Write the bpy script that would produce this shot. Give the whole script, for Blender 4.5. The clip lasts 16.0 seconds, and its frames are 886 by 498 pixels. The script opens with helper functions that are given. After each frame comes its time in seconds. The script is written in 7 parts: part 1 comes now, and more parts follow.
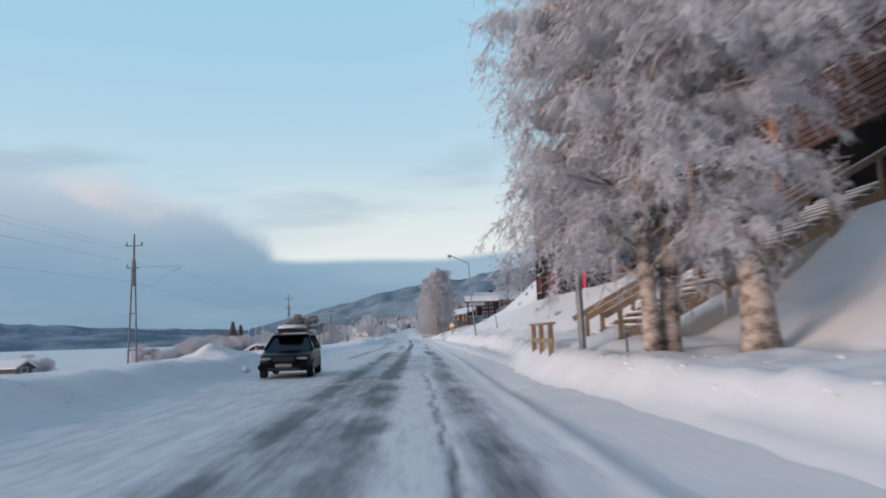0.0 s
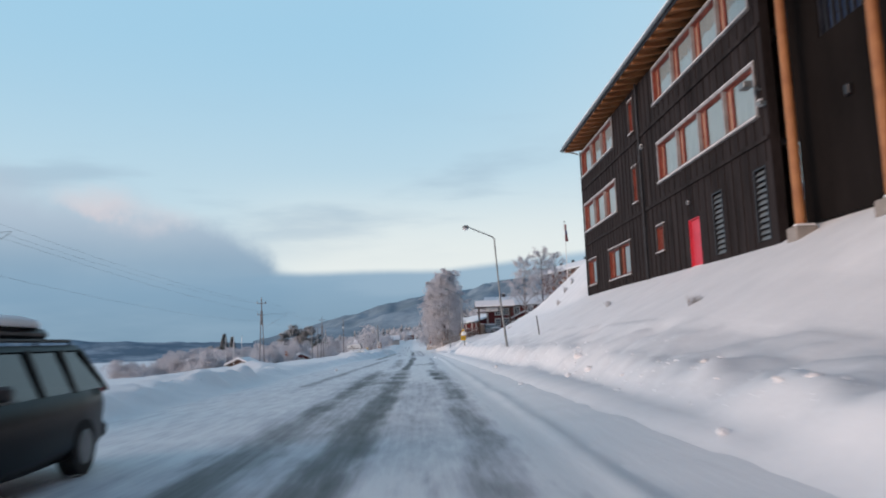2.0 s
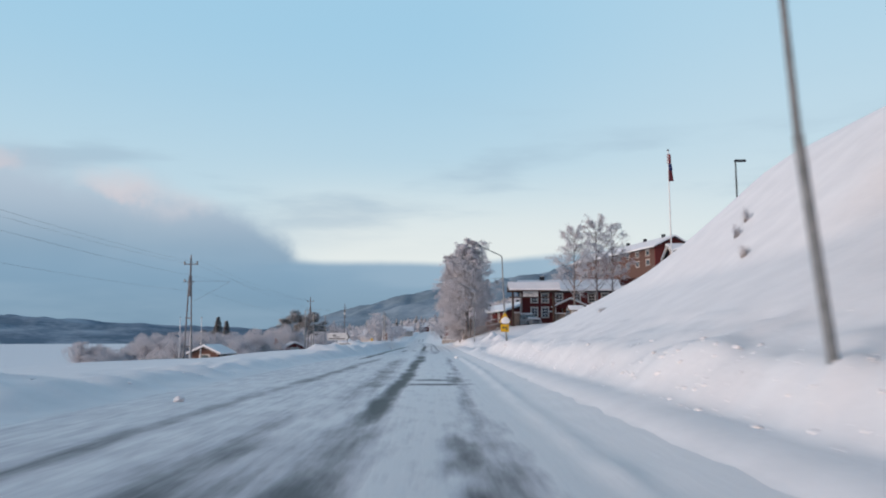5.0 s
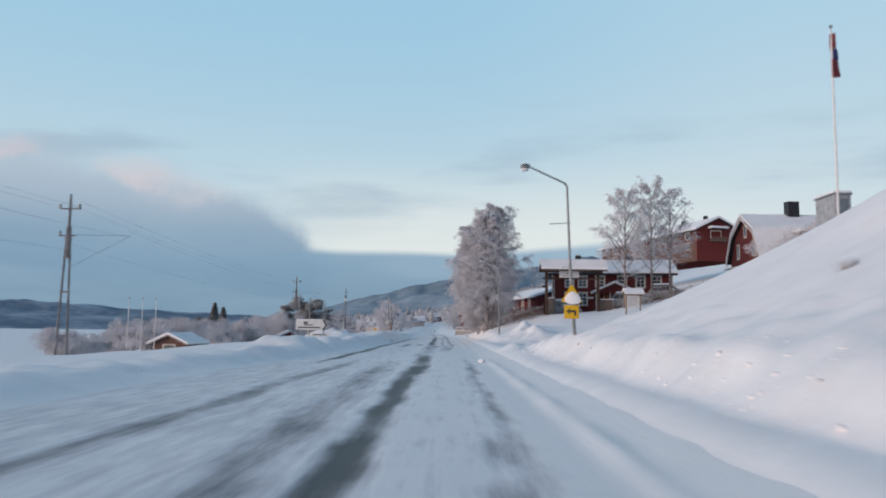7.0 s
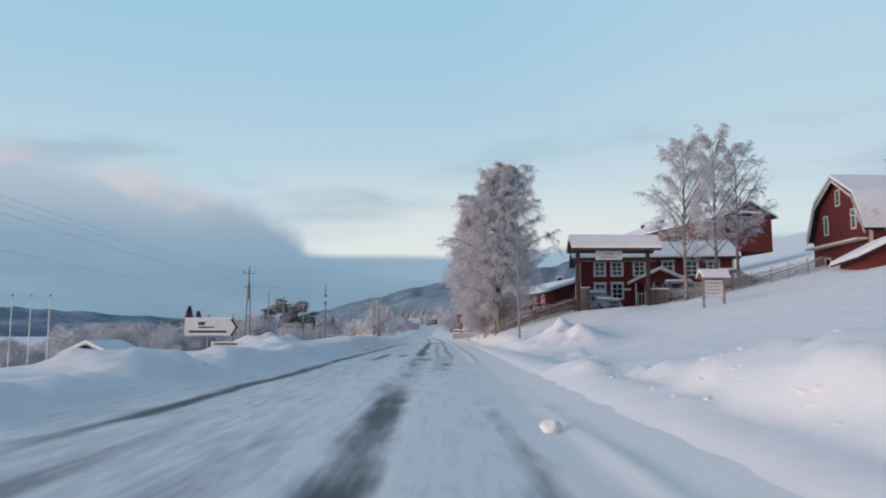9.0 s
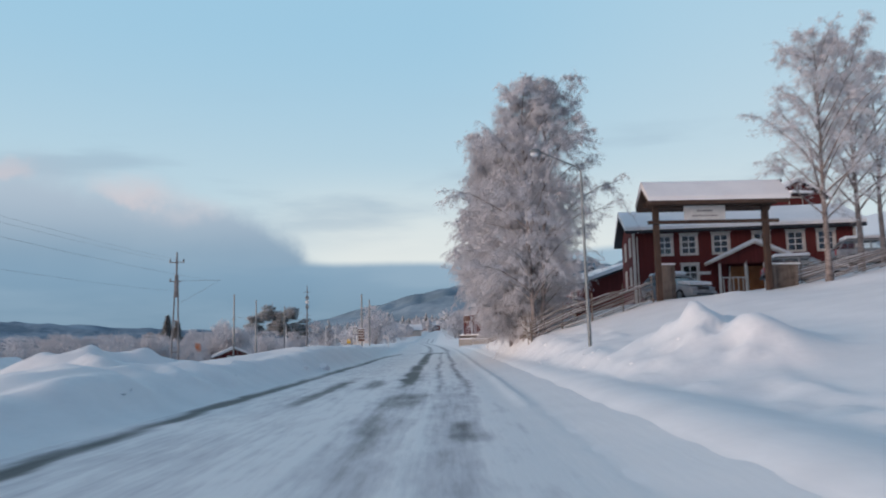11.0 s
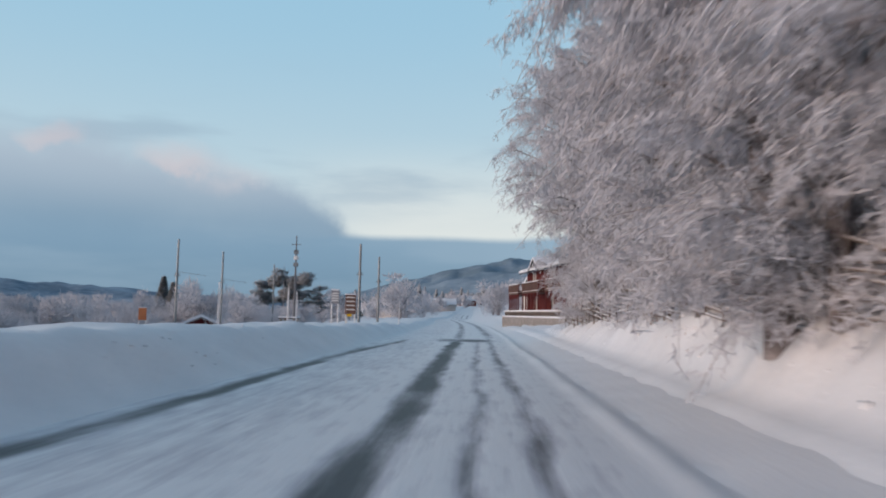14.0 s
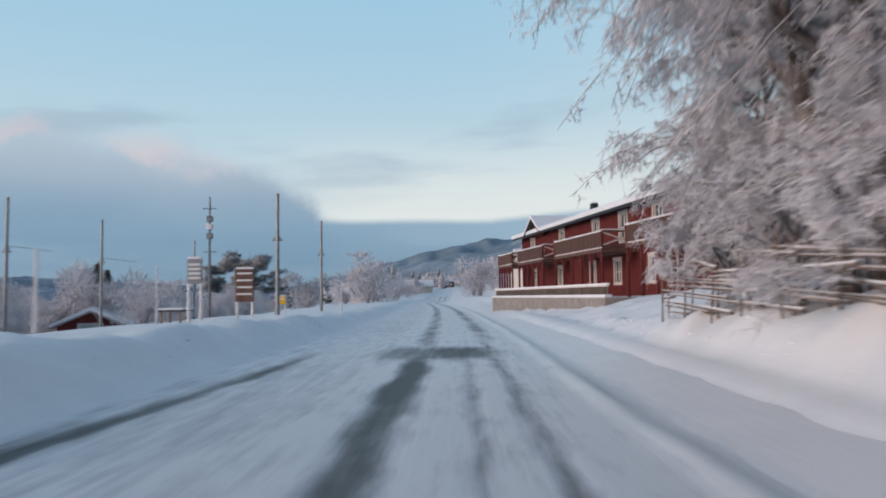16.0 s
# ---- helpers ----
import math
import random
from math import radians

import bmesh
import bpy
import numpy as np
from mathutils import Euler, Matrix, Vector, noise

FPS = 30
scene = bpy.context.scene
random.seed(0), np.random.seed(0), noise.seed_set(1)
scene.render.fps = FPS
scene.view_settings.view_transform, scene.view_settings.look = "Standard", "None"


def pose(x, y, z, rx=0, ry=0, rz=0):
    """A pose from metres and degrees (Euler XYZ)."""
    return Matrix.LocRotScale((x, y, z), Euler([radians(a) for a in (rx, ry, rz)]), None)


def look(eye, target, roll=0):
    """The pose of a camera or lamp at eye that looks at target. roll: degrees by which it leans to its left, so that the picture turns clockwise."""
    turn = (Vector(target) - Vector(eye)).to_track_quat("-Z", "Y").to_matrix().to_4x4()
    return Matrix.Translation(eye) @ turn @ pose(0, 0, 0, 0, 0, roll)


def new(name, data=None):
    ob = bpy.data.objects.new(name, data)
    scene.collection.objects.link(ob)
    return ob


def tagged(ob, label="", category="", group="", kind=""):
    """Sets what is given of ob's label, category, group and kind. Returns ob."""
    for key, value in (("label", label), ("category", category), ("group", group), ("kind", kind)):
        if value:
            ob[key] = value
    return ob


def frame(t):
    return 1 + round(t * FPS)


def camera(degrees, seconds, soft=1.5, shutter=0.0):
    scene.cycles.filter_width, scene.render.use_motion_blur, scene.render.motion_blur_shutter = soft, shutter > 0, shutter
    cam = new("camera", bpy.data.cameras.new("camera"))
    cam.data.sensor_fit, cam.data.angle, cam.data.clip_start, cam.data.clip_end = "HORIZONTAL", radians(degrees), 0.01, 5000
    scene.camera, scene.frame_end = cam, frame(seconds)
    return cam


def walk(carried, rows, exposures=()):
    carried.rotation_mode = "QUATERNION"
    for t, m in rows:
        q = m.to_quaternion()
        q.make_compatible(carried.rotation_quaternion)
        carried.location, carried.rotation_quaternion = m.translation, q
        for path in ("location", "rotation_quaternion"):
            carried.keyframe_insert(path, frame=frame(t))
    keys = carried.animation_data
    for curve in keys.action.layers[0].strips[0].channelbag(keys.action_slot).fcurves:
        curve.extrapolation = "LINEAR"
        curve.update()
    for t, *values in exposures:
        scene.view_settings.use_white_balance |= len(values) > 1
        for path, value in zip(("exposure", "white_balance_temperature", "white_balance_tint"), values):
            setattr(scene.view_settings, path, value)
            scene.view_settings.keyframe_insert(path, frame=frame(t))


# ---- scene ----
cam = camera(60.4, 16.0, soft=1.9, shutter=0.5)
PATH = [
    (0, 0.000, 0.000, 1.270, -2.17, 6.38, 1.68),
    (0.5, 0.070, 4.819, 1.270, -1.34, 6.73, 0.30),
    (1, 0.135, 9.964, 1.270, -1.92, 6.49, 1.44),
    (1.5, 0.197, 14.805, 1.270, -1.60, 6.94, 2.28),
    (2, 0.255, 19.713, 1.270, -1.84, 7.21, 2.16),
    (2.5, 0.309, 24.617, 1.270, -1.55, 7.53, 1.95),
    (3, 0.358, 29.535, 1.270, -0.71, 7.71, 1.39),
    (3.5, 0.404, 35.061, 1.270, -1.66, 7.05, 0.87),
    (4, 0.445, 40.235, 1.270, -1.12, 6.67, -0.24),
    (4.2, 0.460, 42.198, 1.270, -0.91, 6.77, -0.14),
    (6.3, 0.578, 63.032, 1.270, -0.62, 6.47, 0.05),
    (6.5, 0.585, 65.029, 1.270, -0.14, 6.39, -0.51),
    (7, 0.599, 69.975, 1.270, 0.24, 6.03, -0.78),
    (7.5, 0.609, 74.920, 1.270, 0.16, 5.86, -0.53),
    (8, 0.613, 79.778, 1.270, 0.54, 5.42, -0.84),
    (8.5, 0.614, 84.974, 1.270, -0.13, 5.70, -0.75),
    (8.7, 0.612, 86.973, 1.270, -0.14, 5.93, -0.50),
    (10.8, 0.551, 107.786, 1.270, 0.17, 7.05, 1.16),
    (11, 0.540, 109.751, 1.270, 0.19, 6.71, 1.09),
    (11.5, 0.510, 114.626, 1.270, 0.19, 6.43, -0.34),
    (12, 0.475, 119.519, 1.270, 0.19, 6.49, 2.26),
    (12.5, 0.435, 124.481, 1.270, -0.22, 5.77, 0.32),
    (13, 0.389, 129.436, 1.270, 1.42, 6.66, 1.21),
    (13.5, 0.338, 134.703, 1.270, 2.16, 4.43, -0.44),
    (14, 0.282, 139.678, 1.270, 2.85, 4.89, -1.14),
    (14.5, 0.220, 144.584, 1.270, 2.77, 4.92, -1.12),
    (15, 0.152, 149.566, 1.270, 1.95, 4.32, -0.43),
    (15.5, 0.079, 154.658, 1.270, 2.00, 3.87, -0.64),
    (16, 0.000, 159.990, 1.270, 1.22, 3.55, 0.72),
]
walk(cam, [(t, pose(x, y, z, 90 + pitch, roll, yaw)) for t, x, y, z, yaw, pitch, roll in PATH], [(0.0, 0.04), (4.0, 0.05), (6.5, -0.04), (12.0, -0.04), (13.5, -0.09), (15.0, -0.08), (16.0, -0.04)])

# ---- light ----
world = bpy.data.worlds.new("winter_sky")
scene.world = world
world.use_nodes = True
wt = world.node_tree
wt.nodes.clear()


def wnode(kind, **inputs):
    nd = wt.nodes.new(kind)
    for key, value in inputs.items():
        sock = nd.inputs[int(key[1:])]
        if isinstance(value, bpy.types.NodeSocket):
            wt.links.new(value, sock)
        else:
            sock.default_value = value
    return nd


def wmath(op, a, b=0.0):
    nd = wnode("ShaderNodeMath", i0=a, i1=b)
    nd.operation = op
    return nd.outputs[0]


def wrange(v, a, b, c=0.0, d=1.0):
    nd = wnode("ShaderNodeMapRange", i0=v, i1=a, i2=b, i3=c, i4=d)
    nd.interpolation_type = "SMOOTHSTEP"
    return nd.outputs[0]


def wmix(fac, a, b):
    nd = wt.nodes.new("ShaderNodeMix")
    nd.data_type = "RGBA"
    for sock, value in ((nd.inputs[0], fac), (nd.inputs[6], a), (nd.inputs[7], b)):
        if isinstance(value, bpy.types.NodeSocket):
            wt.links.new(value, sock)
        else:
            sock.default_value = value
    return nd.outputs[2]


def srgb(r, g, b, k=1.0):
    return tuple(k * ((c / 255 / 12.92) if c / 255 <= 0.04045 else ((c / 255 + 0.055) / 1.055) ** 2.4) for c in (r, g, b)) + (1.0,)


wdir = wnode("ShaderNodeTexCoord").outputs["Generated"]
wsep = wnode("ShaderNodeSeparateXYZ", i0=wdir)
el, az = wsep.outputs[2], wmath("ARCTAN2", wsep.outputs[0], wsep.outputs[1])
wn = wnode("ShaderNodeTexNoise", i0=wdir)
wn.inputs["Scale"].default_value, wn.inputs["Detail"].default_value, wn.inputs["Roughness"].default_value = 5.0, 6.0, 0.55
soft_n = wmath("SUBTRACT", wn.outputs["Fac"], 0.5)
stretch = wnode("ShaderNodeMapping", i0=wdir)
stretch.inputs["Scale"].default_value = (3.0, 3.0, 16.0)
wn2 = wnode("ShaderNodeTexNoise", i0=stretch.outputs[0])
wn2.inputs["Scale"].default_value, wn2.inputs["Detail"].default_value = 1.1, 5.0

sky = wt.nodes.new("ShaderNodeTexSky")
sky.sky_type, sky.sun_disc = "NISHITA", False
sky.sun_elevation, sky.sun_rotation = radians(7), radians(243)
nishita = wnode("ShaderNodeVectorMath", i0=sky.outputs[0])
nishita.operation = "SCALE"
nishita.inputs["Scale"].default_value = 0.10

# clear sky: pale at the horizon ahead, blue overhead, warm on the sunset side behind
clear = wmix(wrange(el, 0.05, 0.42), srgb(206, 225, 233), srgb(164, 208, 234))
clear = wmix(wrange(el, 0.42, 0.95), clear, srgb(92, 127, 166))
clear = wmix(wmath("MULTIPLY", wrange(az, -0.05, 0.45), 0.55), clear, wmix(wrange(el, 0.05, 0.55), srgb(216, 229, 235), srgb(182, 218, 238)))
clear = wmix(0.08, clear, nishita.outputs[0])
glow = wmath("MULTIPLY", wrange(el, 0.24, 0.10), wmath("MULTIPLY", wrange(az, -0.34, -0.10), wrange(az, 0.75, 0.10)))
clear = wmix(wmath("MULTIPLY", glow, 0.8), clear, srgb(233, 237, 234))
dusk = wmath("MULTIPLY", wrange(wsep.outputs[1], 0.10, -0.55), wrange(el, 0.95, 0.10))
clear = wmix(wmath("MULTIPLY", dusk, 0.8), clear, srgb(240, 206, 192, 0.75))
east = wrange(wmath("SUBTRACT", wsep.outputs[0], wmath("MULTIPLY", wsep.outputs[1], 0.9)), 0.15, 0.85)
clear = wmix(wmath("MULTIPLY", east, 0.9), clear, srgb(86, 114, 147))
# thin grey streaks
streak = wmath("MULTIPLY", wrange(wn2.outputs["Fac"], 0.50, 0.72), wmath("MULTIPLY", wrange(el, 0.10, 0.17), wrange(el, 0.33, 0.20)))
clear = wmix(wmath("MULTIPLY", streak, 0.6), clear, srgb(160, 184, 203))
# high cloud bank on the valley side, its front leaning back as it climbs
el_n = wmath("ADD", el, wmath("MULTIPLY", soft_n, 0.14))
edge = wmath("ADD", wmath("ADD", az, wmath("MULTIPLY", soft_n, 0.28)), wmath("MULTIPLY", wmath("SUBTRACT", el, 0.10), 0.9))
bank = wmath("MULTIPLY", wrange(el_n, 0.215, 0.150), wmath("MULTIPLY", wrange(edge, -0.175, -0.240), wrange(az, -2.4, -1.5)))
pink = wmath("MULTIPLY", wrange(el_n, 0.145, 0.190), wrange(wn.outputs["Fac"], 0.46, 0.60))
bank_col = wmix(wrange(el, 0.0, 0.11), srgb(112, 142, 167), srgb(134, 161, 184))
bank_col = wmix(wrange(el, 0.09, 0.19), bank_col, srgb(176, 192, 208))
bank_col = wmix(wmath("MULTIPLY", pink, 0.75), bank_col, srgb(226, 202, 204))
bank_col = wmix(wmath("MULTIPLY", wrange(wn.outputs["Fac"], 0.42, 0.62), 0.30), bank_col, srgb(168, 186, 202))
# two cloud tops that still catch the sun
for a0, e0, ra, re, k in ((-0.395, 0.186, 0.05, 0.020, 0.55), (-0.545, 0.180, 0.035, 0.014, 0.45)):
    da = wmath("DIVIDE", wmath("SUBTRACT", wmath("ADD", az, wmath("MULTIPLY", soft_n, 0.06)), a0), ra)
    de = wmath("DIVIDE", wmath("SUBTRACT", el_n, e0), re)
    q2 = wmath("ADD", wmath("MULTIPLY", da, da), wmath("MULTIPLY", de, de))
    bank_col = wmix(wmath("MULTIPLY", wrange(q2, 1.6, 0.0), k), bank_col, srgb(240, 205, 200))
colour = wmix(wmath("MULTIPLY", bank, 0.95), clear, bank_col)
# low deck that reaches round the horizon ahead
ahead = wrange(wsep.outputs[1], -0.2, 0.3)
deck_top = wmath("ADD", wmath("MULTIPLY", wrange(az, 0.0, 0.30), 0.020), wmath("MULTIPLY", soft_n, 0.014))
deck_top = wmath("SUBTRACT", deck_top, wmath("MULTIPLY", wrange(az, -0.17, 0.0), 0.004))
deck_el = wmath("SUBTRACT", el, deck_top)
in_bank = wrange(az, -0.17, -0.235)
deck_hard = wrange(deck_el, 0.106, 0.094)
deck_soft = wrange(deck_el, 0.150, 0.060)
deck = wmath("MULTIPLY", wmath("ADD", wmath("MULTIPLY", deck_hard, wmath("SUBTRACT", 1.0, in_bank)), wmath("MULTIPLY", deck_soft, in_bank)), ahead)
deck_col = wmix(wrange(el, 0.0, 0.10), srgb(118, 148, 171), srgb(132, 164, 189))
deck_col = wmix(wmath("MULTIPLY", wrange(wn2.outputs["Fac"], 0.42, 0.66), 0.35), deck_col, srgb(160, 184, 203))
deck_col = wmix(wmath("MULTIPLY", wrange(az, -0.05, 0.35), 0.75), deck_col, srgb(176, 201, 217))
colour = wmix(wmath("MULTIPLY", deck, 0.96), colour, deck_col)
wbg = wnode("ShaderNodeBackground", i0=colour, i1=1.0)
wout = wt.nodes.new("ShaderNodeOutputWorld")
wt.links.new(wbg.outputs[0], wout.inputs[0])

sun = new("sun", bpy.data.lights.new("sun", "SUN"))
sun.data.energy, sun.data.angle, sun.data.color = 2.85, radians(34), (1.0, 0.75, 0.63)
sun.matrix_world = look((0, 0, 0), (0.84, 0.42, -0.118))

# ---- materials ----
def material(name, dark, light, rough=0.8, scale=3.0, fine=40.0, bump=0.2, metal=0.0, stretch=(1, 1, 1), island=0.0, spec=0.4, dist=0.02, snow=0.0, lo=0.45, hi=0.9):
    """A surface that varies between two colours at two scales. snow: how much settles on what faces up."""
    m = bpy.data.materials.new(name)
    m.use_nodes = True
    nt = m.node_tree
    b = nt.nodes["Principled BSDF"]
    tc = nt.nodes.new("ShaderNodeTexCoord")
    mp = nt.nodes.new("ShaderNodeMapping")
    mp.inputs["Scale"].default_value = stretch
    nt.links.new(tc.outputs["Object"], mp.inputs[0])
    n1, n2 = nt.nodes.new("ShaderNodeTexNoise"), nt.nodes.new("ShaderNodeTexNoise")
    for n, s, d in ((n1, scale, 5.0), (n2, fine, 3.0)):
        n.inputs["Scale"].default_value, n.inputs["Detail"].default_value = s, d
        nt.links.new(mp.outputs[0], n.inputs[0])
    add = nt.nodes.new("ShaderNodeMath")
    add.operation = "MULTIPLY_ADD"
    nt.links.new(n2.outputs["Fac"], add.inputs[0])
    add.inputs[1].default_value = 0.35
    nt.links.new(n1.outputs["Fac"], add.inputs[2])
    value = add.outputs[0]
    if island:
        oi = nt.nodes.new("ShaderNodeObjectInfo")
        ad2 = nt.nodes.new("ShaderNodeMath")
        ad2.operation = "MULTIPLY_ADD"
        nt.links.new(oi.outputs["Random"], ad2.inputs[0])
        ad2.inputs[1].default_value = island
        nt.links.new(value, ad2.inputs[2])
        value = ad2.outputs[0]
    ramp = nt.nodes.new("ShaderNodeValToRGB")
    ramp.color_ramp.elements[0].position, ramp.color_ramp.elements[1].position = lo, hi + island * 0.6
    ramp.color_ramp.elements[0].color, ramp.color_ramp.elements[1].color = (*dark, 1), (*light, 1)
    nt.links.new(value, ramp.inputs[0])
    col = ramp.outputs[0]
    if snow:
        geo = nt.nodes.new("ShaderNodeNewGeometry")
        sp = nt.nodes.new("ShaderNodeSeparateXYZ")
        nt.links.new(geo.outputs["Normal"], sp.inputs[0])
        mr = nt.nodes.new("ShaderNodeMapRange")
        nt.links.new(sp.outputs[2], mr.inputs[0])
        mr.inputs[1].default_value, mr.inputs[2].default_value = 0.1, 0.6
        mr.inputs[4].default_value = snow
        mx = nt.nodes.new("ShaderNodeMix")
        mx.data_type = "RGBA"
        nt.links.new(mr.outputs[0], mx.inputs[0])
        nt.links.new(col, mx.inputs[6])
        mx.inputs[7].default_value = (0.80, 0.80, 0.82, 1)
        col = mx.outputs[2]
    nt.links.new(col, b.inputs["Base Color"])
    b.inputs["Roughness"].default_value, b.inputs["Metallic"].default_value = rough, metal
    b.inputs["Specular IOR Level"].default_value = spec
    if bump:
        bp = nt.nodes.new("ShaderNodeBump")
        bp.inputs["Strength"].default_value, bp.inputs["Distance"].default_value = bump, dist
        nt.links.new(value, bp.inputs["Height"])
        nt.links.new(bp.outputs[0], b.inputs["Normal"])
    return m


SNOW = material("snow", (0.77, 0.775, 0.79), (0.86, 0.86, 0.87), 0.75, 0.8, 9.0, 0.28, spec=0.25, dist=0.05)
SNOW_CAP = material("roof_snow", (0.78, 0.78, 0.80), (0.86, 0.86, 0.87), 0.7, 0.7, 6.0, 0.3, spec=0.25, dist=0.06)
FROST = material("hoar_frost", (0.55, 0.55, 0.585), (0.76, 0.76, 0.795), 0.85, 0.6, 5.0, 0.0, spec=0.15)
FROST_FAR = material("hoar_frost_far", (0.52, 0.515, 0.54), (0.74, 0.73, 0.755), 0.9, 0.05, 0.6, 0.0, spec=0.1)
BIRCH = material("birch_bark", (0.06, 0.045, 0.04), (0.52, 0.44, 0.38), 0.85, 2.6, 9.0, 0.9, stretch=(1, 1, 1.9), lo=0.50, hi=0.80)
OLDBARK = material("dark_old_bark", (0.035, 0.028, 0.026), (0.22, 0.19, 0.175), 0.9, 2.6, 12.0, 0.9, stretch=(1, 1, 1.6), lo=0.48, hi=0.85, snow=0.45)
FROSTBARK = material("frosted_birch_bark", (0.075, 0.062, 0.06), (0.34, 0.30, 0.29), 0.9, 2.6, 12.0, 0.7, stretch=(1, 1, 1.6), lo=0.46, hi=0.85, snow=0.5)
TWIG = material("frosted_branch", (0.23, 0.215, 0.22), (0.52, 0.50, 0.515), 0.9, 4.0, 20.0, 0.2, snow=0.6)
DARKBOARD = material("dark_stained_boards", (0.007, 0.0052, 0.005), (0.044, 0.036, 0.036), 0.8, 0.9, 9.0, 0.4, stretch=(1, 2.2, 0.28), island=0.15, spec=0.10, lo=0.42, hi=0.95)
# dark brown boards, colour deepened for the shade under the balcony
WINGBOARD = material("shade_deepened_panels", (0.0062, 0.0050, 0.0046), (0.0165, 0.0132, 0.0122), 0.85, 0.6, 9.0, 0.25, stretch=(1, 1.5, 0.5), spec=0.08, lo=0.42, hi=0.95)
PINEWOOD = material("oiled_pine", (0.22, 0.082, 0.032), (0.37, 0.16, 0.062), 0.6, 2.0, 18.0, 0.2, stretch=(1, 1, 1), island=0.15)
RAILWOOD = material("weathered_planed_wood", (0.17, 0.115, 0.075), (0.33, 0.24, 0.16), 0.8, 3.0, 25.0, 0.3, island=0.2, snow=0.55)
GREYWOOD = material("grey_weathered_poles", (0.07, 0.055, 0.046), (0.23, 0.185, 0.155), 0.9, 3.0, 25.0, 0.4, island=0.3, snow=0.65)
REDFRAME = material("red_painted_frame", (0.16, 0.036, 0.025), (0.27, 0.068, 0.046), 0.5, 3.0, 20.0, 0.1)
REDDOOR = material("red_painted_door", (0.50, 0.03, 0.05), (0.62, 0.05, 0.08), 0.4, 2.0, 20.0, 0.05)
FALU = material("falu_red_boards", (0.085, 0.014, 0.013), (0.165, 0.030, 0.027), 0.85, 1.5, 10.0, 0.4, stretch=(5, 5, 0.3), island=0.15)
WHITE = material("white_paint", (0.62, 0.61, 0.60), (0.80, 0.79, 0.78), 0.55, 3.0, 25.0, 0.08)
GREYTRIM = material("pale_grey_window_trim", (0.22, 0.21, 0.21), (0.34, 0.33, 0.33), 0.6, 3.0, 25.0, 0.1)
BROWNBOARD = material("brown_weathered_boards", (0.075, 0.04, 0.032), (0.16, 0.09, 0.07), 0.85, 1.5, 10.0, 0.4, stretch=(5, 5, 0.3), island=0.15)
CREAM = material("cream_paint", (0.52, 0.47, 0.42), (0.70, 0.65, 0.60), 0.55, 3.0, 25.0, 0.08)
BLACK = material("black_metal", (0.012, 0.013, 0.017), (0.03, 0.032, 0.038), 0.5, 2.0, 20.0, 0.1)
GALV = material("galvanised_steel", (0.16, 0.18, 0.19), (0.28, 0.30, 0.31), 0.5, 4.0, 40.0, 0.1, metal=0.5)
POLEGREY = material("grey_timber_pole", (0.12, 0.12, 0.125), (0.25, 0.25, 0.26), 0.85, 3.0, 20.0, 0.2)
CONCRETE = material("concrete", (0.20, 0.18, 0.165), (0.34, 0.31, 0.285), 0.9, 2.0, 25.0, 0.3)
YELLOW = material("yellow_sign_face", (0.62, 0.36, 0.01), (0.74, 0.45, 0.02), 0.4, 3.0, 20.0, 0.05)
SIGNWHITE = material("white_sign_face", (0.60, 0.60, 0.59), (0.74, 0.74, 0.73), 0.4, 3.0, 20.0, 0.05)
CARBLACK = material("dark_blue_car_paint", (0.003, 0.0035, 0.005), (0.006, 0.007, 0.010), 0.34, 3.0, 30.0, 0.0, spec=0.10)
CARGREY = material("frosted_grey_car_paint", (0.22, 0.23, 0.25), (0.42, 0.43, 0.45), 0.45, 3.0, 30.0, 0.1)
TYRE = material("tyre_rubber", (0.012, 0.012, 0.012), (0.03, 0.03, 0.03), 0.9, 5.0, 40.0, 0.2)
LAMPGLASS = material("lamp_cover", (0.55, 0.56, 0.58), (0.75, 0.76, 0.78), 0.25, 5.0, 30.0, 0.0)
DARKWOOD = material("dark_tarred_timber", (0.035, 0.022, 0.017), (0.085, 0.055, 0.042), 0.8, 2.0, 20.0, 0.3, island=0.15)
# mountain colours with the distance haze mixed in
HAZE_MOUNTAIN = material("hazy_mountain", (0.175, 0.24, 0.29), (0.34, 0.42, 0.485), 1.0, 0.0035, 0.03, 0.0, spec=0.0, lo=0.56, hi=0.90)
PINE = material("dark_spruce", (0.028, 0.036, 0.032), (0.13, 0.13, 0.13), 0.9, 0.8, 6.0, 0.0, snow=0.55)
# far woods and fields, also blued and paled by haze in the colour
HAZE_WOOD = material("distant_wood", (0.145, 0.205, 0.265), (0.40, 0.47, 0.54), 1.0, 0.006, 0.05, 0.0, spec=0.0, lo=0.60, hi=0.92)
HAZE_SLOPE = material("hazy_fields", (0.16, 0.22, 0.28), (0.42, 0.50, 0.57), 1.0, 0.003, 0.02, 0.0, spec=0.0)
FLAGRED = material("flag_cloth_red", (0.11, 0.02, 0.03), (0.17, 0.03, 0.04), 0.8, 3.0, 30.0, 0.1)
FLAGBLUE = material("flag_cloth_blue", (0.02, 0.03, 0.10), (0.04, 0.05, 0.16), 0.8, 3.0, 30.0, 0.1)
ORANGE = material("orange_panel", (0.26, 0.09, 0.03), (0.36, 0.13, 0.05), 0.6, 3.0, 30.0, 0.05)
BLUEPLAIN = material("blue_panel", (0.04, 0.10, 0.25), (0.07, 0.15, 0.34), 0.6, 3.0, 30.0, 0.05)
DARKTEXT = material("dark_lettering", (0.02, 0.02, 0.02), (0.05, 0.05, 0.05), 0.6, 3.0, 30.0, 0.0)
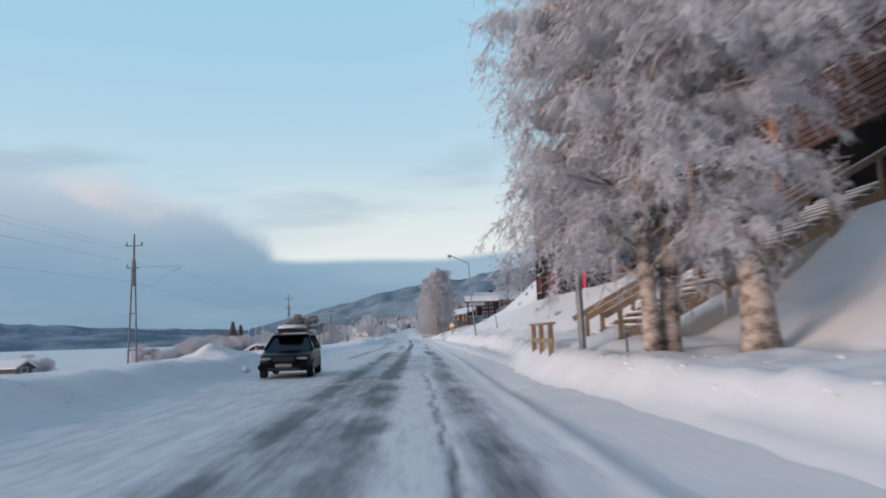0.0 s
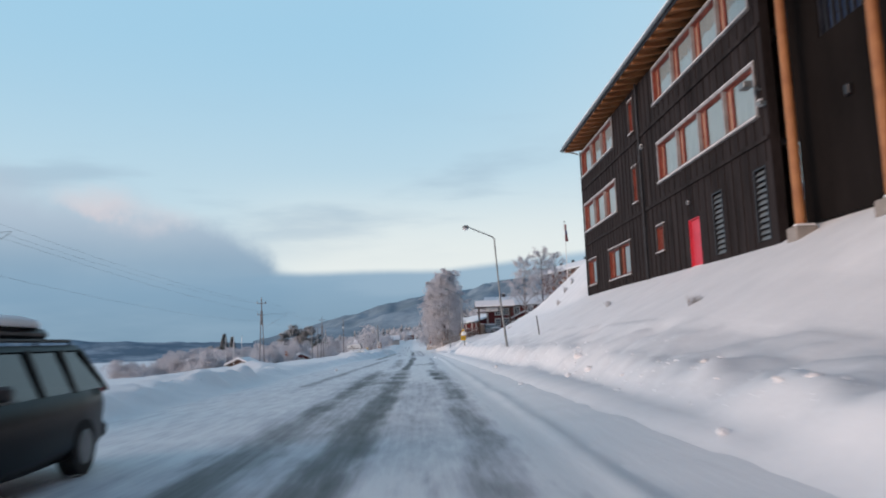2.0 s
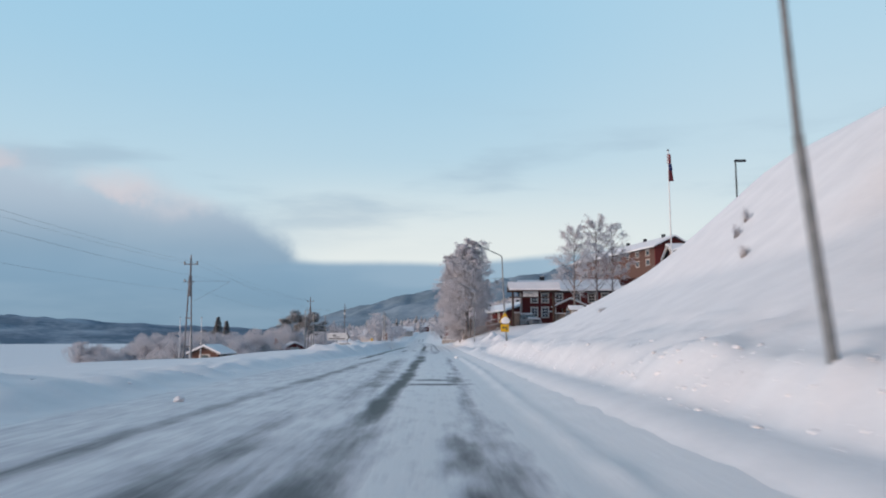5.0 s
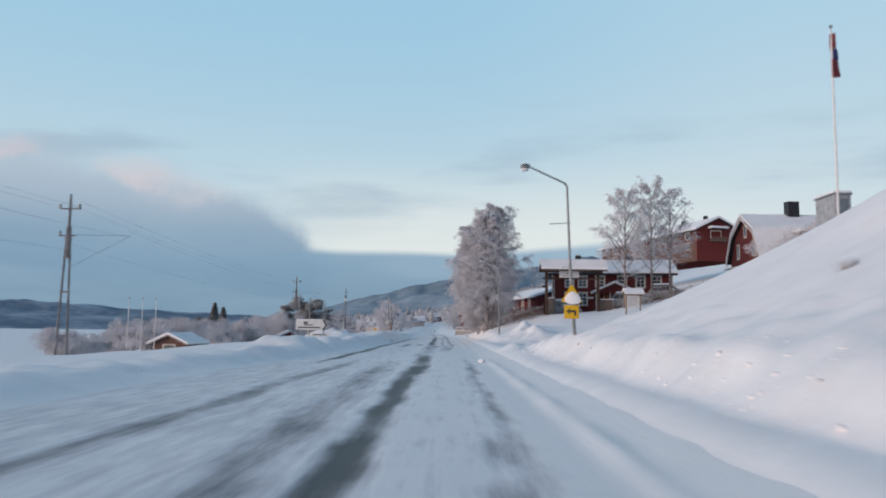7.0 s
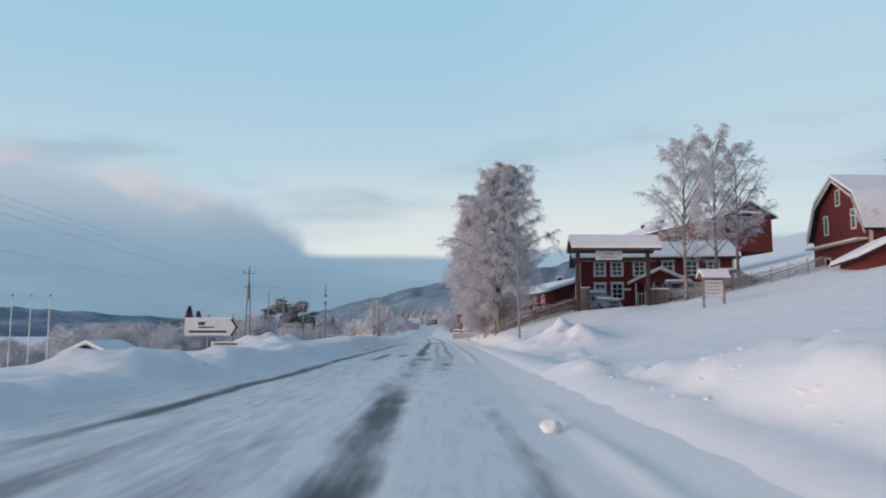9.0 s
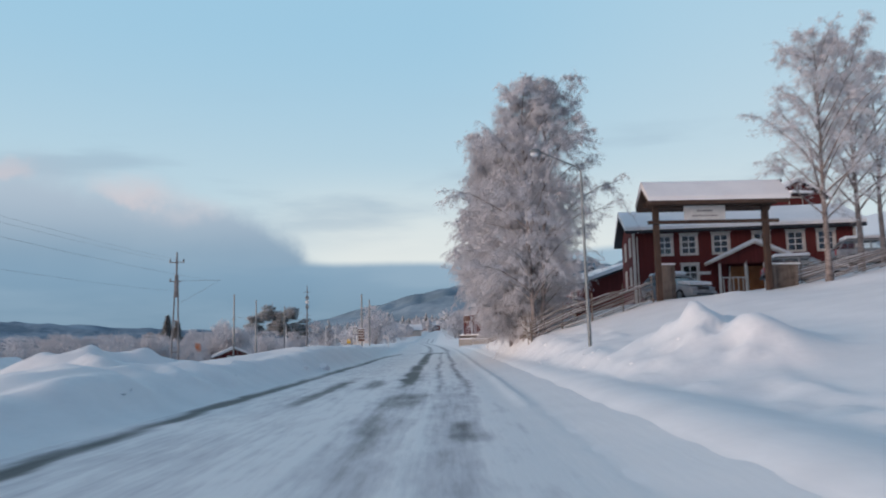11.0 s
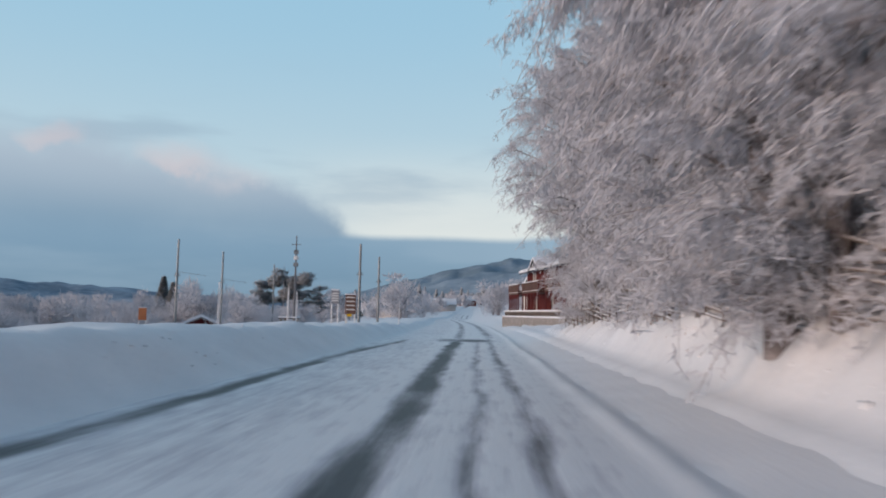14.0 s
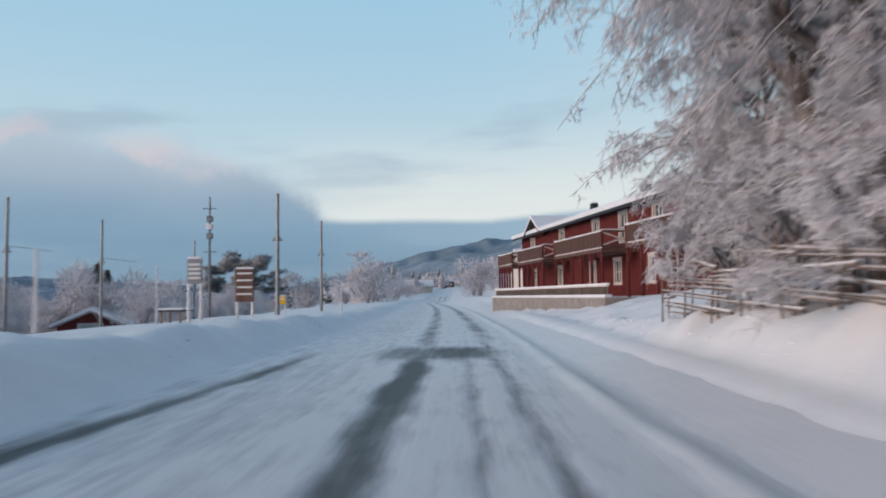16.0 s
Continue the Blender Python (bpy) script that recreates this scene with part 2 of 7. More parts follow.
GREYTEXT = material("grey_lettering", (0.20, 0.20, 0.21), (0.28, 0.28, 0.30), 0.6, 3.0, 30.0, 0.0)
# curtain sheets in the blue-grey of sky mirrored by the panes
SKY_CURTAIN = material("sky_tinted_curtain", (0.24, 0.295, 0.32), (0.37, 0.43, 0.45), 0.9, 3.0, 30.0, 0.1, stretch=(4, 4, 0.3))
WINTRIM = material("dark_brown_window_trim", (0.035, 0.026, 0.024), (0.075, 0.055, 0.05), 0.7, 3.0, 25.0, 0.1)
REDCURTAIN = material("warm_curtain", (0.36, 0.20, 0.14), (0.52, 0.32, 0.24), 0.9, 3.0, 30.0, 0.1, stretch=(4, 4, 0.3))
# near-black for unlit rooms and gaps, their darkness put into the colour
UNLIT = material("unlit_dark", (0.035, 0.033, 0.034), (0.08, 0.075, 0.075), 0.9, 2.0, 20.0, 0.0)


def glass_material(name, tint, rough=0.03, clear=0.55):
    m = bpy.data.materials.new(name)
    m.use_nodes = True
    nt = m.node_tree
    nt.nodes.clear()
    out, mix = nt.nodes.new("ShaderNodeOutputMaterial"), nt.nodes.new("ShaderNodeMixShader")
    gl, tr = nt.nodes.new("ShaderNodeBsdfGlossy"), nt.nodes.new("ShaderNodeBsdfTransparent")
    gl.inputs["Roughness"].default_value = rough
    gl.inputs["Color"].default_value = (0.85, 0.88, 0.90, 1)
    tr.inputs["Color"].default_value = (*tint, 1)
    fr = nt.nodes.new("ShaderNodeFresnel")
    fr.inputs["IOR"].default_value = 1.38
    ad = nt.nodes.new("ShaderNodeMath")
    ad.operation, ad.use_clamp = "ADD", True
    nt.links.new(fr.outputs[0], ad.inputs[0])
    ad.inputs[1].default_value = 1.0 - clear
    nt.links.new(ad.outputs[0], mix.inputs[0])
    nt.links.new(tr.outputs[0], mix.inputs[1])
    nt.links.new(gl.outputs[0], mix.inputs[2])
    nt.links.new(mix.outputs[0], out.inputs[0])
    return m


GLASS = glass_material("window_glass", (0.92, 0.94, 0.93), 0.04, 0.92)
DIMGLASS = glass_material("small_pane_glass", (0.55, 0.58, 0.56), 0.05, 0.90)
CARGLASS = glass_material("car_glass", (0.05, 0.06, 0.065), 0.05, 0.93)


def road_material():
    """Packed snow that the wheels have worn down to dark, icy asphalt; 'worn' holds how far, plus shade painted on the
    far lane.
    """
    m = bpy.data.materials.new("packed_snow_road")
    m.use_nodes = True
    nt = m.node_tree
    b = nt.nodes["Principled BSDF"]
    at = nt.nodes.new("ShaderNodeAttribute")
    at.attribute_name = "worn"
    tc = nt.nodes.new("ShaderNodeTexCoord")
    mp = nt.nodes.new("ShaderNodeMapping")
    mp.inputs["Scale"].default_value = (2.2, 0.45, 1)
    nt.links.new(tc.outputs["Object"], mp.inputs[0])
    n1, n2 = nt.nodes.new("ShaderNodeTexNoise"), nt.nodes.new("ShaderNodeTexNoise")
    n1.inputs["Scale"].default_value, n1.inputs["Detail"].default_value, n1.inputs["Roughness"].default_value = 1.6, 8.0, 0.65
    n2.inputs["Scale"].default_value, n2.inputs["Detail"].default_value = 22.0, 4.0
    nt.links.new(mp.outputs[0], n1.inputs[0])
    nt.links.new(tc.outputs["Object"], n2.inputs[0])
    n3 = nt.nodes.new("ShaderNodeTexNoise")
    mp3 = nt.nodes.new("ShaderNodeMapping")
    mp3.inputs["Scale"].default_value = (9.0, 0.35, 1)
    n3.inputs["Scale"].default_value, n3.inputs["Detail"].default_value = 1.0, 5.0
    nt.links.new(tc.outputs["Object"], mp3.inputs[0])
    nt.links.new(mp3.outputs[0], n3.inputs[0])

    def madd(u, k, w):
        q = nt.nodes.new("ShaderNodeMath")
        q.operation = "MULTIPLY_ADD"
        nt.links.new(u, q.inputs[0])
        q.inputs[1].default_value = k
        if isinstance(w, float):
            q.inputs[2].default_value = w
        else:
            nt.links.new(w, q.inputs[2])
        return q.outputs[0]
    # wear and far-lane shade, broken up by drifts, long streaks and grain
    v = madd(n1.outputs["Fac"], 0.72, at.outputs["Fac"])
    v = madd(n3.outputs["Fac"], 0.34, v)
    v = madd(n2.outputs["Fac"], 0.12, v)
    v = madd(v, 1.0, -0.40)
    a2 = v.node
    r = nt.nodes.new("ShaderNodeValToRGB")
    e = r.color_ramp.elements
    e[0].position, e[0].color = 0.20, (0.79, 0.79, 0.80, 1)
    e[1].position, e[1].color = 0.98, (0.056, 0.055, 0.060, 1)
    for p_, c_ in ((0.42, 0.56), (0.62, 0.30), (0.78, 0.145)):
        e.new(p_).color = (c_, c_ * 0.985, c_ * 1.05, 1)
    nt.links.new(v, r.inputs[0])
    nt.links.new(r.outputs[0], b.inputs["Base Color"])
    b.inputs["Roughness"].default_value = 0.55
    b.inputs["Specular IOR Level"].default_value = 0.35
    bp = nt.nodes.new("ShaderNodeBump")
    bp.inputs["Strength"].default_value, bp.inputs["Distance"].default_value = 0.4, 0.03
    nt.links.new(a2.outputs[0], bp.inputs["Height"])
    bp.invert = True
    nt.links.new(bp.outputs[0], b.inputs["Normal"])
    return m


ROAD = road_material()


# ---- building helpers ----
def mesh_of(bm, name, mat):
    me = bpy.data.meshes.new(name)
    bm.normal_update()
    bm.to_mesh(me)
    bm.free()
    me.materials.append(mat)
    return me


def part(name, bm, mat, parent, label=""):
    ob = new(name, mesh_of(bm, name, mat))
    if parent is not None:
        ob.parent = parent
    if label:
        ob["label"] = label
    return ob


def share(name, me, parent, m):
    ob = new(name, me)
    ob.parent = parent
    ob.matrix_basis = m
    return ob


def thing(name, label, category, at=(0, 0, 0), turn=0.0, group=""):
    ob = new(name)
    ob.matrix_basis = pose(*at, 0, 0, turn)
    return tagged(ob, label, category, group)


def box(bm, x0, y0, z0, x1, y1, z1, bevel=0.0):
    vs = [bm.verts.new(p) for p in ((x0, y0, z0), (x1, y0, z0), (x1, y1, z0), (x0, y1, z0), (x0, y0, z1), (x1, y0, z1), (x1, y1, z1), (x0, y1, z1))]
    fs = [bm.faces.new([vs[i] for i in q]) for q in ((3, 2, 1, 0), (4, 5, 6, 7), (0, 1, 5, 4), (1, 2, 6, 5), (2, 3, 7, 6), (3, 0, 4, 7))]
    if bevel:
        bmesh.ops.bevel(bm, geom=list({e for f in fs for e in f.edges}), offset=bevel, segments=1, affect="EDGES")
    return bm


def tube(bm, a, b, r0, r1=None, n=8, caps=True):
    a, b = Vector(a), Vector(b)
    r1 = r0 if r1 is None else r1
    d = (b - a).normalized()
    u = d.orthogonal().normalized()
    v = d.cross(u)
    rings = []
    for p, r in ((a, r0), (b, r1)):
        rings.append([bm.verts.new(p + r * (math.cos(6.28319 * i / n) * u + math.sin(6.28319 * i / n) * v)) for i in range(n)])
    for i in range(n):
        bm.faces.new((rings[0][i], rings[0][(i + 1) % n], rings[1][(i + 1) % n], rings[1][i]))
    if caps:
        bm.faces.new(rings[0][::-1])
        bm.faces.new(rings[1])
    return bm


def beam(bm, a, b, w, h, up=(0, 0, 1)):
    """A squared timber from a to b, w wide and h high."""
    a, b = Vector(a), Vector(b)
    d = (b - a).normalized()
    s = d.cross(Vector(up)).normalized()
    t = s.cross(d)
    q = [(-1, -1), (1, -1), (1, 1), (-1, 1)]
    r = [[bm.verts.new(p + s * (i * w / 2) + t * (j * h / 2)) for i, j in q] for p in (a, b)]
    for i in range(4):
        bm.faces.new((r[0][i], r[0][(i + 1) % 4], r[1][(i + 1) % 4], r[1][i]))
    bm.faces.new(r[0][::-1])
    bm.faces.new(r[1])
    return bm


def prism(bm, outline, y0, y1, axis="y"):
    """A closed outline of (u, z) drawn along y (or x)."""
    def at(u, z, k):
        return (u, k, z) if axis == "y" else (k, u, z)
    a = [bm.verts.new(at(u, z, y0)) for u, z in outline]
    b = [bm.verts.new(at(u, z, y1)) for u, z in outline]
    n = len(outline)
    for i in range(n):
        bm.faces.new((a[i], a[(i + 1) % n], b[(i + 1) % n], b[i]))
    bm.faces.new(a[::-1])
    bm.faces.new(b)
    bmesh.ops.recalc_face_normals(bm, faces=bm.faces)
    return bm


def pierced(bm, u0, u1, z0, z1, thick, holes, axis):
    """A wall in the plane of axis ('x': its face is at x = 0 and it runs along y) with holes (ua, ub, za, zb) through it; it fills 0..thick."""
    us = sorted({u0, u1, *[min(max(h[k], u0), u1) for h in holes for k in (0, 1)]})
    for a, b in zip(us[:-1], us[1:]):
        mid = (a + b) / 2
        cuts = sorted((h[2], h[3]) for h in holes if h[0] < mid < h[1])
        lo = z0
        for c0, c1 in [*cuts, (z1, z1)]:
            if c0 - lo > 1e-4:
                if axis == "x":
                    box(bm, 0, a, lo, thick, b, c0)
                else:
                    box(bm, a, 0, lo, b, thick, c0)
            lo = max(lo, c1)
    bmesh.ops.remove_doubles(bm, verts=bm.verts, dist=0.0005)
    return bm


def cloud_mesh(name, V, F, mat):
    """A mesh from numpy arrays of places and triangles."""
    me = bpy.data.meshes.new(name)
    n, k = len(V), len(F)
    me.vertices.add(n)
    me.vertices.foreach_set("co", np.ascontiguousarray(V, dtype=np.float32).ravel())
    me.loops.add(3 * k)
    me.loops.foreach_set("vertex_index", np.ascontiguousarray(F, dtype=np.int32).ravel())
    me.polygons.add(k)
    me.polygons.foreach_set("loop_start", np.arange(0, 3 * k, 3, dtype=np.int32))
    me.update(calc_edges=True)
    me.materials.append(mat)
    return me


def smooth(a, b, v):
    t = np.clip((v - a) / (b - a), 0, 1)
    return t * t * (3 - 2 * t)


# value noise on a lattice, for the lie of the snow
LATTICE = np.random.RandomState(7).rand(64, 64)


def lumps(x, y, size):
    u, v = np.asarray(x) / size, np.asarray(y) / size
    i, j = np.floor(u).astype(int), np.floor(v).astype(int)
    f, g = u - i, v - j
    f, g = f * f * (3 - 2 * f), g * g * (3 - 2 * g)
    L = LATTICE
    a, b = L[i % 64, j % 64], L[(i + 1) % 64, j % 64]
    c, d = L[i % 64, (j + 1) % 64], L[(i + 1) % 64, (j + 1) % 64]
    return (a * (1 - f) + b * f) * (1 - g) + (c * (1 - f) + d * f) * g - 0.5

# ---- ground, road, distance ----
def bend(y):
    """How far the road has swung to the left at y."""
    y = np.asarray(y, dtype=float)
    d = np.clip(y - 165, 0, 135) / 50
    return -0.7 * d * d


def left_foot(y):
    return -5.9 + 1.6 * smooth(88, 128, y)


def left_crest(y):
    return np.interp(y, [-60, 20, 45, 62, 80, 98, 108, 135, 150, 166, 185, 200, 260], [0.62, 0.62, 0.45, 0.34, 0.27, 0.28, 0.42, 0.62, 0.92, 0.82, 0.50, 0.40, 0.35])


def hump(x, y, cx, cy, rx, ry, h):
    q = ((x - cx) / rx) ** 2 + ((y - cy) / ry) ** 2
    return h * np.exp(-q)


LEFT_PILES = [(-7.6, 109.5, 1.6, 1.3, 0.45), (-8.2, 128.5, 2.4, 2.2, 0.6), (-6.8, 124.0, 1.4, 1.8, 0.35), (-6.3, 101.5, 1.2, 3.0, 0.25), (-9.5, 66.0, 1.6, 1.6, 0.4),
              (-7.2, 35.0, 1.3, 2.2, 0.2), (-8.8, 33.5, 1.4, 1.2, 0.3), (-7.7, 47.2, 1.0, 1.6, 0.24), (-7.1, 50.6, 0.7, 0.9, 0.22), (-7.3, 53.0, 0.6, 0.8, 0.25), (-6.6, 116.0, 1.0, 2.0, 0.3), (-6.0, 186.0, 1.6, 6.0, 0.12)]
RIGHT_PILES = [(6.5, 128.0, 1.5, 2.6, 0.75), (8.0, 131.5, 1.6, 2.2, 0.35), (4.6, 108.0, 1.6, 3.0, 0.28), (5.2, 101.0, 1.6, 3.0, 0.22), (4.3, 62.0, 0.6, 1.4, 0.12),
               (4.4, 46.0, 0.7, 2.0, 0.12), (17.2, 140.0, 1.4, 2.0, 0.25), (12.6, 141.0, 1.2, 2.0, 0.2), (5.4, 19.6, 1.3, 3.2, 0.42), (7.2, 126.0, 1.8, 1.8, 0.3)]


def ground(x, y):
    """The height of the snow at (x, y)."""
    x, y = np.broadcast_arrays(np.asarray(x, dtype=float), np.asarray(y, dtype=float))
    X = x - bend(y)
    rough = lumps(x, y, 1.1) * 0.20 + lumps(x + 31, y + 17, 0.42) * 0.10
    # left bank, field and frozen lake
    f, h = left_foot(y), left_crest(y)
    d = f - X
    bank = h * smooth(0.0, 1.7, d) + smooth(0.2, 1.2, d) * smooth(5, 2, d) * rough * 1.2
    field = -smooth(2.2, 11.0, d) * h - 2.2 * smooth(10, 32, d) - 8.0 * smooth(30, 120, d)
    left = bank + np.where(d > 0, field, 0) + smooth(4, 12, d) * smooth(200, 20, d) * lumps(x, y, 9.0) * 0.3
    # right: bank, hillside, drive, slope behind the fence
    lip = np.interp(y, [-60, 8, 25, 45, 58, 96, 103, 112, 122, 128, 140, 146, 154, 166, 176, 186, 192, 260], [0.76, 0.76, 0.78, 0.8, 0.9, 0.95, 0.5, 0.06, 0.06, 0.5, 0.95, 1.28, 1.30, 1.15, 0.80, 0.4, 0.35, 0.4])
    s = X - 3.0
    start = np.interp(y, [-60, 8, 17, 22, 30, 40, 50, 60, 100, 118, 142, 148, 176], [0.25, 0.1, -0.42, -0.36, 0.15, 0.55, 0.5, 0.4, 0.3, -0.3, -0.2, 0.05, 0.05])
    wide = np.interp(y, [20, 29, 45, 100, 118, 140, 148], [1.0, 1.35, 1.45, 1.55, 2.5, 2.4, 1.6])
    edge = lip * smooth(start, start + wide, s)
    # clods along the crest of the ploughed berm
    crest = np.exp(-((s - start - wide * 0.72) / 0.42) ** 2) * np.interp(y, [20, 30, 100, 112, 124, 145], [0.4, 1.0, 1.0, 0.2, 0.5, 1.0])
    edge = edge + crest * (0.06 + 0.20 * lumps(x + 5, y, 0.55) + 0.16 * lumps(x, y + 9, 1.7))
    crumb = np.exp(-((s - start - wide * 0.9) / 0.75) ** 2) * np.interp(y, [0, 100, 112, 124, 145], [1.0, 1.0, 0.3, 0.5, 1.0])
    edge = edge + crumb * (0.11 * lumps(x + 3, y + 21, 0.37) + 0.10 * lumps(x + 8, y + 2, 0.8))
    t = np.clip(X - 4.4, 0, None)
    up = np.interp(t, [0, 1.9, 6.5, 12.0, 40, 400], [0, 0.70, 3.05, 5.9, 10.0, 95])
    near = np.interp(t, [0, 2.2, 4.2, 6.5, 12.0, 40, 400], [0, 0.10, 1.15, 3.3, 4.4, 9.0, 95])
    up = up + (near - up) * smooth(40, 26, y)
    up = up + 0.40 * np.clip(t - 5.6, 0, 8) * smooth(67, 71, y) * smooth(95, 84, y)
    gentle = np.interp(t, [0, 6, 11, 16, 26, 60, 400], [0, 1.60, 1.98, 2.7, 5.0, 15.0, 95])
    drive = np.interp(t + 1.4, [0, 4, 8, 12, 26, 60, 400], [0, 0.28, 0.95, 1.85, 5.0, 15.0, 95])
    w = smooth(93, 107, y + 0.10 * t)
    v = smooth(128, 144, y)
    side = up * (1 - w) + (drive * (1 - v) + gentle * v) * w
    far = smooth(180, 200, y)
    side = side * (1 - far) + far * np.interp(t, [0, 3, 10, 40, 400], [0, 0.7, 1.1, 9.0, 95])
    right = edge + np.where(t > 0, side, 0) + smooth(0.3, 1.4, s) * smooth(30, 3.0, s) * rough * np.where(t > 2.2, 0.10, 1.0)
    right = np.maximum(right, (0.18 * np.clip(X - 2.2, 0, 1.5) - 0.04 + 0.12 * smooth(2.95, 3.35, X)) * smooth(6.5, 3.8, X))
    z = np.where(X < f, left, np.where(X > 2.5, right, 0.0))
    for q in LEFT_PILES:
        z = z + hump(x, y, *q) * (1 + 1.2 * lumps(x, y, 0.8) + 0.7 * lumps(x + 5, y, 0.45)) * smooth(0.2, 1.0, d)
    for q in RIGHT_PILES:
        z = z + hump(x, y, *q) * (1 + 0.8 * lumps(x, y, 0.9) + 0.55 * lumps(x + 13, y, 0.5)) * smooth(0.2, 1.0, s)
    # the valley floor lifts towards the village
    z = z + 0.030 * np.clip(y - 380, 0, 1500) * smooth(-260, 60, x)
    return np.where((X > f) & (X < 2.5), -0.045 + 0 * z, z) + 0.030 * np.where((X > f) & (X < 2.5), np.clip(y - 380, 0, 1500) * smooth(-260, 60, x), 0)


def gz(x, y):
    return float(ground(x, y))


def spread(a, b, first, grow):
    out, step = [a], first
    while abs(out[-1] - a) < abs(b - a):
        out.append(out[-1] + math.copysign(step, b - a))
        step *= grow
    return out


def grid_mesh(name, xs, ys, zfun, mat):
    gx, gy = np.meshgrid(xs, ys)
    V = np.stack([gx, gy, zfun(gx, gy)], -1).reshape(-1, 3)
    nx, ny = len(xs), len(ys)
    i = (np.arange(ny - 1)[:, None] * nx + np.arange(nx - 1)[None, :]).ravel()
    F = np.concatenate([np.stack([i, i + 1, i + nx + 1], -1), np.stack([i, i + nx + 1, i + nx], -1)])
    me = cloud_mesh(name, V, F, mat)
    me.polygons.foreach_set("use_smooth", [True] * len(me.polygons))
    return me


xs = np.array(sorted({*spread(-9.5, -4200, 0.4, 1.09), *np.arange(-9.5, -3.8, 0.18), *np.arange(-3.8, 2.8, 1.1), *np.arange(2.8, 9.0, 0.18), *spread(9.0, 4200, 0.4, 1.09)}))
ys = np.array(sorted({*spread(-2, -3000, 1.0, 1.15), *np.arange(-2, 100, 0.36), *np.arange(100, 150, 0.28), *np.arange(150, 196, 0.45), *spread(196, 4700, 0.5, 1.05)}))
ground_ob = tagged(new("ground", grid_mesh("ground", xs, ys, ground, SNOW)), "deep snow over verges, hillside, fields and frozen lake", "ground", kind="structure")

# wheel tracks: stretch along y, place across at its start and end, width, how worn
TRACKS = [(-30, 62, -2.0, -1.8, 0.6, 0.54), (-30, 62, -1.0, -0.55, 0.75, 0.62), (-30, 60, -1.5, -1.25, 1.8, 0.40), (-30, 61, 0.60, 1.22, 0.62, 0.44), (-30, 28, 0.36, 0.36, 0.07, 0.8), (28, 48, 0.1, 0.3, 1.1, 0.24),
          (48.6, 51.2, 0.96, 0.96, 0.34, 1.0), (52.6, 56.6, 0.95, 0.95, 0.44, 0.95), (57.6, 60.2, 0.85, 0.85, 0.40, 0.8), (46, 99, -3.85, -2.9, 0.45, 0.36), (62, 92, -0.50, -0.40, 0.42, 0.9), (64, 99, -1.15, -1.5, 0.75, 0.36),
          (71.4, 72.2, 0.4, 0.4, 1.9, 0.62), (73.6, 74.5, 0.6, 0.6, 1.6, 0.55), (72.4, 76.4, 1.12, 1.12, 0.42, 0.8), (77.2, 79.2, 1.1, 1.1, 0.3, 0.6), (60, 102, 1.15, 1.45, 0.28, 0.38), (90, 108, -0.38, -0.30, 0.55, 0.86), (88, 93, -0.30, -0.35, 0.2, 0.5),
          (104, 140, -0.45, -0.55, 0.8, 0.28), (115, 130, 0.5, 0.8, 0.7, 0.30), (119.5, 121.8, 0.75, 0.75, 0.5, 0.6), (130, 134, -1.6, -1.6, 0.5, 0.62), (124, 128, -0.3, -0.3, 0.9, 0.55), (100, 166, -4.05, -3.88, 0.36, 0.78), (162, 176, -3.9, -3.25, 0.32, 0.62),
          (125, 134.5, -2.6, -2.5, 0.36, 0.48), (130, 177, -0.60, -0.80, 0.46, 0.95), (116, 130, -0.55, -0.58, 0.4, 0.45), (128, 178, 0.37, 0.18, 0.18, 0.42), (126, 182, 1.08, 0.70, 0.22, 0.50), (175.6, 179.5, -0.4, -0.4, 2.2, 0.70), (179, 420, -0.9, -0.9, 0.5, 0.45), (182, 420, 0.8, 0.8, 0.5, 0.42)]


def road_wear_shade(gx, gy):
    X = gx - bend(gy) + lumps(gx * 0, gy, 6.0) * 0.14 + lumps(gx + 40, gy * 0.5, 0.35) * 0.12 + lumps(gx, gy + 70, 1.4) * 0.12
    w = np.zeros_like(gx)
    for y0, y1, c, c1, width, k in TRACKS:
        fade = min(4.0, 0.3 * (y1 - y0))
        ends = smooth(y0 - fade, y0 + fade, gy) * smooth(y1 + fade, y1 - fade, gy)
        cc = c + (c1 - c) * np.clip((gy - y0) / (y1 - y0), 0, 1) + 0.12 * lumps(gx * 0 + 11 * c, gy, 21.0)
        ragged = 0.88 + 0.75 * lumps(gx * 1.6 + 3 * c, gy * 0.6, 1.3)
        w = np.maximum(w, k * ragged * ends * smooth(width * 0.5 + 0.05 + 0.30 * width, width * 0.5 - 0.08 - 0.25 * width, np.abs(X - cc)))
    # cleaner snow along the near edge; far lane greyed to paint the left bank's shade
    w = w - 0.32 * smooth(1.55, 2.0, X) + 0.11 * smooth(-1.0, -2.4, X) * (1 + 0.8 * lumps(gx, gy, 2.7))
    return w


rx, ry = np.arange(-6.6, 3.75, 0.075), np.array([*np.arange(-12, 200, 0.4), *spread(200, 430, 0.5, 1.03)])


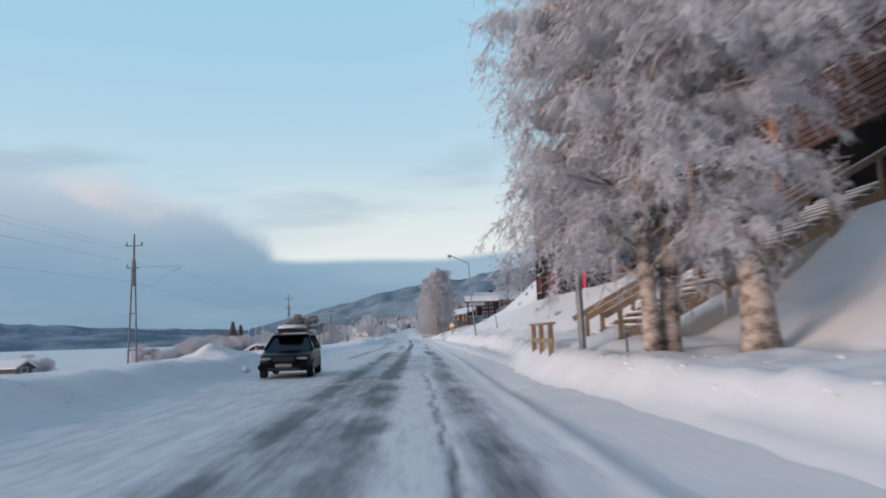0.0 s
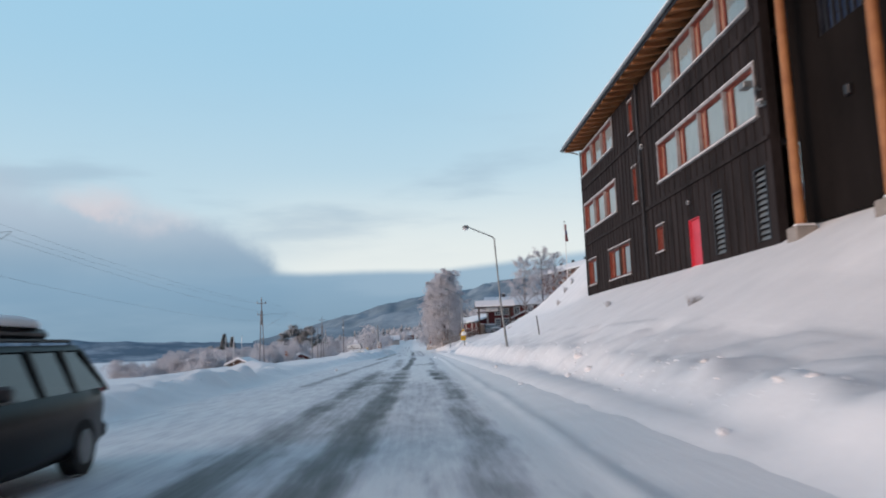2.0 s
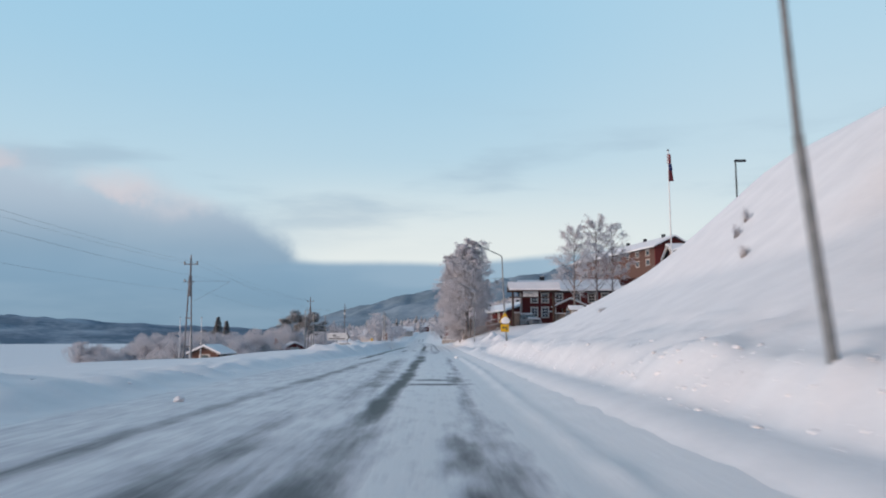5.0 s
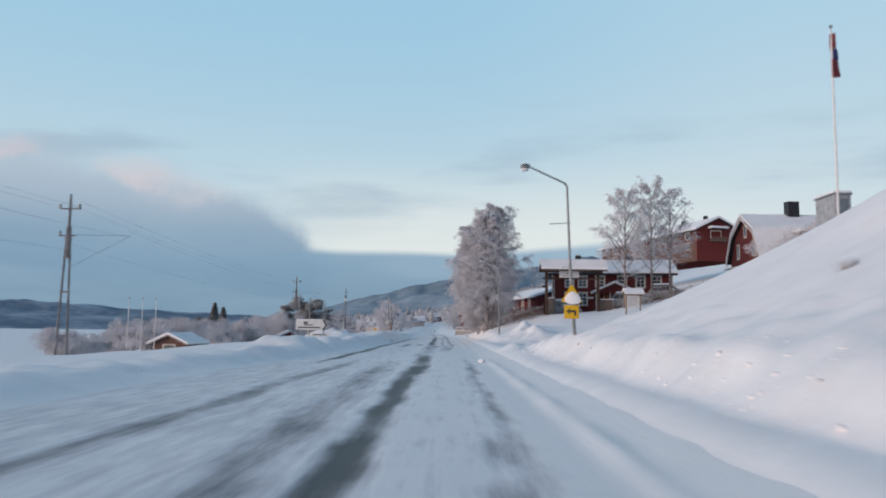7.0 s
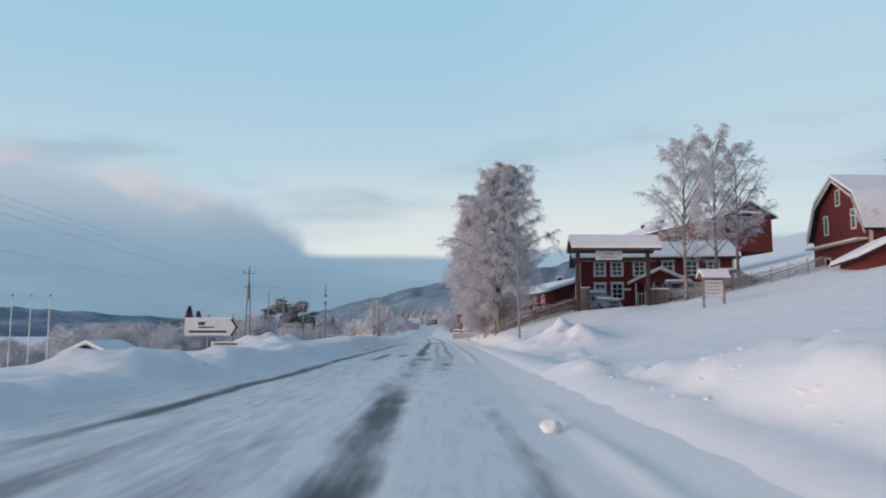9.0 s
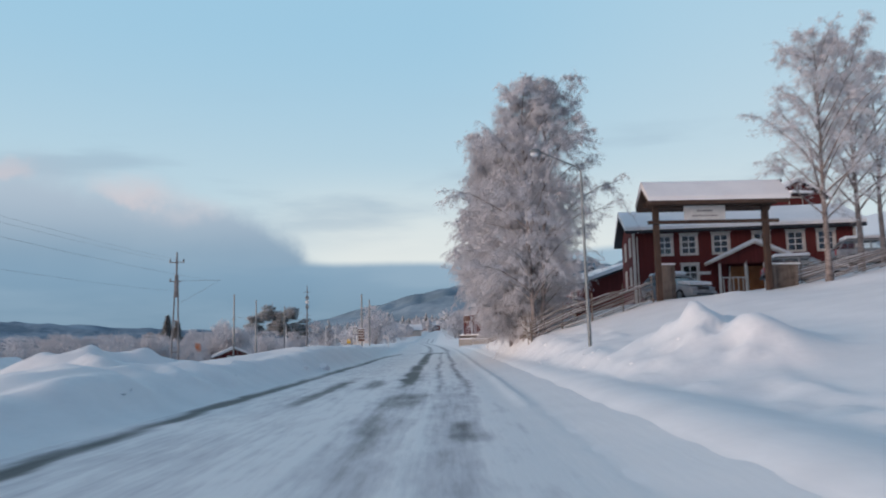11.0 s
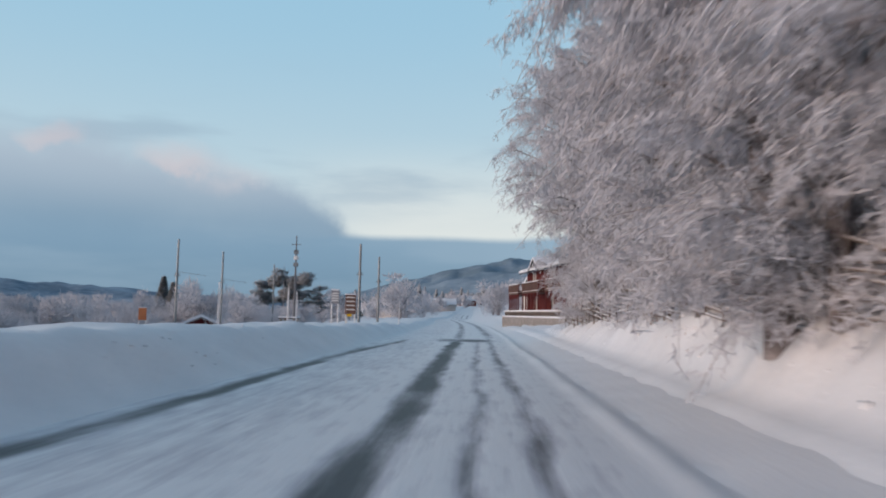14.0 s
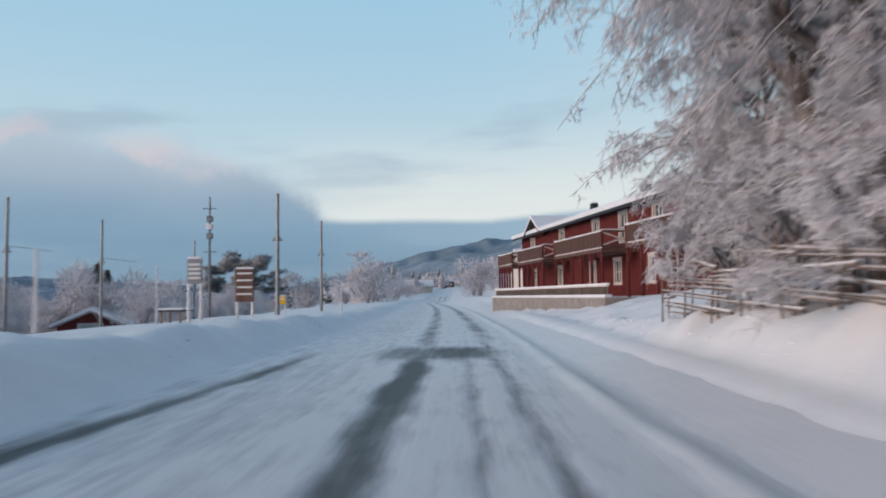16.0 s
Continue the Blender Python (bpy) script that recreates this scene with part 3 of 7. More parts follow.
def road_z(gx, gy):
    X = gx
    z = 0.03 * lumps(gx, gy, 0.7) * smooth(1.9, 2.3, X) + 0.012 * lumps(gx, gy, 0.5)
    mid = np.interp(gy, [0, 10, 20, 31, 50, 80, 95, 135, 145, 167], [1.7, 1.78, 1.9, 2.06, 2.2, 2.35, 2.3, 2.0, 1.98, 1.77]) + 0.12 * lumps(gx * 0, gy, 9.0)
    ridge = 0.065 * np.exp(-((X - mid) / 0.16) ** 2) * (0.75 + 0.8 * lumps(gx, gy, 1.3)) * np.where((gy > 103) & (gy < 124), 0.2, 1.0)
    z = z + ridge + 0.18 * np.clip(X - 2.2, 0, 1.5) - 0.02 * np.clip(road_wear_shade(gx + bend(gy), gy), 0, 1)
    z = z - 0.3 * smooth(left_foot(gy) - 0.05, left_foot(gy) - 0.7, X) - 0.30 * smooth(3.5, 3.75, X)
    return z + 0.030 * np.clip(gy - 380, 0, 1500) * smooth(-260, 60, gx)


road_me = grid_mesh("road", rx, ry, road_z, ROAD)
gx, gy = np.meshgrid(rx, ry)
shift = bend(gy)
co = np.stack([gx + shift, gy, road_z(gx, gy)], -1).reshape(-1, 3).astype(np.float32)
road_me.vertices.foreach_set("co", co.ravel())
worn = road_me.attributes.new("worn", "FLOAT", "POINT")
worn.data.foreach_set("value", road_wear_shade(gx + shift, gy).astype(np.float32).ravel())
road_me.update()
tagged(new("road", road_me), "snow-packed country road with dark worn wheel tracks", "road", kind="structure")


def hill_range(name, label, az0, az1, dist, depth, profile, mat, rough=0.25, seed=0, n=160, m=14):
    """A far range of hills between two bearings (degrees), with heights in degrees of elevation along it."""
    a = np.radians(np.linspace(az0, az1, n))
    top = np.interp(np.linspace(0, 1, n), *zip(*profile))
    k = np.linspace(0, 1, m)
    A, K = np.meshgrid(a, k)
    T = np.tile(top, (m, 1))
    r = dist + depth * K
    px, py = r * np.sin(A), r * np.cos(A)
    bump_ = (lumps(px + seed * 77, py, dist * 0.05) + 0.5 * lumps(px, py + seed * 31, dist * 0.017)) * rough
    z = -11 + (np.tan(np.radians(T)) * (dist + depth) + 11) * np.sin(K * math.pi / 2) ** 0.9 * (1 + bump_ * np.sin(K * math.pi) ** 0.5)
    V = np.stack([px, py, z], -1).reshape(-1, 3)
    i = (np.arange(m - 1)[:, None] * n + np.arange(n - 1)[None, :]).ravel()
    F = np.concatenate([np.stack([i, i + 1, i + n + 1], -1), np.stack([i, i + n + 1, i + n], -1)])
    me = cloud_mesh(name, V, F, mat)
    me.polygons.foreach_set("use_smooth", [True] * len(me.polygons))
    return tagged(new(name, me), label, "hill", kind="structure")


# far ranges; their haze is painted into the base colour
hill_range("backdrop_hill_west", "wooded hills with pale clearings beyond the lake, haze in their colour", -62, -8, 2100, 900, [(0, 2.3), (0.3, 2.0), (0.55, 1.65), (0.75, 1.1), (1, 0.5)], HAZE_WOOD, 0.35, 1)
hill_range("backdrop_mountain", "snow-streaked wooded mountain at the valley head, coloured with haze", -12, 40, 3000, 1500, [(0, 0.8), (0.085, 1.75), (0.157, 2.65), (0.23, 3.35), (0.305, 4.05), (0.45, 5.0), (0.7, 5.6), (1, 5.0)], HAZE_MOUNTAIN, 0.3, 2)
hill_range("backdrop_slope", "hillside with scattered clearings above the village, paled by painted haze", -9, 30, 1500, 700, [(0, 0.3), (0.2, 1.0), (0.4, 1.9), (0.7, 3.2), (1, 4.0)], HAZE_SLOPE, 0.35, 3)

# ---- clods that the plough has thrown up ----
def clod_strip(name, label, n, seed, place):
    """Many small half-buried lumps of snow as one mesh."""
    r = np.random.RandomState(seed)
    bm = bmesh.new()
    bmesh.ops.create_icosphere(bm, subdivisions=2, radius=1.0)
    unit = np.array([v.co[:] for v in bm.verts])
    tri = np.array([[v.index for v in f.verts] for f in bm.faces])
    bm.free()
    x, y = place(r, n)
    size = 0.010 + 0.044 * r.rand(n) ** 3.5
    z = ground(x, y) - size * r.uniform(0.0, 0.45, n)
    rough_ = 1 + 0.28 * r.randn(n, len(unit), 1)
    shape = np.stack([r.uniform(0.7, 1.4, n), r.uniform(0.7, 1.5, n), r.uniform(0.5, 0.9, n)], 1)
    V = np.stack([x, y, z], 1)[:, None, :] + unit[None] * rough_ * (size[:, None] * shape)[:, None, :]
    F = (tri[None] + (np.arange(n) * len(unit))[:, None, None]).reshape(-1, 3)
    me = cloud_mesh(name, V.reshape(-1, 3), F, SNOW_CAP)
    me.polygons.foreach_set("use_smooth", [True] * len(me.polygons))
    return tagged(new(name, me), label, "snow lumps", kind="stuff")


def on_right_berm(r, n):
    y = r.uniform(4, 186, n)
    y = np.where((y > 106) & (y < 126), y - 60, y)
    return 3.35 + np.interp(y, [0, 8, 17, 22, 40, 60, 100], [0.3, 0.3, 0.0, 0.0, 0.7, 0.5, 0.4]) + 0.75 * np.abs(r.randn(n)), y


def on_left_berm(r, n):
    y = r.uniform(8, 190, n)
    return left_foot(y) - 0.5 - 0.8 * np.abs(r.randn(n)), y


clod_strip("berm_clods", "crumbled lumps of ploughed snow along the bank below the hill", 1700, 17, on_right_berm)
clod_strip("bank_clods", "crumbled lumps of ploughed snow on the bank beside the field", 700, 18, on_left_berm)

# ---- dark three-storey building on the slope ----
def window_unit(parent, y0, y1, z0, z1, panes, frame_mat, trim_mat, depth=0.22, curtain=None, split=0):
    """A window in a wall whose face is at x = 0 and that runs along y: trim, frame, panes, sill."""
    bm = bmesh.new()
    t = 0.10
    for a in (y0 - t, y1):
        box(bm, -0.045, a, z0 - t, 0.02, a + t, z1 + t)
    for c in (z0 - t, z1):
        box(bm, -0.05, y0, c, 0.02, y1, c + t)
    win = part("window", bm, trim_mat, parent)
    bm = bmesh.new()
    for a in (y0, y1 - 0.03):
        box(bm, 0.0, a, z0, 0.10, a + 0.03, z1)
    for c in (z0, z1 - 0.03):
        box(bm, 0.0, y0 + 0.03, c, 0.10, y1 - 0.03, c + 0.03)
    part("lining", bm, frame_mat, win)
    for i in range(1, panes):
        m = y0 + (y1 - y0) * i / panes
        part("mullion", box(bmesh.new(), -0.03, m - 0.05, z0 + 0.03, 0.10, m + 0.05, z1 - 0.03), trim_mat, win)
    step = (y1 - y0) / panes
    for i in range(panes):
        a, b = y0 + i * step, y0 + (i + 1) * step
        bm = bmesh.new()
        f = 0.075
        box(bm, 0.10, a, z0, 0.16, a + f, z1)
        box(bm, 0.10, b - f, z0, 0.16, b, z1)
        box(bm, 0.10, a + f, z0, 0.16, b - f, z0 + f)
        box(bm, 0.10, a + f, z1 - f, 0.16, b - f, z1)
        for k in range(split):
            m = a + (b - a) * (k + 1) / (split + 1)
            box(bm, 0.11, m - 0.025, z0 + f, 0.15, m + 0.025, z1 - f)
        part("frame", bm, frame_mat, win)
        bm = bmesh.new()
        bm.faces.new([bm.verts.new(q) for q in ((0.13, b - f, z0 + f), (0.13, a + f, z0 + f), (0.13, a + f, z1 - f), (0.13, b - f, z1 - f))])
        pane = part("pane", bm, GLASS, win)
        pane.visible_shadow = False
        if curtain:
            # full-pane curtain sheet; its colour carries a painted sky reflection
            bm = bmesh.new()
            box(bm, 0.166, a + f - 0.01, z0 + f - 0.01, 0.175, b - f + 0.01, z1 - f + 0.01)
            part("curtain", bm, curtain, win)
            bm = bmesh.new()
            m = b - f - min(0.22 * (b - a), 0.4)
            box(bm, 0.145, m, z0 + f, 0.160, b - f - 0.01, z1 - f)
            part("drape", bm, REDCURTAIN, win)
            if b - a > 0.8:
                part("sash_bar", box(bmesh.new(), 0.07, m - 0.07, z0 + f, 0.128, m, z1 - f), frame_mat, win)
    bm = bmesh.new()
    box(bm, -0.12, y0 - t - 0.03, z0 - t - 0.05, 0.02, y1 + t + 0.03, z0 - t)
    sill = part("sill", bm, trim_mat, win)
    bm = bmesh.new()
    box(bm, -0.11, y0 - t, z0 - t, -0.051, y1 + t, z0 - t + 0.035)
    part("snow", bm, SNOW_CAP, win)
    part("snow", box(bmesh.new(), -0.048, y0 - t, z1 + t + 0.001, 0.0, y1 + t, z1 + t + 0.03), SNOW_CAP, win)
    return win


def dark_building():
    B = thing("apartment_building", "three-storey dark-stained timber building with red window frames on a snowy slope", "building", (10.9, 0, 0))
    L0, L1, ZB, ZT = 41.4, 66.45, 2.0, 13.05
    wins = []
    for z0, z1 in ((7.95, 9.5), (11.42, 12.85)):
        wins.append((58.75, 66.1, z0, z1, 3))
        wins.append((42.1, 51.55, z0, z1, 4))
    for z0, z1 in ((7.75, 9.35), (11.15, 12.6)):
        wins.append((54.85, 55.45, z0, z1, 1))
    wins += [(63.9, 65.9, 4.6, 6.0, 1), (56.75, 60.85, 4.5, 6.0, 2), (51.55, 52.45, 5.0, 6.0, 1)]
    holes = [w[:4] for w in wins] + [(47.45, 48.65, 3.6, 5.72), (45.2, 46.1, 4.05, 6.2), (41.85, 42.7, 4.05, 6.25)]
    bm = pierced(bmesh.new(), L0, L1, ZB, ZT, 0.3, holes, "x")
    part("wall", bm, DARKBOARD, B)
    bm = bmesh.new()
    box(bm, 0.301, L1 - 0.3, ZB, 13.0, L1, ZT + 1.6)
    part("wall", bm, DARKBOARD, B)
    bm = bmesh.new()
    # inner wall and floors coloured dark to stand for unlit rooms
    box(bm, 0.9, L0 + 0.4, ZB, 1.0, L1 - 0.5, ZT)
    part("inner_wall", bm, UNLIT, B)
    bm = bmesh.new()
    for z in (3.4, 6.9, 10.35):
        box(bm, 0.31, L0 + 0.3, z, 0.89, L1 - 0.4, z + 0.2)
    part("floor_slab", bm, UNLIT, B)
    for y0, y1, z0, z1, n in wins:
        window_unit(B, y0, y1, z0, z1, n, REDFRAME, GREYTRIM if n > 2 else WINTRIM, curtain=SKY_CURTAIN)
    # cover battens
    bm = box(bmesh.new(), -0.03, -0.035, 0, 0.0, 0.035, 1.0)
    me = mesh_of(bm, "batten", DARKBOARD)
    y = L0 + 0.35
    while y < L1 - 0.1:
        cuts = sorted((h[2] - 0.18, h[3] + 0.14) for h in holes if h[0] - 0.16 < y < h[1] + 0.16)
        lo = ZB + 0.5
        for c0, c1 in [*cuts, (ZT, ZT)]:
            if c0 - lo > 0.25:
                share("batten", me, B, Matrix.Translation((0, y, lo)) @ Matrix.Diagonal((1, 1, c0 - lo, 1)))
            lo = max(lo, c1)
        y += 0.62
    bm = bmesh.new()
    for z in (7.05, 10.55):
        box(bm, -0.075, L0, z - 0.05, -0.031, L1, z + 0.09)
    part("storey_band", bm, DARKBOARD, B)
    # door, louvres, downpipe, corner board
    bm = box(bmesh.new(), 0.10, 47.5, 3.6, 0.16, 48.6, 5.68, 0.01)
    door = part("door", bm, REDDOOR, B, "red painted steel door")
    bm = bmesh.new()
    box(bm, 0.02, 47.45, 3.6, 0.11, 47.5, 5.72)
    box(bm, 0.02, 48.6, 3.6, 0.11, 48.65, 5.72)
    box(bm, 0.02, 47.5, 5.68, 0.11, 48.6, 5.72)
    part("door_frame", bm, REDDOOR, door)
    bm = bmesh.new()
    tube(bm, (0.06, 47.62, 4.62), (0.06, 47.76, 4.62), 0.015)
    tube(bm, (0.10, 47.62, 4.62), (0.06, 47.62, 4.62), 0.012)
    part("handle", bm, GALV, door)
    for y0, y1, z0, z1 in ((45.2, 46.1, 4.05, 6.2), (41.85, 42.7, 4.05, 6.25)):
        bm = bmesh.new()
        for a in (y0, y1 - 0.06):
            box(bm, -0.02, a, z0, 0.2, a + 0.06, z1)
        box(bm, -0.02, y0, z1, 0.2, y1, z1 + 0.05)
        lou = part("louvre", bm, BLACK, B)
        bm = box(bmesh.new(), 0.22, y0, z0, 0.25, y1, z1)
        part("backing", bm, BLACK, lou)
        n = 12
        for i in range(n):
            z = z0 + (i + 0.5) * (z1 - z0) / n
            bm = bmesh.new()
            beam(bm, (0.07, y0 + 0.06, z), (0.07, y1 - 0.06, z), 0.02, 0.15, up=(0.65, 0, 1))
            part("slat", bm, GALV, lou)
    bm = bmesh.new()
    tube(bm, (-0.10, 53.9, 3.7), (-0.10, 53.9, 13.1), 0.055, n=10)
    for z in (5, 7.3, 9.6, 11.9):
        tube(bm, (-0.10, 53.9, z), (-0.10, 53.9, z + 0.05), 0.07, n=10)
    part("downpipe", bm, BLACK, B)
    bm = box(bmesh.new(), -0.05, L1 - 0.02, 2.5, 0.12, L1 + 0.06, 13.05)
    part("corner_board", bm, BLACK, B)
    # roof: eaves 0.9 m out, rising inwards
    k = 0.16
    bm = prism(bmesh.new(), [(-0.95, 13.32), (7.0, 13.32 + 7.95 * k), (14.0, 13.32), (14.0, 13.60), (7.0, 13.6 + 7.95 * k), (-0.95, 13.60)], 41.0, L1 + 0.75)
    roof = part("roof", bm, BLACK, B)
    bm = prism(bmesh.new(), [(-0.9, 13.604), (7.0, 13.604 + 7.9 * k), (14.0, 13.604), (14.0, 13.9), (7.0, 13.95 + 7.9 * k), (-0.85, 13.85)], 41.0, L1 + 0.7)
    part("snow", bm, SNOW_CAP, roof)
    bm = bmesh.new()
    box(bm, -0.98, 41.0, 13.22, -0.952, L1 + 0.78, 13.62)
    part("fascia", bm, BLACK, roof)
    bm = bmesh.new()
    tube(bm, (-1.06, 41.0, 13.42), (-1.06, L1 + 0.8, 13.36), 0.075, n=10)
    tube(bm, (-1.06, L1 + 0.6, 13.34), (-0.1, L1 + 0.1, 12.95), 0.045, n=8)
    part("gutter", bm, GALV, roof)
    me = mesh_of(prism(bmesh.new(), [(-0.93, 13.12), (-0.93, 13.319), (1.2, 13.319 + 2.13 * k), (1.2, 13.05 + 2.13 * k)], -0.08, 0.08), "rafter", PINEWOOD)
    for i in range(29):
        share("rafter", me, roof, Matrix.Translation((0, 41.5 + i * 0.9, -0.004)))
    bm = prism(bmesh.new(), [(-0.93, 13.30), (0.0, 13.30 + 0.93 * k), (0.0, 13.315 + 0.93 * k), (-0.93, 13.315)], 41.0, L1 + 0.7)
    part("soffit", bm, PINEWOOD, roof)
    # floodlight
    bm = bmesh.new()
    tube(bm, (-0.0, 41.7, 8.6), (-0.35, 41.7, 8.75), 0.03)
    box(bm, -0.62, 41.5, 8.62, -0.32, 41.9, 8.84, 0.03)
    part("floodlight", bm, GALV, B)
    return B


def stair_tower():
    W = thing("building_wing", "dark timber wing with pine columns carrying a roofed balcony", "building", (10.9, 0, 0))
    # raised wall behind the columns, its dark brown deepened for the overhang's shade
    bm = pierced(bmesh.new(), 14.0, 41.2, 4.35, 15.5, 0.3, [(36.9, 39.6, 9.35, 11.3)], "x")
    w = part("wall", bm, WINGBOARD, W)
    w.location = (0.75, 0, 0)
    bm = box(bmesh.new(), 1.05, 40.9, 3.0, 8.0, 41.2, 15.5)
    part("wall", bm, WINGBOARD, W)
    # dark sheet added for the shade in the gap below the wall
    bm = box(bmesh.new(), 0.9, 14.0, 3.2, 1.0, 41.1, 4.35)
    part("gap_dark_sheet", bm, UNLIT, W)
    bm = bmesh.new()
    for i in range(9):
        y = 36.98 + i * 0.32
        box(bm, 0.80, y, 9.36, 0.92, y + 0.07, 11.3)
    part("grille", bm, BLACK, W)
    bm = box(bmesh.new(), 1.0, 36.9, 9.3, 1.04, 39.6, 11.35)
    part("grille_backing", bm, BLUEPLAIN, W)
    for y in (40.3, 36.15, 29.0, 22.0):
        bm = bmesh.new()
        tube(bm, (0.1, y, 4.15), (0.1, y, 12.3), 0.15, 0.14, n=12)
        col = part("column", bm, PINEWOOD, W)
        bm = bmesh.new()
        box(bm, -0.2, y - 0.3, 3.0, 0.44, y + 0.3, 4.16, 0.04)
        foot = part("footing", bm, CONCRETE, col)
        bm = box(bmesh.new(), -0.18, y - 0.27, 4.161, 0.4, y - 0.08, 4.22, 0.02)
        part("snow", bm, SNOW_CAP, foot)
    # balcony platform, beams and glass railing
    bm = box(bmesh.new(), -3.9, 14.0, 12.75, 0.74, 41.2, 12.95)
    deck = part("balcony_deck", bm, PINEWOOD, W)
    for i in range(20):
        bm = box(bmesh.new(), -3.88, 14.2 + i * 1.36, 12.55, 0.74, 14.2 + i * 1.36 + 0.12, 12.749)
        part("joist", bm, PINEWOOD, deck)
    for y in (40.75, 36.1, 29.0, 22.0):
        bm = bmesh.new()
        prism(bm, [(-3.3, 12.2), (0.7, 11.9), (0.7, 12.549), (-3.7, 12.549), (-3.7, 12.4)], y - 0.14, y + 0.14)
        part("bracket_beam", bm, PINEWOOD, W)
    bm = box(bmesh.new(), -3.96, 14.0, 12.5, -3.901, 41.24, 13.02)
    part("fascia", bm, PINEWOOD, deck)
    bm = bmesh.new()
    for i in range(27):
        box(bm, -3.9, 14.1 + i * 1.0, 12.96, -3.85, 14.15 + i * 1.0, 14.0)
    box(bm, -3.93, 14.0, 14.0, -3.82, 41.2, 14.06)
    rail = part("railing", bm, GALV, W)
    bm = box(bmesh.new(), -3.88, 14.2, 13.05, -3.865, 41.1, 13.95)
    part("pane", bm, GLASS, rail)
    # upper roof over the balcony
    bm = prism(bmesh.new(), [(-4.6, 15.7), (8.0, 17.4), (8.0, 17.7), (-4.6, 16.0)], 13.0, 42.0)
    roof = part("roof", bm, PINEWOOD, W)
    bm = prism(bmesh.new(), [(-4.55, 16.004), (8.0, 17.704), (8.0, 18.0), (-4.5, 16.3)], 13.0, 42.0)
    part("snow", bm, SNOW_CAP, roof)
    # brown horizontal boards above the stairs
    clad = part("cladding", box(bmesh.new(), 0.715, 14.0, 6.3, 0.745, 24.2, 12.5), BROWNBOARD, W)
    lath = mesh_of(box(bmesh.new(), 0.66, 14.0, 0.0, 0.714, 24.2, 0.15), "board", BROWNBOARD)
    for i in range(31):
        share("board", lath, clad, Matrix.Translation((0, 0, 6.32 + i * 0.2)))
    # small lamps on the wall
    for y, z in ((38.4, 7.3), (33.0, 7.6)):
        bm = box(bmesh.new(), 0.62, y - 0.12, z, 0.75, y + 0.12, z + 0.3, 0.03)
        part("wall_lamp", bm, BLACK, W)
    return W


dark_building()
stair_tower()


# ---- small fittings on the dark building ----
def wall_floodlight(y, z, reach, k=1.0):
    ob = thing("floodlight", "small snow-capped floodlight on a bracket on the dark wall", "lamp", (10.9, y, z), 0, "wall lamps")
    part("wall_plate", box(bmesh.new(), -0.04, -0.09, -0.09, 0.0, 0.09, 0.09, 0.01), GALV, ob)
    part("arm", tube(bmesh.new(), (-0.03, 0, 0), (-reach, 0, 0.05), 0.03, n=8), GALV, ob)
    bm = box(bmesh.new(), -reach - 0.22, -0.17, -0.10, -reach, 0.17, 0.12, 0.03)
    head = part("lamp_head", bm, GALV, ob)
    part("snow", box(bmesh.new(), -reach - 0.2, -0.16, 0.121, -reach - 0.01, 0.16, 0.20, 0.04), SNOW_CAP, head)
    ob.scale = (k, k, k)
    part("cover", box(bmesh.new(), -reach - 0.2, -0.13, -0.115, -reach - 0.02, 0.13, -0.101), LAMPGLASS, head)
    return ob


wall_floodlight(41.5, 8.1, 0.12, 0.7)
wall_floodlight(53.5, 9.95, 0.10, 0.6)
wall_floodlight(48.3, 6.35, 0.05, 0.45)

# ---- frosted trees ----
def tubes_np(P, R, sides=5):
    """Tapered tubes along many polylines: P (n, k, 3), R (n, k)."""
    n, k, _ = P.shape
    T = np.gradient(P, axis=1)
    T /= np.linalg.norm(T, axis=2, keepdims=True) + 1e-9
    ref = np.where(np.abs(T[..., 2:3]) > 0.9, [[[1.0, 0, 0]]], [[[0, 0, 1.0]]])
    U = np.cross(T, ref)
    U /= np.linalg.norm(U, axis=2, keepdims=True) + 1e-9
    W = np.cross(T, U)
    a = np.arange(sides) * 2 * math.pi / sides
    V = P[:, :, None, :] + R[:, :, None, None] * (np.cos(a)[None, None, :, None] * U[:, :, None, :] + np.sin(a)[None, None, :, None] * W[:, :, None, :])
    idx = np.arange(n * k * sides).reshape(n, k, sides)
    a0, a1 = idx[:, :-1, :], np.roll(idx, -1, 2)[:, :-1, :]
    b0, b1 = idx[:, 1:, :], np.roll(idx, -1, 2)[:, 1:, :]
    F = np.concatenate([np.stack([a0, a1, b1], -1).reshape(-1, 3), np.stack([a0, b1, b0], -1).reshape(-1, 3)])
    return V.reshape(-1, 3), F


def spikes_np(A, B, r):
    """Three-sided needles from A to B, r thick at the foot."""
    n = len(A)
    D = B - A
    D /= np.linalg.norm(D, axis=1, keepdims=True) + 1e-9
    ref = np.where(np.abs(D[:, 2:3]) > 0.9, [[1.0, 0, 0]], [[0, 0, 1.0]])
    U = np.cross(D, ref)
    U /= np.linalg.norm(U, axis=1, keepdims=True) + 1e-9
    W = np.cross(D, U)
    r = np.broadcast_to(r, (n,))[:, None]
    V = np.stack([A + r * U, A + r * (-0.5 * U + 0.87 * W), A + r * (-0.5 * U - 0.87 * W), B], 1)
    i = np.arange(n)[:, None] * 4
    F = np.concatenate([i + [0, 1, 3], i + [1, 2, 3], i + [2, 0, 3]])
    return V.reshape(-1, 3), F


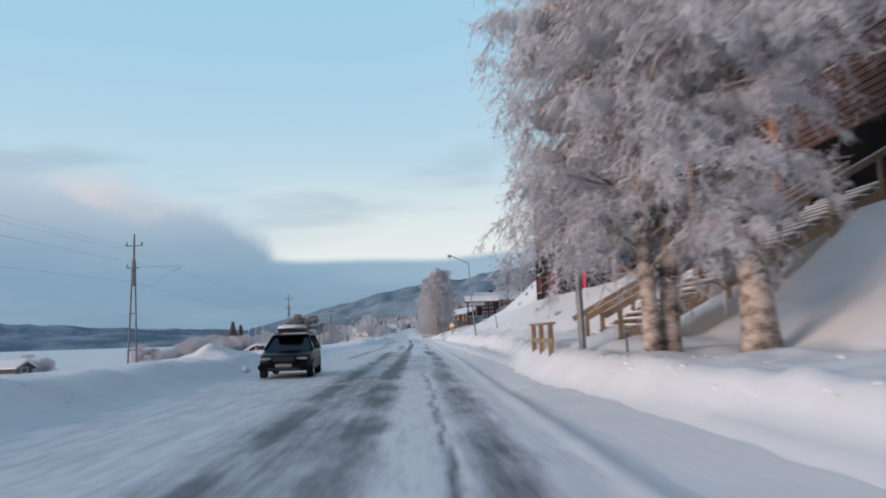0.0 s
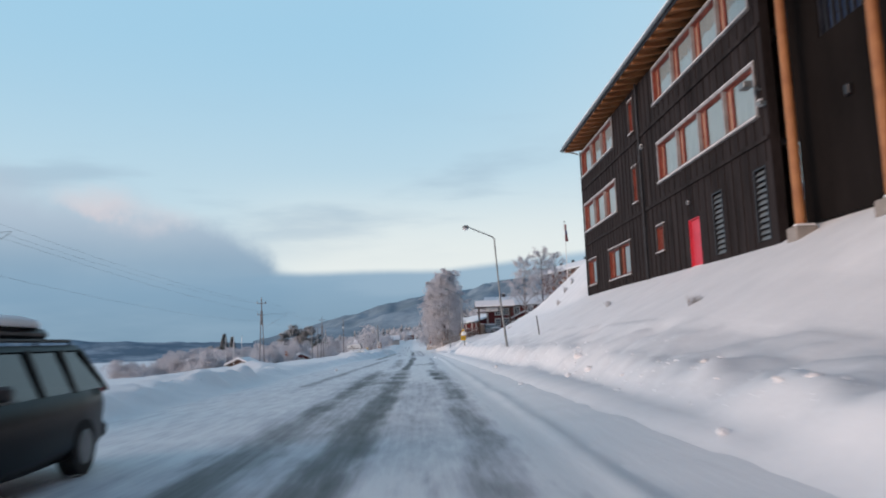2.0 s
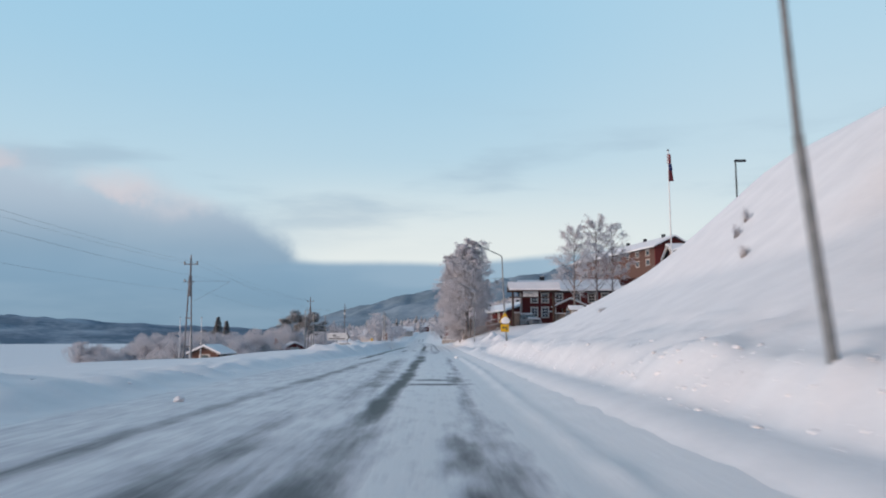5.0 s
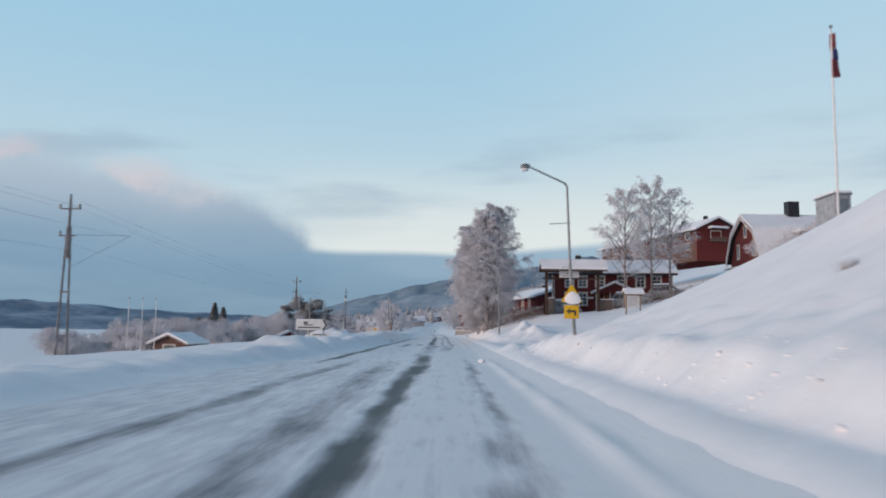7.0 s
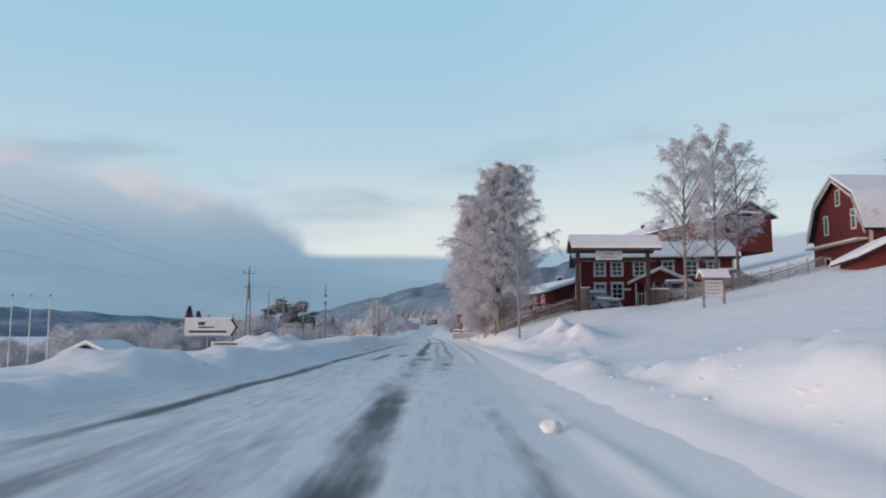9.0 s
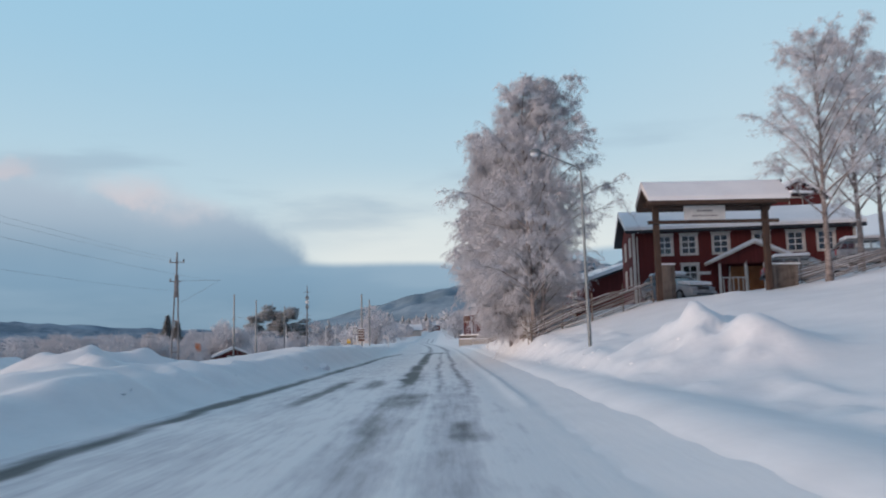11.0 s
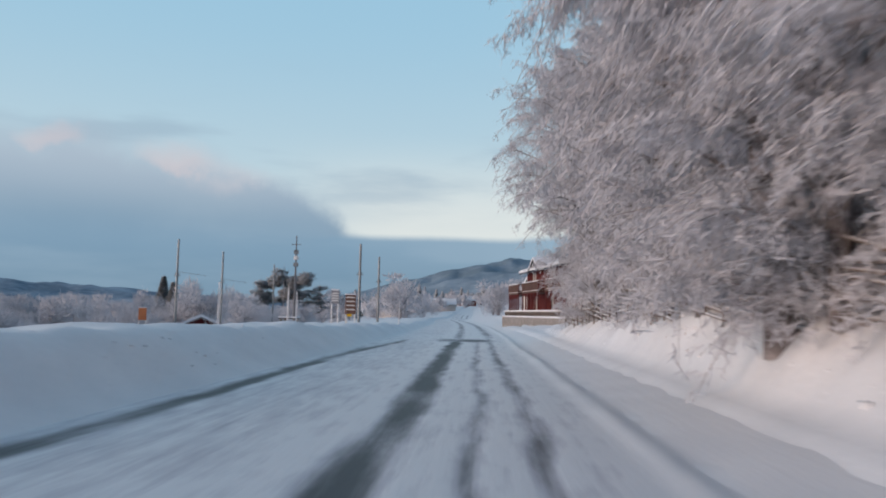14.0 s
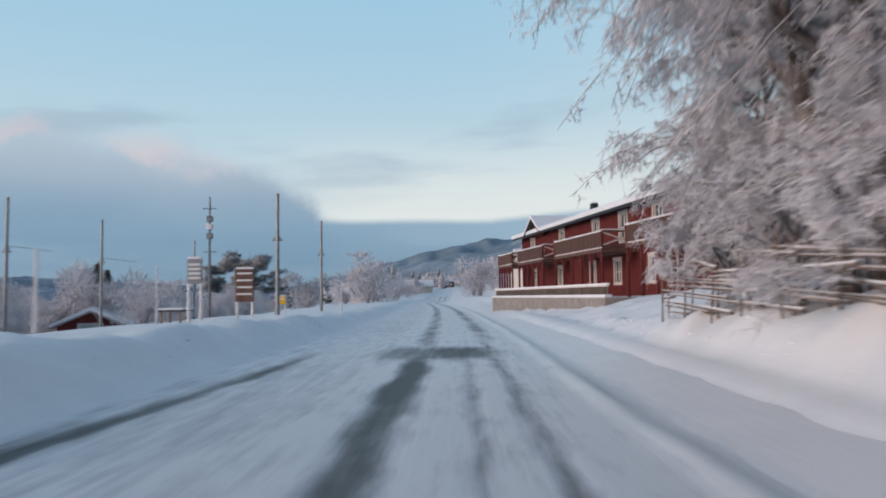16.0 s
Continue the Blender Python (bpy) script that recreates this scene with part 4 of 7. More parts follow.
def blades_np(A, B, r, rs):
    """Single rime crystals: slim pointed blades from A to B, each turned its own way."""
    S = np.cross(B - A, rs.randn(len(A), 3))
    S *= r / (np.linalg.norm(S, axis=1, keepdims=True) + 1e-9)
    V = np.stack([A - S, A + S, B], 1).reshape(-1, 3)
    return V, np.arange(3 * len(A)).reshape(-1, 3)


def join_np(*pairs):
    V, F, o = [], [], 0
    for v, f in pairs:
        V.append(v)
        F.append(f + o)
        o += len(v)
    return np.concatenate(V), np.concatenate(F)


def frosted_birch(height, spread_, seed, limbs=34, subs=9, twigs=9, lets=5, thick=0.012, low=0.16, trunk_r=0.2, lean=(0.0, 0.0), droop=1.0, fill=1.0):
    """Numpy parts of one weeping birch white with rime, its foot at the origin: trunk, branches, frost."""
    rs = np.random.RandomState(seed)
    # trunk
    k = 12
    h = np.linspace(-0.4, height, k)
    wob = np.cumsum(rs.randn(k, 2) * 0.02 * height / 10, 0)
    tp = np.stack([wob[:, 0] + lean[0] * np.clip(h, 0, None), wob[:, 1] + lean[1] * np.clip(h, 0, None), h], 1)
    tr = trunk_r * (1 - np.clip(h, 0, None) / height * 0.93) * (1 + 0.45 * np.exp(-np.clip(h, 0, None) / 0.35))
    trunk = tubes_np(tp[None], tr[None], 12)

    def on_trunk(f):
        return np.stack([np.interp(f * height, h, tp[:, j]) for j in range(3)], 1)
    # limbs: out and up, then over
    f = low + (1 - low) * (np.arange(limbs) + rs.rand(limbs)) / limbs
    f = np.clip(f, 0, 0.985)
    base = on_trunk(f)
    phi = np.arange(limbs) * 2.39996 + rs.rand(limbs) * 0.7
    prof = np.interp(f, [0, 0.18, 0.4, 0.65, 0.9, 1], [0.8, 0.95, 1.0, 0.8, 0.45, 0.2])
    ln = spread_ * prof * (0.7 + 0.5 * rs.rand(limbs))
    s = np.linspace(0, 1, 9)
    rise = (0.8 + 0.6 * rs.rand(limbs)) * np.interp(f, [0, 0.5, 1], [0.75, 1.1, 1.9])
    out = ln[:, None] * (s - 0.12 * s * s)
    up = ln[:, None] * rise[:, None] * (s - (0.62 * droop) * s ** 2.2)
    wig = np.cumsum(rs.randn(limbs, 9, 3) * 0.03, 1) * ln[:, None, None]
    P = base[:, None, :] + np.stack([out * np.cos(phi)[:, None], out * np.sin(phi)[:, None], up], -1) + wig * s[None, :, None]
    lr = np.clip(0.017 * ln, 0.010, 0.08)[:, None] * (1 - 0.85 * s)[None, :]
    limb = tubes_np(P, lr, 6)
    # side branches
    n2 = limbs * subs
    li = np.repeat(np.arange(limbs), subs)
    u = 0.12 + 0.88 * rs.rand(n2) ** 0.85
    iu = u * 8
    i0 = np.minimum(iu.astype(int), 7)
    fr = (iu - i0)[:, None]
    b2 = P[li, i0] * (1 - fr) + P[li, i0 + 1] * fr
    th = phi[li] + rs.randn(n2) * 1.0
    l2 = ln[li] * (0.20 + 0.28 * rs.rand(n2)) * (1.15 - 0.5 * u) * fill + 0.15
    s2 = np.linspace(0, 1, 6)
    P2 = b2[:, None, :] + np.stack([l2[:, None] * s2 * np.cos(th)[:, None], l2[:, None] * s2 * np.sin(th)[:, None],
                                    l2[:, None] * ((0.35 + 0.45 * rs.randn(n2))[:, None] * s2 - (0.35 + 0.7 * rs.rand(n2))[:, None] * droop * s2 ** 2)], -1)
    sub = tubes_np(P2, np.clip(0.006 * l2, 0.004, 0.016)[:, None] * (1 - 0.7 * s2)[None, :] + thick * 0.3, 3)
    # fine hanging twigs
    n3 = n2 * twigs
    si = np.repeat(np.arange(n2), twigs)
    u3 = rs.rand(n3)
    iu = u3 * 5
    i0 = np.minimum(iu.astype(int), 4)
    fr = (iu - i0)[:, None]
    b3 = P2[si, i0] * (1 - fr) + P2[si, i0 + 1] * fr + rs.randn(n3, 3) * 0.05
    l3 = (0.30 + 0.70 * rs.rand(n3)) * np.clip(spread_ * 0.17, 0.22, 0.62)
    th3 = th[si] + rs.randn(n3) * 1.1
    d3 = np.stack([np.cos(th3) * 0.45, np.sin(th3) * 0.45, np.full(n3, 0.15 - 0.75 * droop)], -1) + rs.randn(n3, 3) * 0.32
    d3 /= np.linalg.norm(d3, axis=1, keepdims=True)
    tip = b3 + d3 * l3[:, None]
    t1 = spikes_np(b3, tip, thick)
    # rime needles along the twigs
    n4 = n3 * lets
    ti = np.repeat(np.arange(n3), lets)
    b4 = b3[ti] + (tip[ti] - b3[ti]) * (0.15 + 0.8 * rs.rand(n4)[:, None])
    dr = rs.randn(n4, 3) + [0, 0, -0.45 * droop]
    dr /= np.linalg.norm(dr, axis=1, keepdims=True)
    l4 = 0.06 + 0.17 * rs.rand(n4)
    t3 = blades_np(b4, b4 + dr * l4[:, None], thick * 0.75, rs)
    return join_np(trunk, limb), sub, join_np(t1, t3)


def tree(label, at, parts_, turn=0.0, group="", trunk_mat=None, mats=None):
    ob = thing("birch_tree", label, "tree", at, turn, group)
    meshes = []
    for nm, geo, mat in zip(("trunk", "limb_work", "crown"), parts_, mats or (trunk_mat or BIRCH, TWIG, FROST)):
        me = cloud_mesh(nm, *geo, mat)
        if nm == "trunk":
            me.polygons.foreach_set("use_smooth", [True] * len(me.polygons))
        o = new(nm, me)
        o.parent = ob
        if nm != "trunk":
            tagged(o, kind="stuff")
        meshes.append(me)
    return ob


def add_trunks(parts_, *more):
    """Several stems that grow from one foot, with their crowns, as one tree."""
    return tuple(join_np(*[p[i] for p in (parts_, *more)]) for i in range(3))


def moved(parts_, dx, dy, dz=0.0):
    return tuple((v + np.array([dx, dy, dz]), f) for v, f in parts_)



def clump(stems, seed, height, spread_, limbs, subs, twigs, lets, thick, low, trunk_r, splay, apart, droop=1.0, fill=1.0, tilt=(0.0, 0.0)):
    """A birch of several stems from one foot."""
    out = []
    for i in range(stems):
        a = i * 6.28319 / max(stems, 1) + 0.5
        k = 0.0 if stems == 1 else 1.0
        out.append(moved(frosted_birch(height * (1 - 0.09 * i), spread_, seed + i, limbs, subs, twigs, lets, thick, low, trunk_r * (1 - 0.1 * i), (tilt[0] + k * splay * math.cos(a), tilt[1] + k * splay * math.sin(a)), droop, fill), k * apart * math.cos(a), k * apart * math.sin(a)))
    return add_trunks(*out) if stems > 1 else out[0]


def plant(label, x, y, geo, turn=0.0, group="", bark=None):
    return tree(label, (x, y, gz(x, y) - 0.1), geo, turn, group, bark or (OLDBARK if y > 140 else BIRCH))


plant("frost-covered old birch with a forked flaking trunk by the road", 4.5, 13.8, clump(2, 3, 9.9, 2.9, 46, 11, 24, 6, 0.010, 0.12, 0.18, 0.05, 0.16, 1.1, 1.15, (-0.02, -0.03)))
plant("frost-covered birch with a thick pale trunk by the stairs", 6.1, 13.2, clump(1, 8, 11.0, 3.6, 52, 12, 26, 6, 0.011, 0.40, 0.30, 0, 0, 0.9, 1.1))
plant("tall airy birch with frosted arching limbs at the fence corner", 4.85, 145.3, clump(2, 21, 11.9, 3.3, 44, 10, 24, 6, 0.011, 0.10, 0.12, 0.05, 0.2, 0.8, 1.15, (0.0, 0.0)), bark=FROSTBARK)
plant("dense birch thick with hoar frost hanging over the fence", 4.5, 149.2, clump(3, 31, 11.6, 2.5, 62, 10, 21, 6, 0.0115, 0.0, 0.18, 0.05, 0.5, 1.05, 1.35, (-0.08, 0.0)), bark=FROSTBARK)
plant("frosted birch with several dark stems behind the fence", 5.0, 154.8, clump(2, 41, 11.8, 2.9, 50, 10, 19, 6, 0.0115, 0.01, 0.22, 0.06, 0.4, 0.9, 1.3, (-0.04, 0.0)))
plant("frosted birch hanging over the pole fence", 5.3, 159.4, clump(2, 51, 11.5, 3.0, 36, 9, 16, 6, 0.0115, 0.24, 0.24, 0.04, 0.5, 0.8, 1.15))
plant("old frosted birch with heavy dark limbs by the fence", 5.9, 166.0, clump(2, 61, 10.5, 3.4, 34, 9, 15, 6, 0.0115, 0.10, 0.28, 0.08, 0.35, 0.85, 1.2))
plant("frosted birch spreading over the end of the fence", 5.4, 170.0, clump(3, 71, 10.8, 3.9, 42, 9, 18, 6, 0.0115, 0.26, 0.20, 0.08, 0.3, 0.95, 1.15, (-0.08, 0.03)))
plant("low frosted birch with drooping twigs at the end of the fence", 5.9, 173.6, clump(2, 77, 6.2, 2.5, 40, 9, 18, 6, 0.0115, 0.03, 0.12, 0.06, 0.3, 1.0, 1.2))
plant("bare frosted birch with a slim trunk in the inn yard", 18.0, 144.2, clump(1, 81, 10.9, 3.2, 36, 10, 15, 5, 0.011, 0.26, 0.15, 0, 0, 0.5), bark=FROSTBARK)
plant("bare frosted birch with an open crown in the inn yard", 21.6, 148.0, clump(1, 91, 11.8, 3.0, 36, 10, 15, 5, 0.011, 0.26, 0.16, 0, 0, 0.5), bark=FROSTBARK)
plant("slender frosted birch beside the inn porch", 24.2, 150.5, clump(1, 95, 11.2, 2.8, 30, 9, 12, 5, 0.011, 0.26, 0.15, 0, 0, 0.5), bark=FROSTBARK)
SHRUBS = [frosted_birch(2.3, 1.5, 400 + i, 22, 7, 14, 5, 0.0105, 0.02, 0.05, (0.03 * i, 0.0), 0.8) for i in range(3)]
for i, (x, y) in enumerate(((4.8, 152.5), (4.7, 159.5), (4.75, 162.6), (4.6, 168.0), (4.9, 171.0), (5.0, 174.0))):
    T = thing("frosted_shrub", "low twiggy birch shrub white with frost by the fence", "shrub", (x, y, gz(x, y) - 0.1), i * 47.0, "frosted shrubs by the fence")
    for nm, geo, mat in zip(("trunk", "limb_work", "crown"), SHRUBS[i % 3], (OLDBARK, TWIG, FROST)):
        o = new(nm, bpy.data.meshes.get(f"shrub_{nm}_{i % 3}") or cloud_mesh(f"shrub_{nm}_{i % 3}", *geo, mat))
        o.parent = T
        if nm != "trunk":
            tagged(o, kind="stuff")

# ---- street lamps ----
def street_lamp(x, y, bend_z, arm, base_z, lean=0.0, label="grey steel street lamp with an angled arm over the road"):
    ob = thing("street_lamp", label, "street lamp", (x, y, base_z), 0.0, "street lamps along the road")
    hgt = bend_z - base_z
    bm = bmesh.new()
    tube(bm, (0, 0, -0.3), (lean, 0, hgt * 0.45), 0.062, 0.056, 10)
    tube(bm, (lean, 0, hgt * 0.45), (lean * 1.6, 0, hgt), 0.045, 0.036, 10)
    part("pole", bm, GALV, ob)
    bm = bmesh.new()
    top = Vector((lean * 1.6, 0, hgt))
    tip = top + Vector((-arm, -0.05, 0.62))
    tube(bm, top, top + Vector((-0.10, 0, 0.12)), 0.036, 0.032, 8)
    tube(bm, top + Vector((-0.10, 0, 0.12)), tip, 0.032, 0.028, 8)
    part("arm", bm, GALV, ob)
    bm = bmesh.new()
    bmesh.ops.create_uvsphere(bm, u_segments=12, v_segments=8, radius=0.5)
    for v in bm.verts:
        v.co = Vector((v.co.x * 0.36, v.co.y * 0.22, v.co.z * (0.22 if v.co.z > 0 else 0.18))) + tip + Vector((-0.18, 0, 0.03))
    head = part("lamp_head", bm, GALV, ob)
    bm = bmesh.new()
    bmesh.ops.create_uvsphere(bm, u_segments=12, v_segments=8, radius=0.5)
    for v in bm.verts:
        v.co = Vector((v.co.x * 0.28, v.co.y * 0.18, v.co.z * 0.16)) + tip + Vector((-0.2, 0, -0.06))
    part("cover", bm, LAMPGLASS, head)
    return ob


TP = thing("timber_pole", "plain grey pole standing among the frosted birches", "pole", (3.85, 17.4, gz(3.85, 17.4) - 0.2))
part("pole", tube(bmesh.new(), (0, 0, 0), (-0.12, 0, 5.2), 0.085, 0.07, 10), GALV, TP)
part("cap", tube(bmesh.new(), (-0.12, 0, 5.2), (-0.12, 0, 5.26), 0.09, 0.06, 10), GALV, TP)
street_lamp(4.75, 58.1, 6.55, 1.25, gz(4.75, 58.1) - 0.1, -0.28, "grey steel street lamp leaning slightly over the snowbank")
lamp_b = street_lamp(4.85, 95.2, 6.1, 1.22, gz(4.85, 95.2) - 0.1, -0.16)
street_lamp(5.0, 133.4, 6.45, 1.25, gz(5.0, 133.4) - 0.1, -0.05)
bm = bmesh.new()
tube(bm, (-0.13, 0, 3.78), (-0.85, 0, 3.74), 0.014, n=6)
part("bracket", bm, GALV, lamp_b)
part("bracket", tube(bmesh.new(), (-0.1, 0, 2.3), (-0.42, 0, 2.29), 0.012, n=6), GALV, lamp_b)


def warning_sign(x, y, z):
    ob = thing("warning_sign", "snow-covered yellow warning triangle above a yellow arrow plate", "road sign", (x, y, z))
    bm = bmesh.new()
    r = 0.42
    out = [(r * math.sin(a), r * math.cos(a)) for a in (0, 2.0944, 4.18879)]
    pts = []
    for i, (px, pz) in enumerate(out):
        qx, qz = out[(i + 1) % 3]
        pts += [(px + (qx - px) * 0.07, pz + (qz - pz) * 0.07), (px + (qx - px) * 0.93, pz + (qz - pz) * 0.93)]
    prism(bm, pts, -0.02, 0.0)
    part("plate", bm, YELLOW, ob)
    bm = bmesh.new()
    bmesh.ops.create_uvsphere(bm, u_segments=16, v_segments=8, radius=0.26)
    for v in bm.verts:
        v.co = Vector((v.co.x * (1.0 - 0.35 * v.co.z / 0.26) + 0.03, -0.02 + v.co.y * 0.22, v.co.z * 0.82 - 0.06))
    part("snow", bm, SNOW_CAP, ob, "lump of snow stuck on the face")
    bm = box(bmesh.new(), -0.25, -0.02, -0.74, 0.23, 0.0, -0.30, 0.006)
    plate = part("sub_plate", bm, YELLOW, ob)
    bm = bmesh.new()
    prism(bm, [(-0.19, -0.50), (-0.06, -0.40), (-0.06, -0.465), (0.14, -0.465), (0.14, -0.64), (0.075, -0.64), (0.075, -0.535), (-0.06, -0.535), (-0.06, -0.60)], -0.024, -0.0205)
    part("arrow", bm, DARKTEXT, plate)
    bm = bmesh.new()
    for dz in (0.0, -0.5):
        box(bm, -0.12, 0.0, dz - 0.02, 0.12, 0.05, dz + 0.02)
    part("clamp", bm, GALV, ob)
    return ob


warning_sign(4.72, 95.10, 2.42)


def snow_stake(x, y, h, tilt=0.0, mat=None, r=0.03, label="thin grey snow stake standing in the bank"):
    ob = thing("snow_stake", label, "stake", (x, y, gz(x, y) - 0.15), 0, "snow stakes")
    bm = bmesh.new()
    tube(bm, (0, 0, 0), (tilt, 0, h), r, r * 0.8, 8)
    part("stick", bm, mat or POLEGREY, ob)
    return ob


snow_stake(6.35, 57.9, 1.15, -0.12, r=0.04)
snow_stake(4.55, 16.2, 0.75, -0.05)

# ---- wooden railing and stairs by the road ----
RL = thing("wooden_railing", "short weathered wooden railing with snow on its top board", "railing", (0, 0, 0))
for x, y in ((3.52, 22.4), (3.46, 20.75), (3.42, 19.1)):
    bm = box(bmesh.new(), x - 0.06, y - 0.06, gz(x, y) - 0.2, x + 0.06, y + 0.06, 1.43, 0.008)
    part("post", bm, RAILWOOD, RL)
for nm, z, w, h in (("top_board", 1.46, 0.16, 0.055), ("middle_rail", 1.02, 0.05, 0.12)):
    bm = bmesh.new()
    beam(bm, (3.53, 22.75, z), (3.39, 18.6, z), w, h)
    part(nm, bm, RAILWOOD, RL)


def outdoor_stairs():
    S = thing("outdoor_stairs", "wide snow-dusted wooden stairs with plank rails up the bank", "stairs", (0, 0, 0))
    n, x0, z0, run, rise, ya, yb = 23, 4.95, 1.0, 0.33, 0.175, 17.9, 21.1
    me = mesh_of(box(bmesh.new(), -0.02, ya, -0.05, 0.31, yb, 0.0), "step", RAILWOOD)
    ms = mesh_of(box(bmesh.new(), 0.0, ya + 0.02, 0.001, 0.29, yb - 0.02, 0.045), "step_snow", SNOW_CAP)
    for i in range(n):
        p = share("step", me, S, Matrix.Translation((x0 + i * run, 0, z0 + (i + 1) * rise)))
        share("snow", ms, p, Matrix())
    for y in (ya - 0.06, (ya + yb) / 2, yb + 0.06):
        bm = bmesh.new()
        beam(bm, (x0 - 0.2, y, z0 - 0.12), (x0 + n * run, y, z0 + n * rise - 0.12), 0.06, 0.28)
        part("stringer", bm, RAILWOOD, S)
    for y in (ya - 0.12, (ya + yb) / 2, yb + 0.12):
        bm = bmesh.new()
        beam(bm, (x0 - 0.5, y - 0.075, z0 + 0.58), (x0 + n * run, y - 0.075, z0 + n * rise + 0.86), 0.045, 0.15)
        rail = part("rail", bm, RAILWOOD, S)
        bm = bmesh.new()
        beam(bm, (x0 - 0.45, y - 0.075, z0 + 0.69), (x0 + n * run - 0.05, y - 0.075, z0 + n * rise + 0.945), 0.04, 0.025)
        part("snow", bm, SNOW_CAP, rail)
        for i in range(0, n + 1, 4):
            x = x0 + i * run - 0.1
            bm = box(bmesh.new(), x - 0.05, y - 0.05, z0 + i * rise - 0.5, x + 0.05, y + 0.05, z0 + i * rise + 0.86)
            part("post", bm, RAILWOOD, S)
    zt = z0 + n * rise
    bm = box(bmesh.new(), x0 + n * run, ya - 0.3, zt - 0.12, x0 + n * run + 4.0, yb + 0.3, zt, 0.01)
    land = part("landing", bm, RAILWOOD, S)
    bm = box(bmesh.new(), x0 + n * run + 0.02, ya - 0.28, zt + 0.001, x0 + n * run + 4.0, yb + 0.28, zt + 0.16, 0.05)
    part("snow", bm, SNOW_CAP, land)
    for x in (0.1, 1.9, 3.8):
        for y in (ya - 0.2, yb + 0.2):
            bm = box(bmesh.new(), x0 + n * run + x - 0.05, y - 0.05, zt - 1.6, x0 + n * run + x + 0.05, y + 0.05, zt + 1.0)
            part("post", bm, RAILWOOD, S)
    for y in (ya - 0.2, yb + 0.2):
        bm = bmesh.new()
        beam(bm, (x0 + n * run, y, zt + 0.98), (x0 + n * run + 4.0, y, zt + 0.98), 0.12, 0.05)
        part("rail", bm, RAILWOOD, S)
    return S


outdoor_stairs()


# ---- dry stalks through the snow on the slope ----
def grass_tuft(x, y, h, seed):
    r = np.random.RandomState(seed)
    n = 46
    A = np.stack([r.randn(n) * 0.05, r.randn(n) * 0.05, np.full(n, -0.1)], 1)
    B = A * [2.2, 2.2, 0] + np.stack([r.randn(n) * 0.08, r.randn(n) * 0.08, h * (0.45 + 0.6 * r.rand(n))], 1)
    ob = thing("grass_tuft", "tuft of dry frosted stalks through the snow", "grass", (x, y, gz(x, y)), seed * 50.0, "grass tufts on the slope")
    o = new("stalks", cloud_mesh("stalks", *spikes_np(A, B, 0.010), GREYWOOD))
    o.parent = ob
    o = new("frost", cloud_mesh("frost", *spikes_np(A + [0.01, 0.0, 0.06], B * 0.96 + [0.02, 0.01, 0.0], 0.008), FROST))
    o.parent = ob


for i, (x, y, h) in enumerate(((7.5, 39.5, 0.26), (8.6, 52.5, 0.22), (10.4, 74.0, 0.4), (11.6, 77.5, 0.5), (12.4, 78.5, 0.6), (8.0, 84.0, 0.22), (7.2, 100.0, 0.25))):
    grass_tuft(x, y, h, i)

# ---- red inn, gate and fences ----
def sash(parent, u0, u1, z0, z1, axis="y", cols=2, rows_=3, trim=0.13, frame_mat=None):
    """A white many-paned window in a wall whose face is at 0; it runs along x (axis 'y') or along y (axis 'x')."""
    def bx(bm, a, b, d0, d1, c, d):
        return box(bm, a, d0, c, b, d1, d) if axis == "y" else box(bm, d0, a, c, d1, b, d)
    fm = frame_mat or WHITE
    bm = bmesh.new()
    bx(bm, u0 - trim, u0, -0.05, 0.0, z0 - trim, z1 + trim)
    bx(bm, u1, u1 + trim, -0.05, 0.0, z0 - trim, z1 + trim)
    bx(bm, u0, u1, -0.05, 0.0, z1, z1 + trim)
    bx(bm, u0, u1, -0.05, 0.0, z0 - trim, z0)
    bx(bm, u0 - trim - 0.05, u1 + trim + 0.05, -0.08, 0.0, z1 + trim, z1 + trim + 0.07)
    win = part("window", bm, CREAM, parent)
    bm = bmesh.new()
    f = 0.055
    for k in range(cols + 1):
        c = u0 + (u1 - u0) * k / cols
        bx(bm, max(u0, c - f / 2 - (f / 2 if k == cols else 0)), min(u1, c + f / 2 + (f / 2 if k == 0 else 0)), 0.03, 0.09, z0, z1)
    for k in range(rows_ + 1):
        c = z0 + (z1 - z0) * k / rows_
        bx(bm, u0, u1, 0.035, 0.085, max(z0, c - 0.03), min(z1, c + 0.03))
    part("frame", bm, fm, win)
    bm = bmesh.new()
    bx(bm, u0, u1, 0.055, 0.062, z0, z1)
    g = part("pane", bm, DIMGLASS, win)
    g.visible_shadow = False
    # dark sheet behind the panes in place of a shaded room
    bm = bmesh.new()
    bx(bm, u0 - 0.02, u1 + 0.02, 0.32, 0.33, z0 - 0.02, z1 + 0.02)
    part("room_dark_sheet", bm, UNLIT, win)
    return win


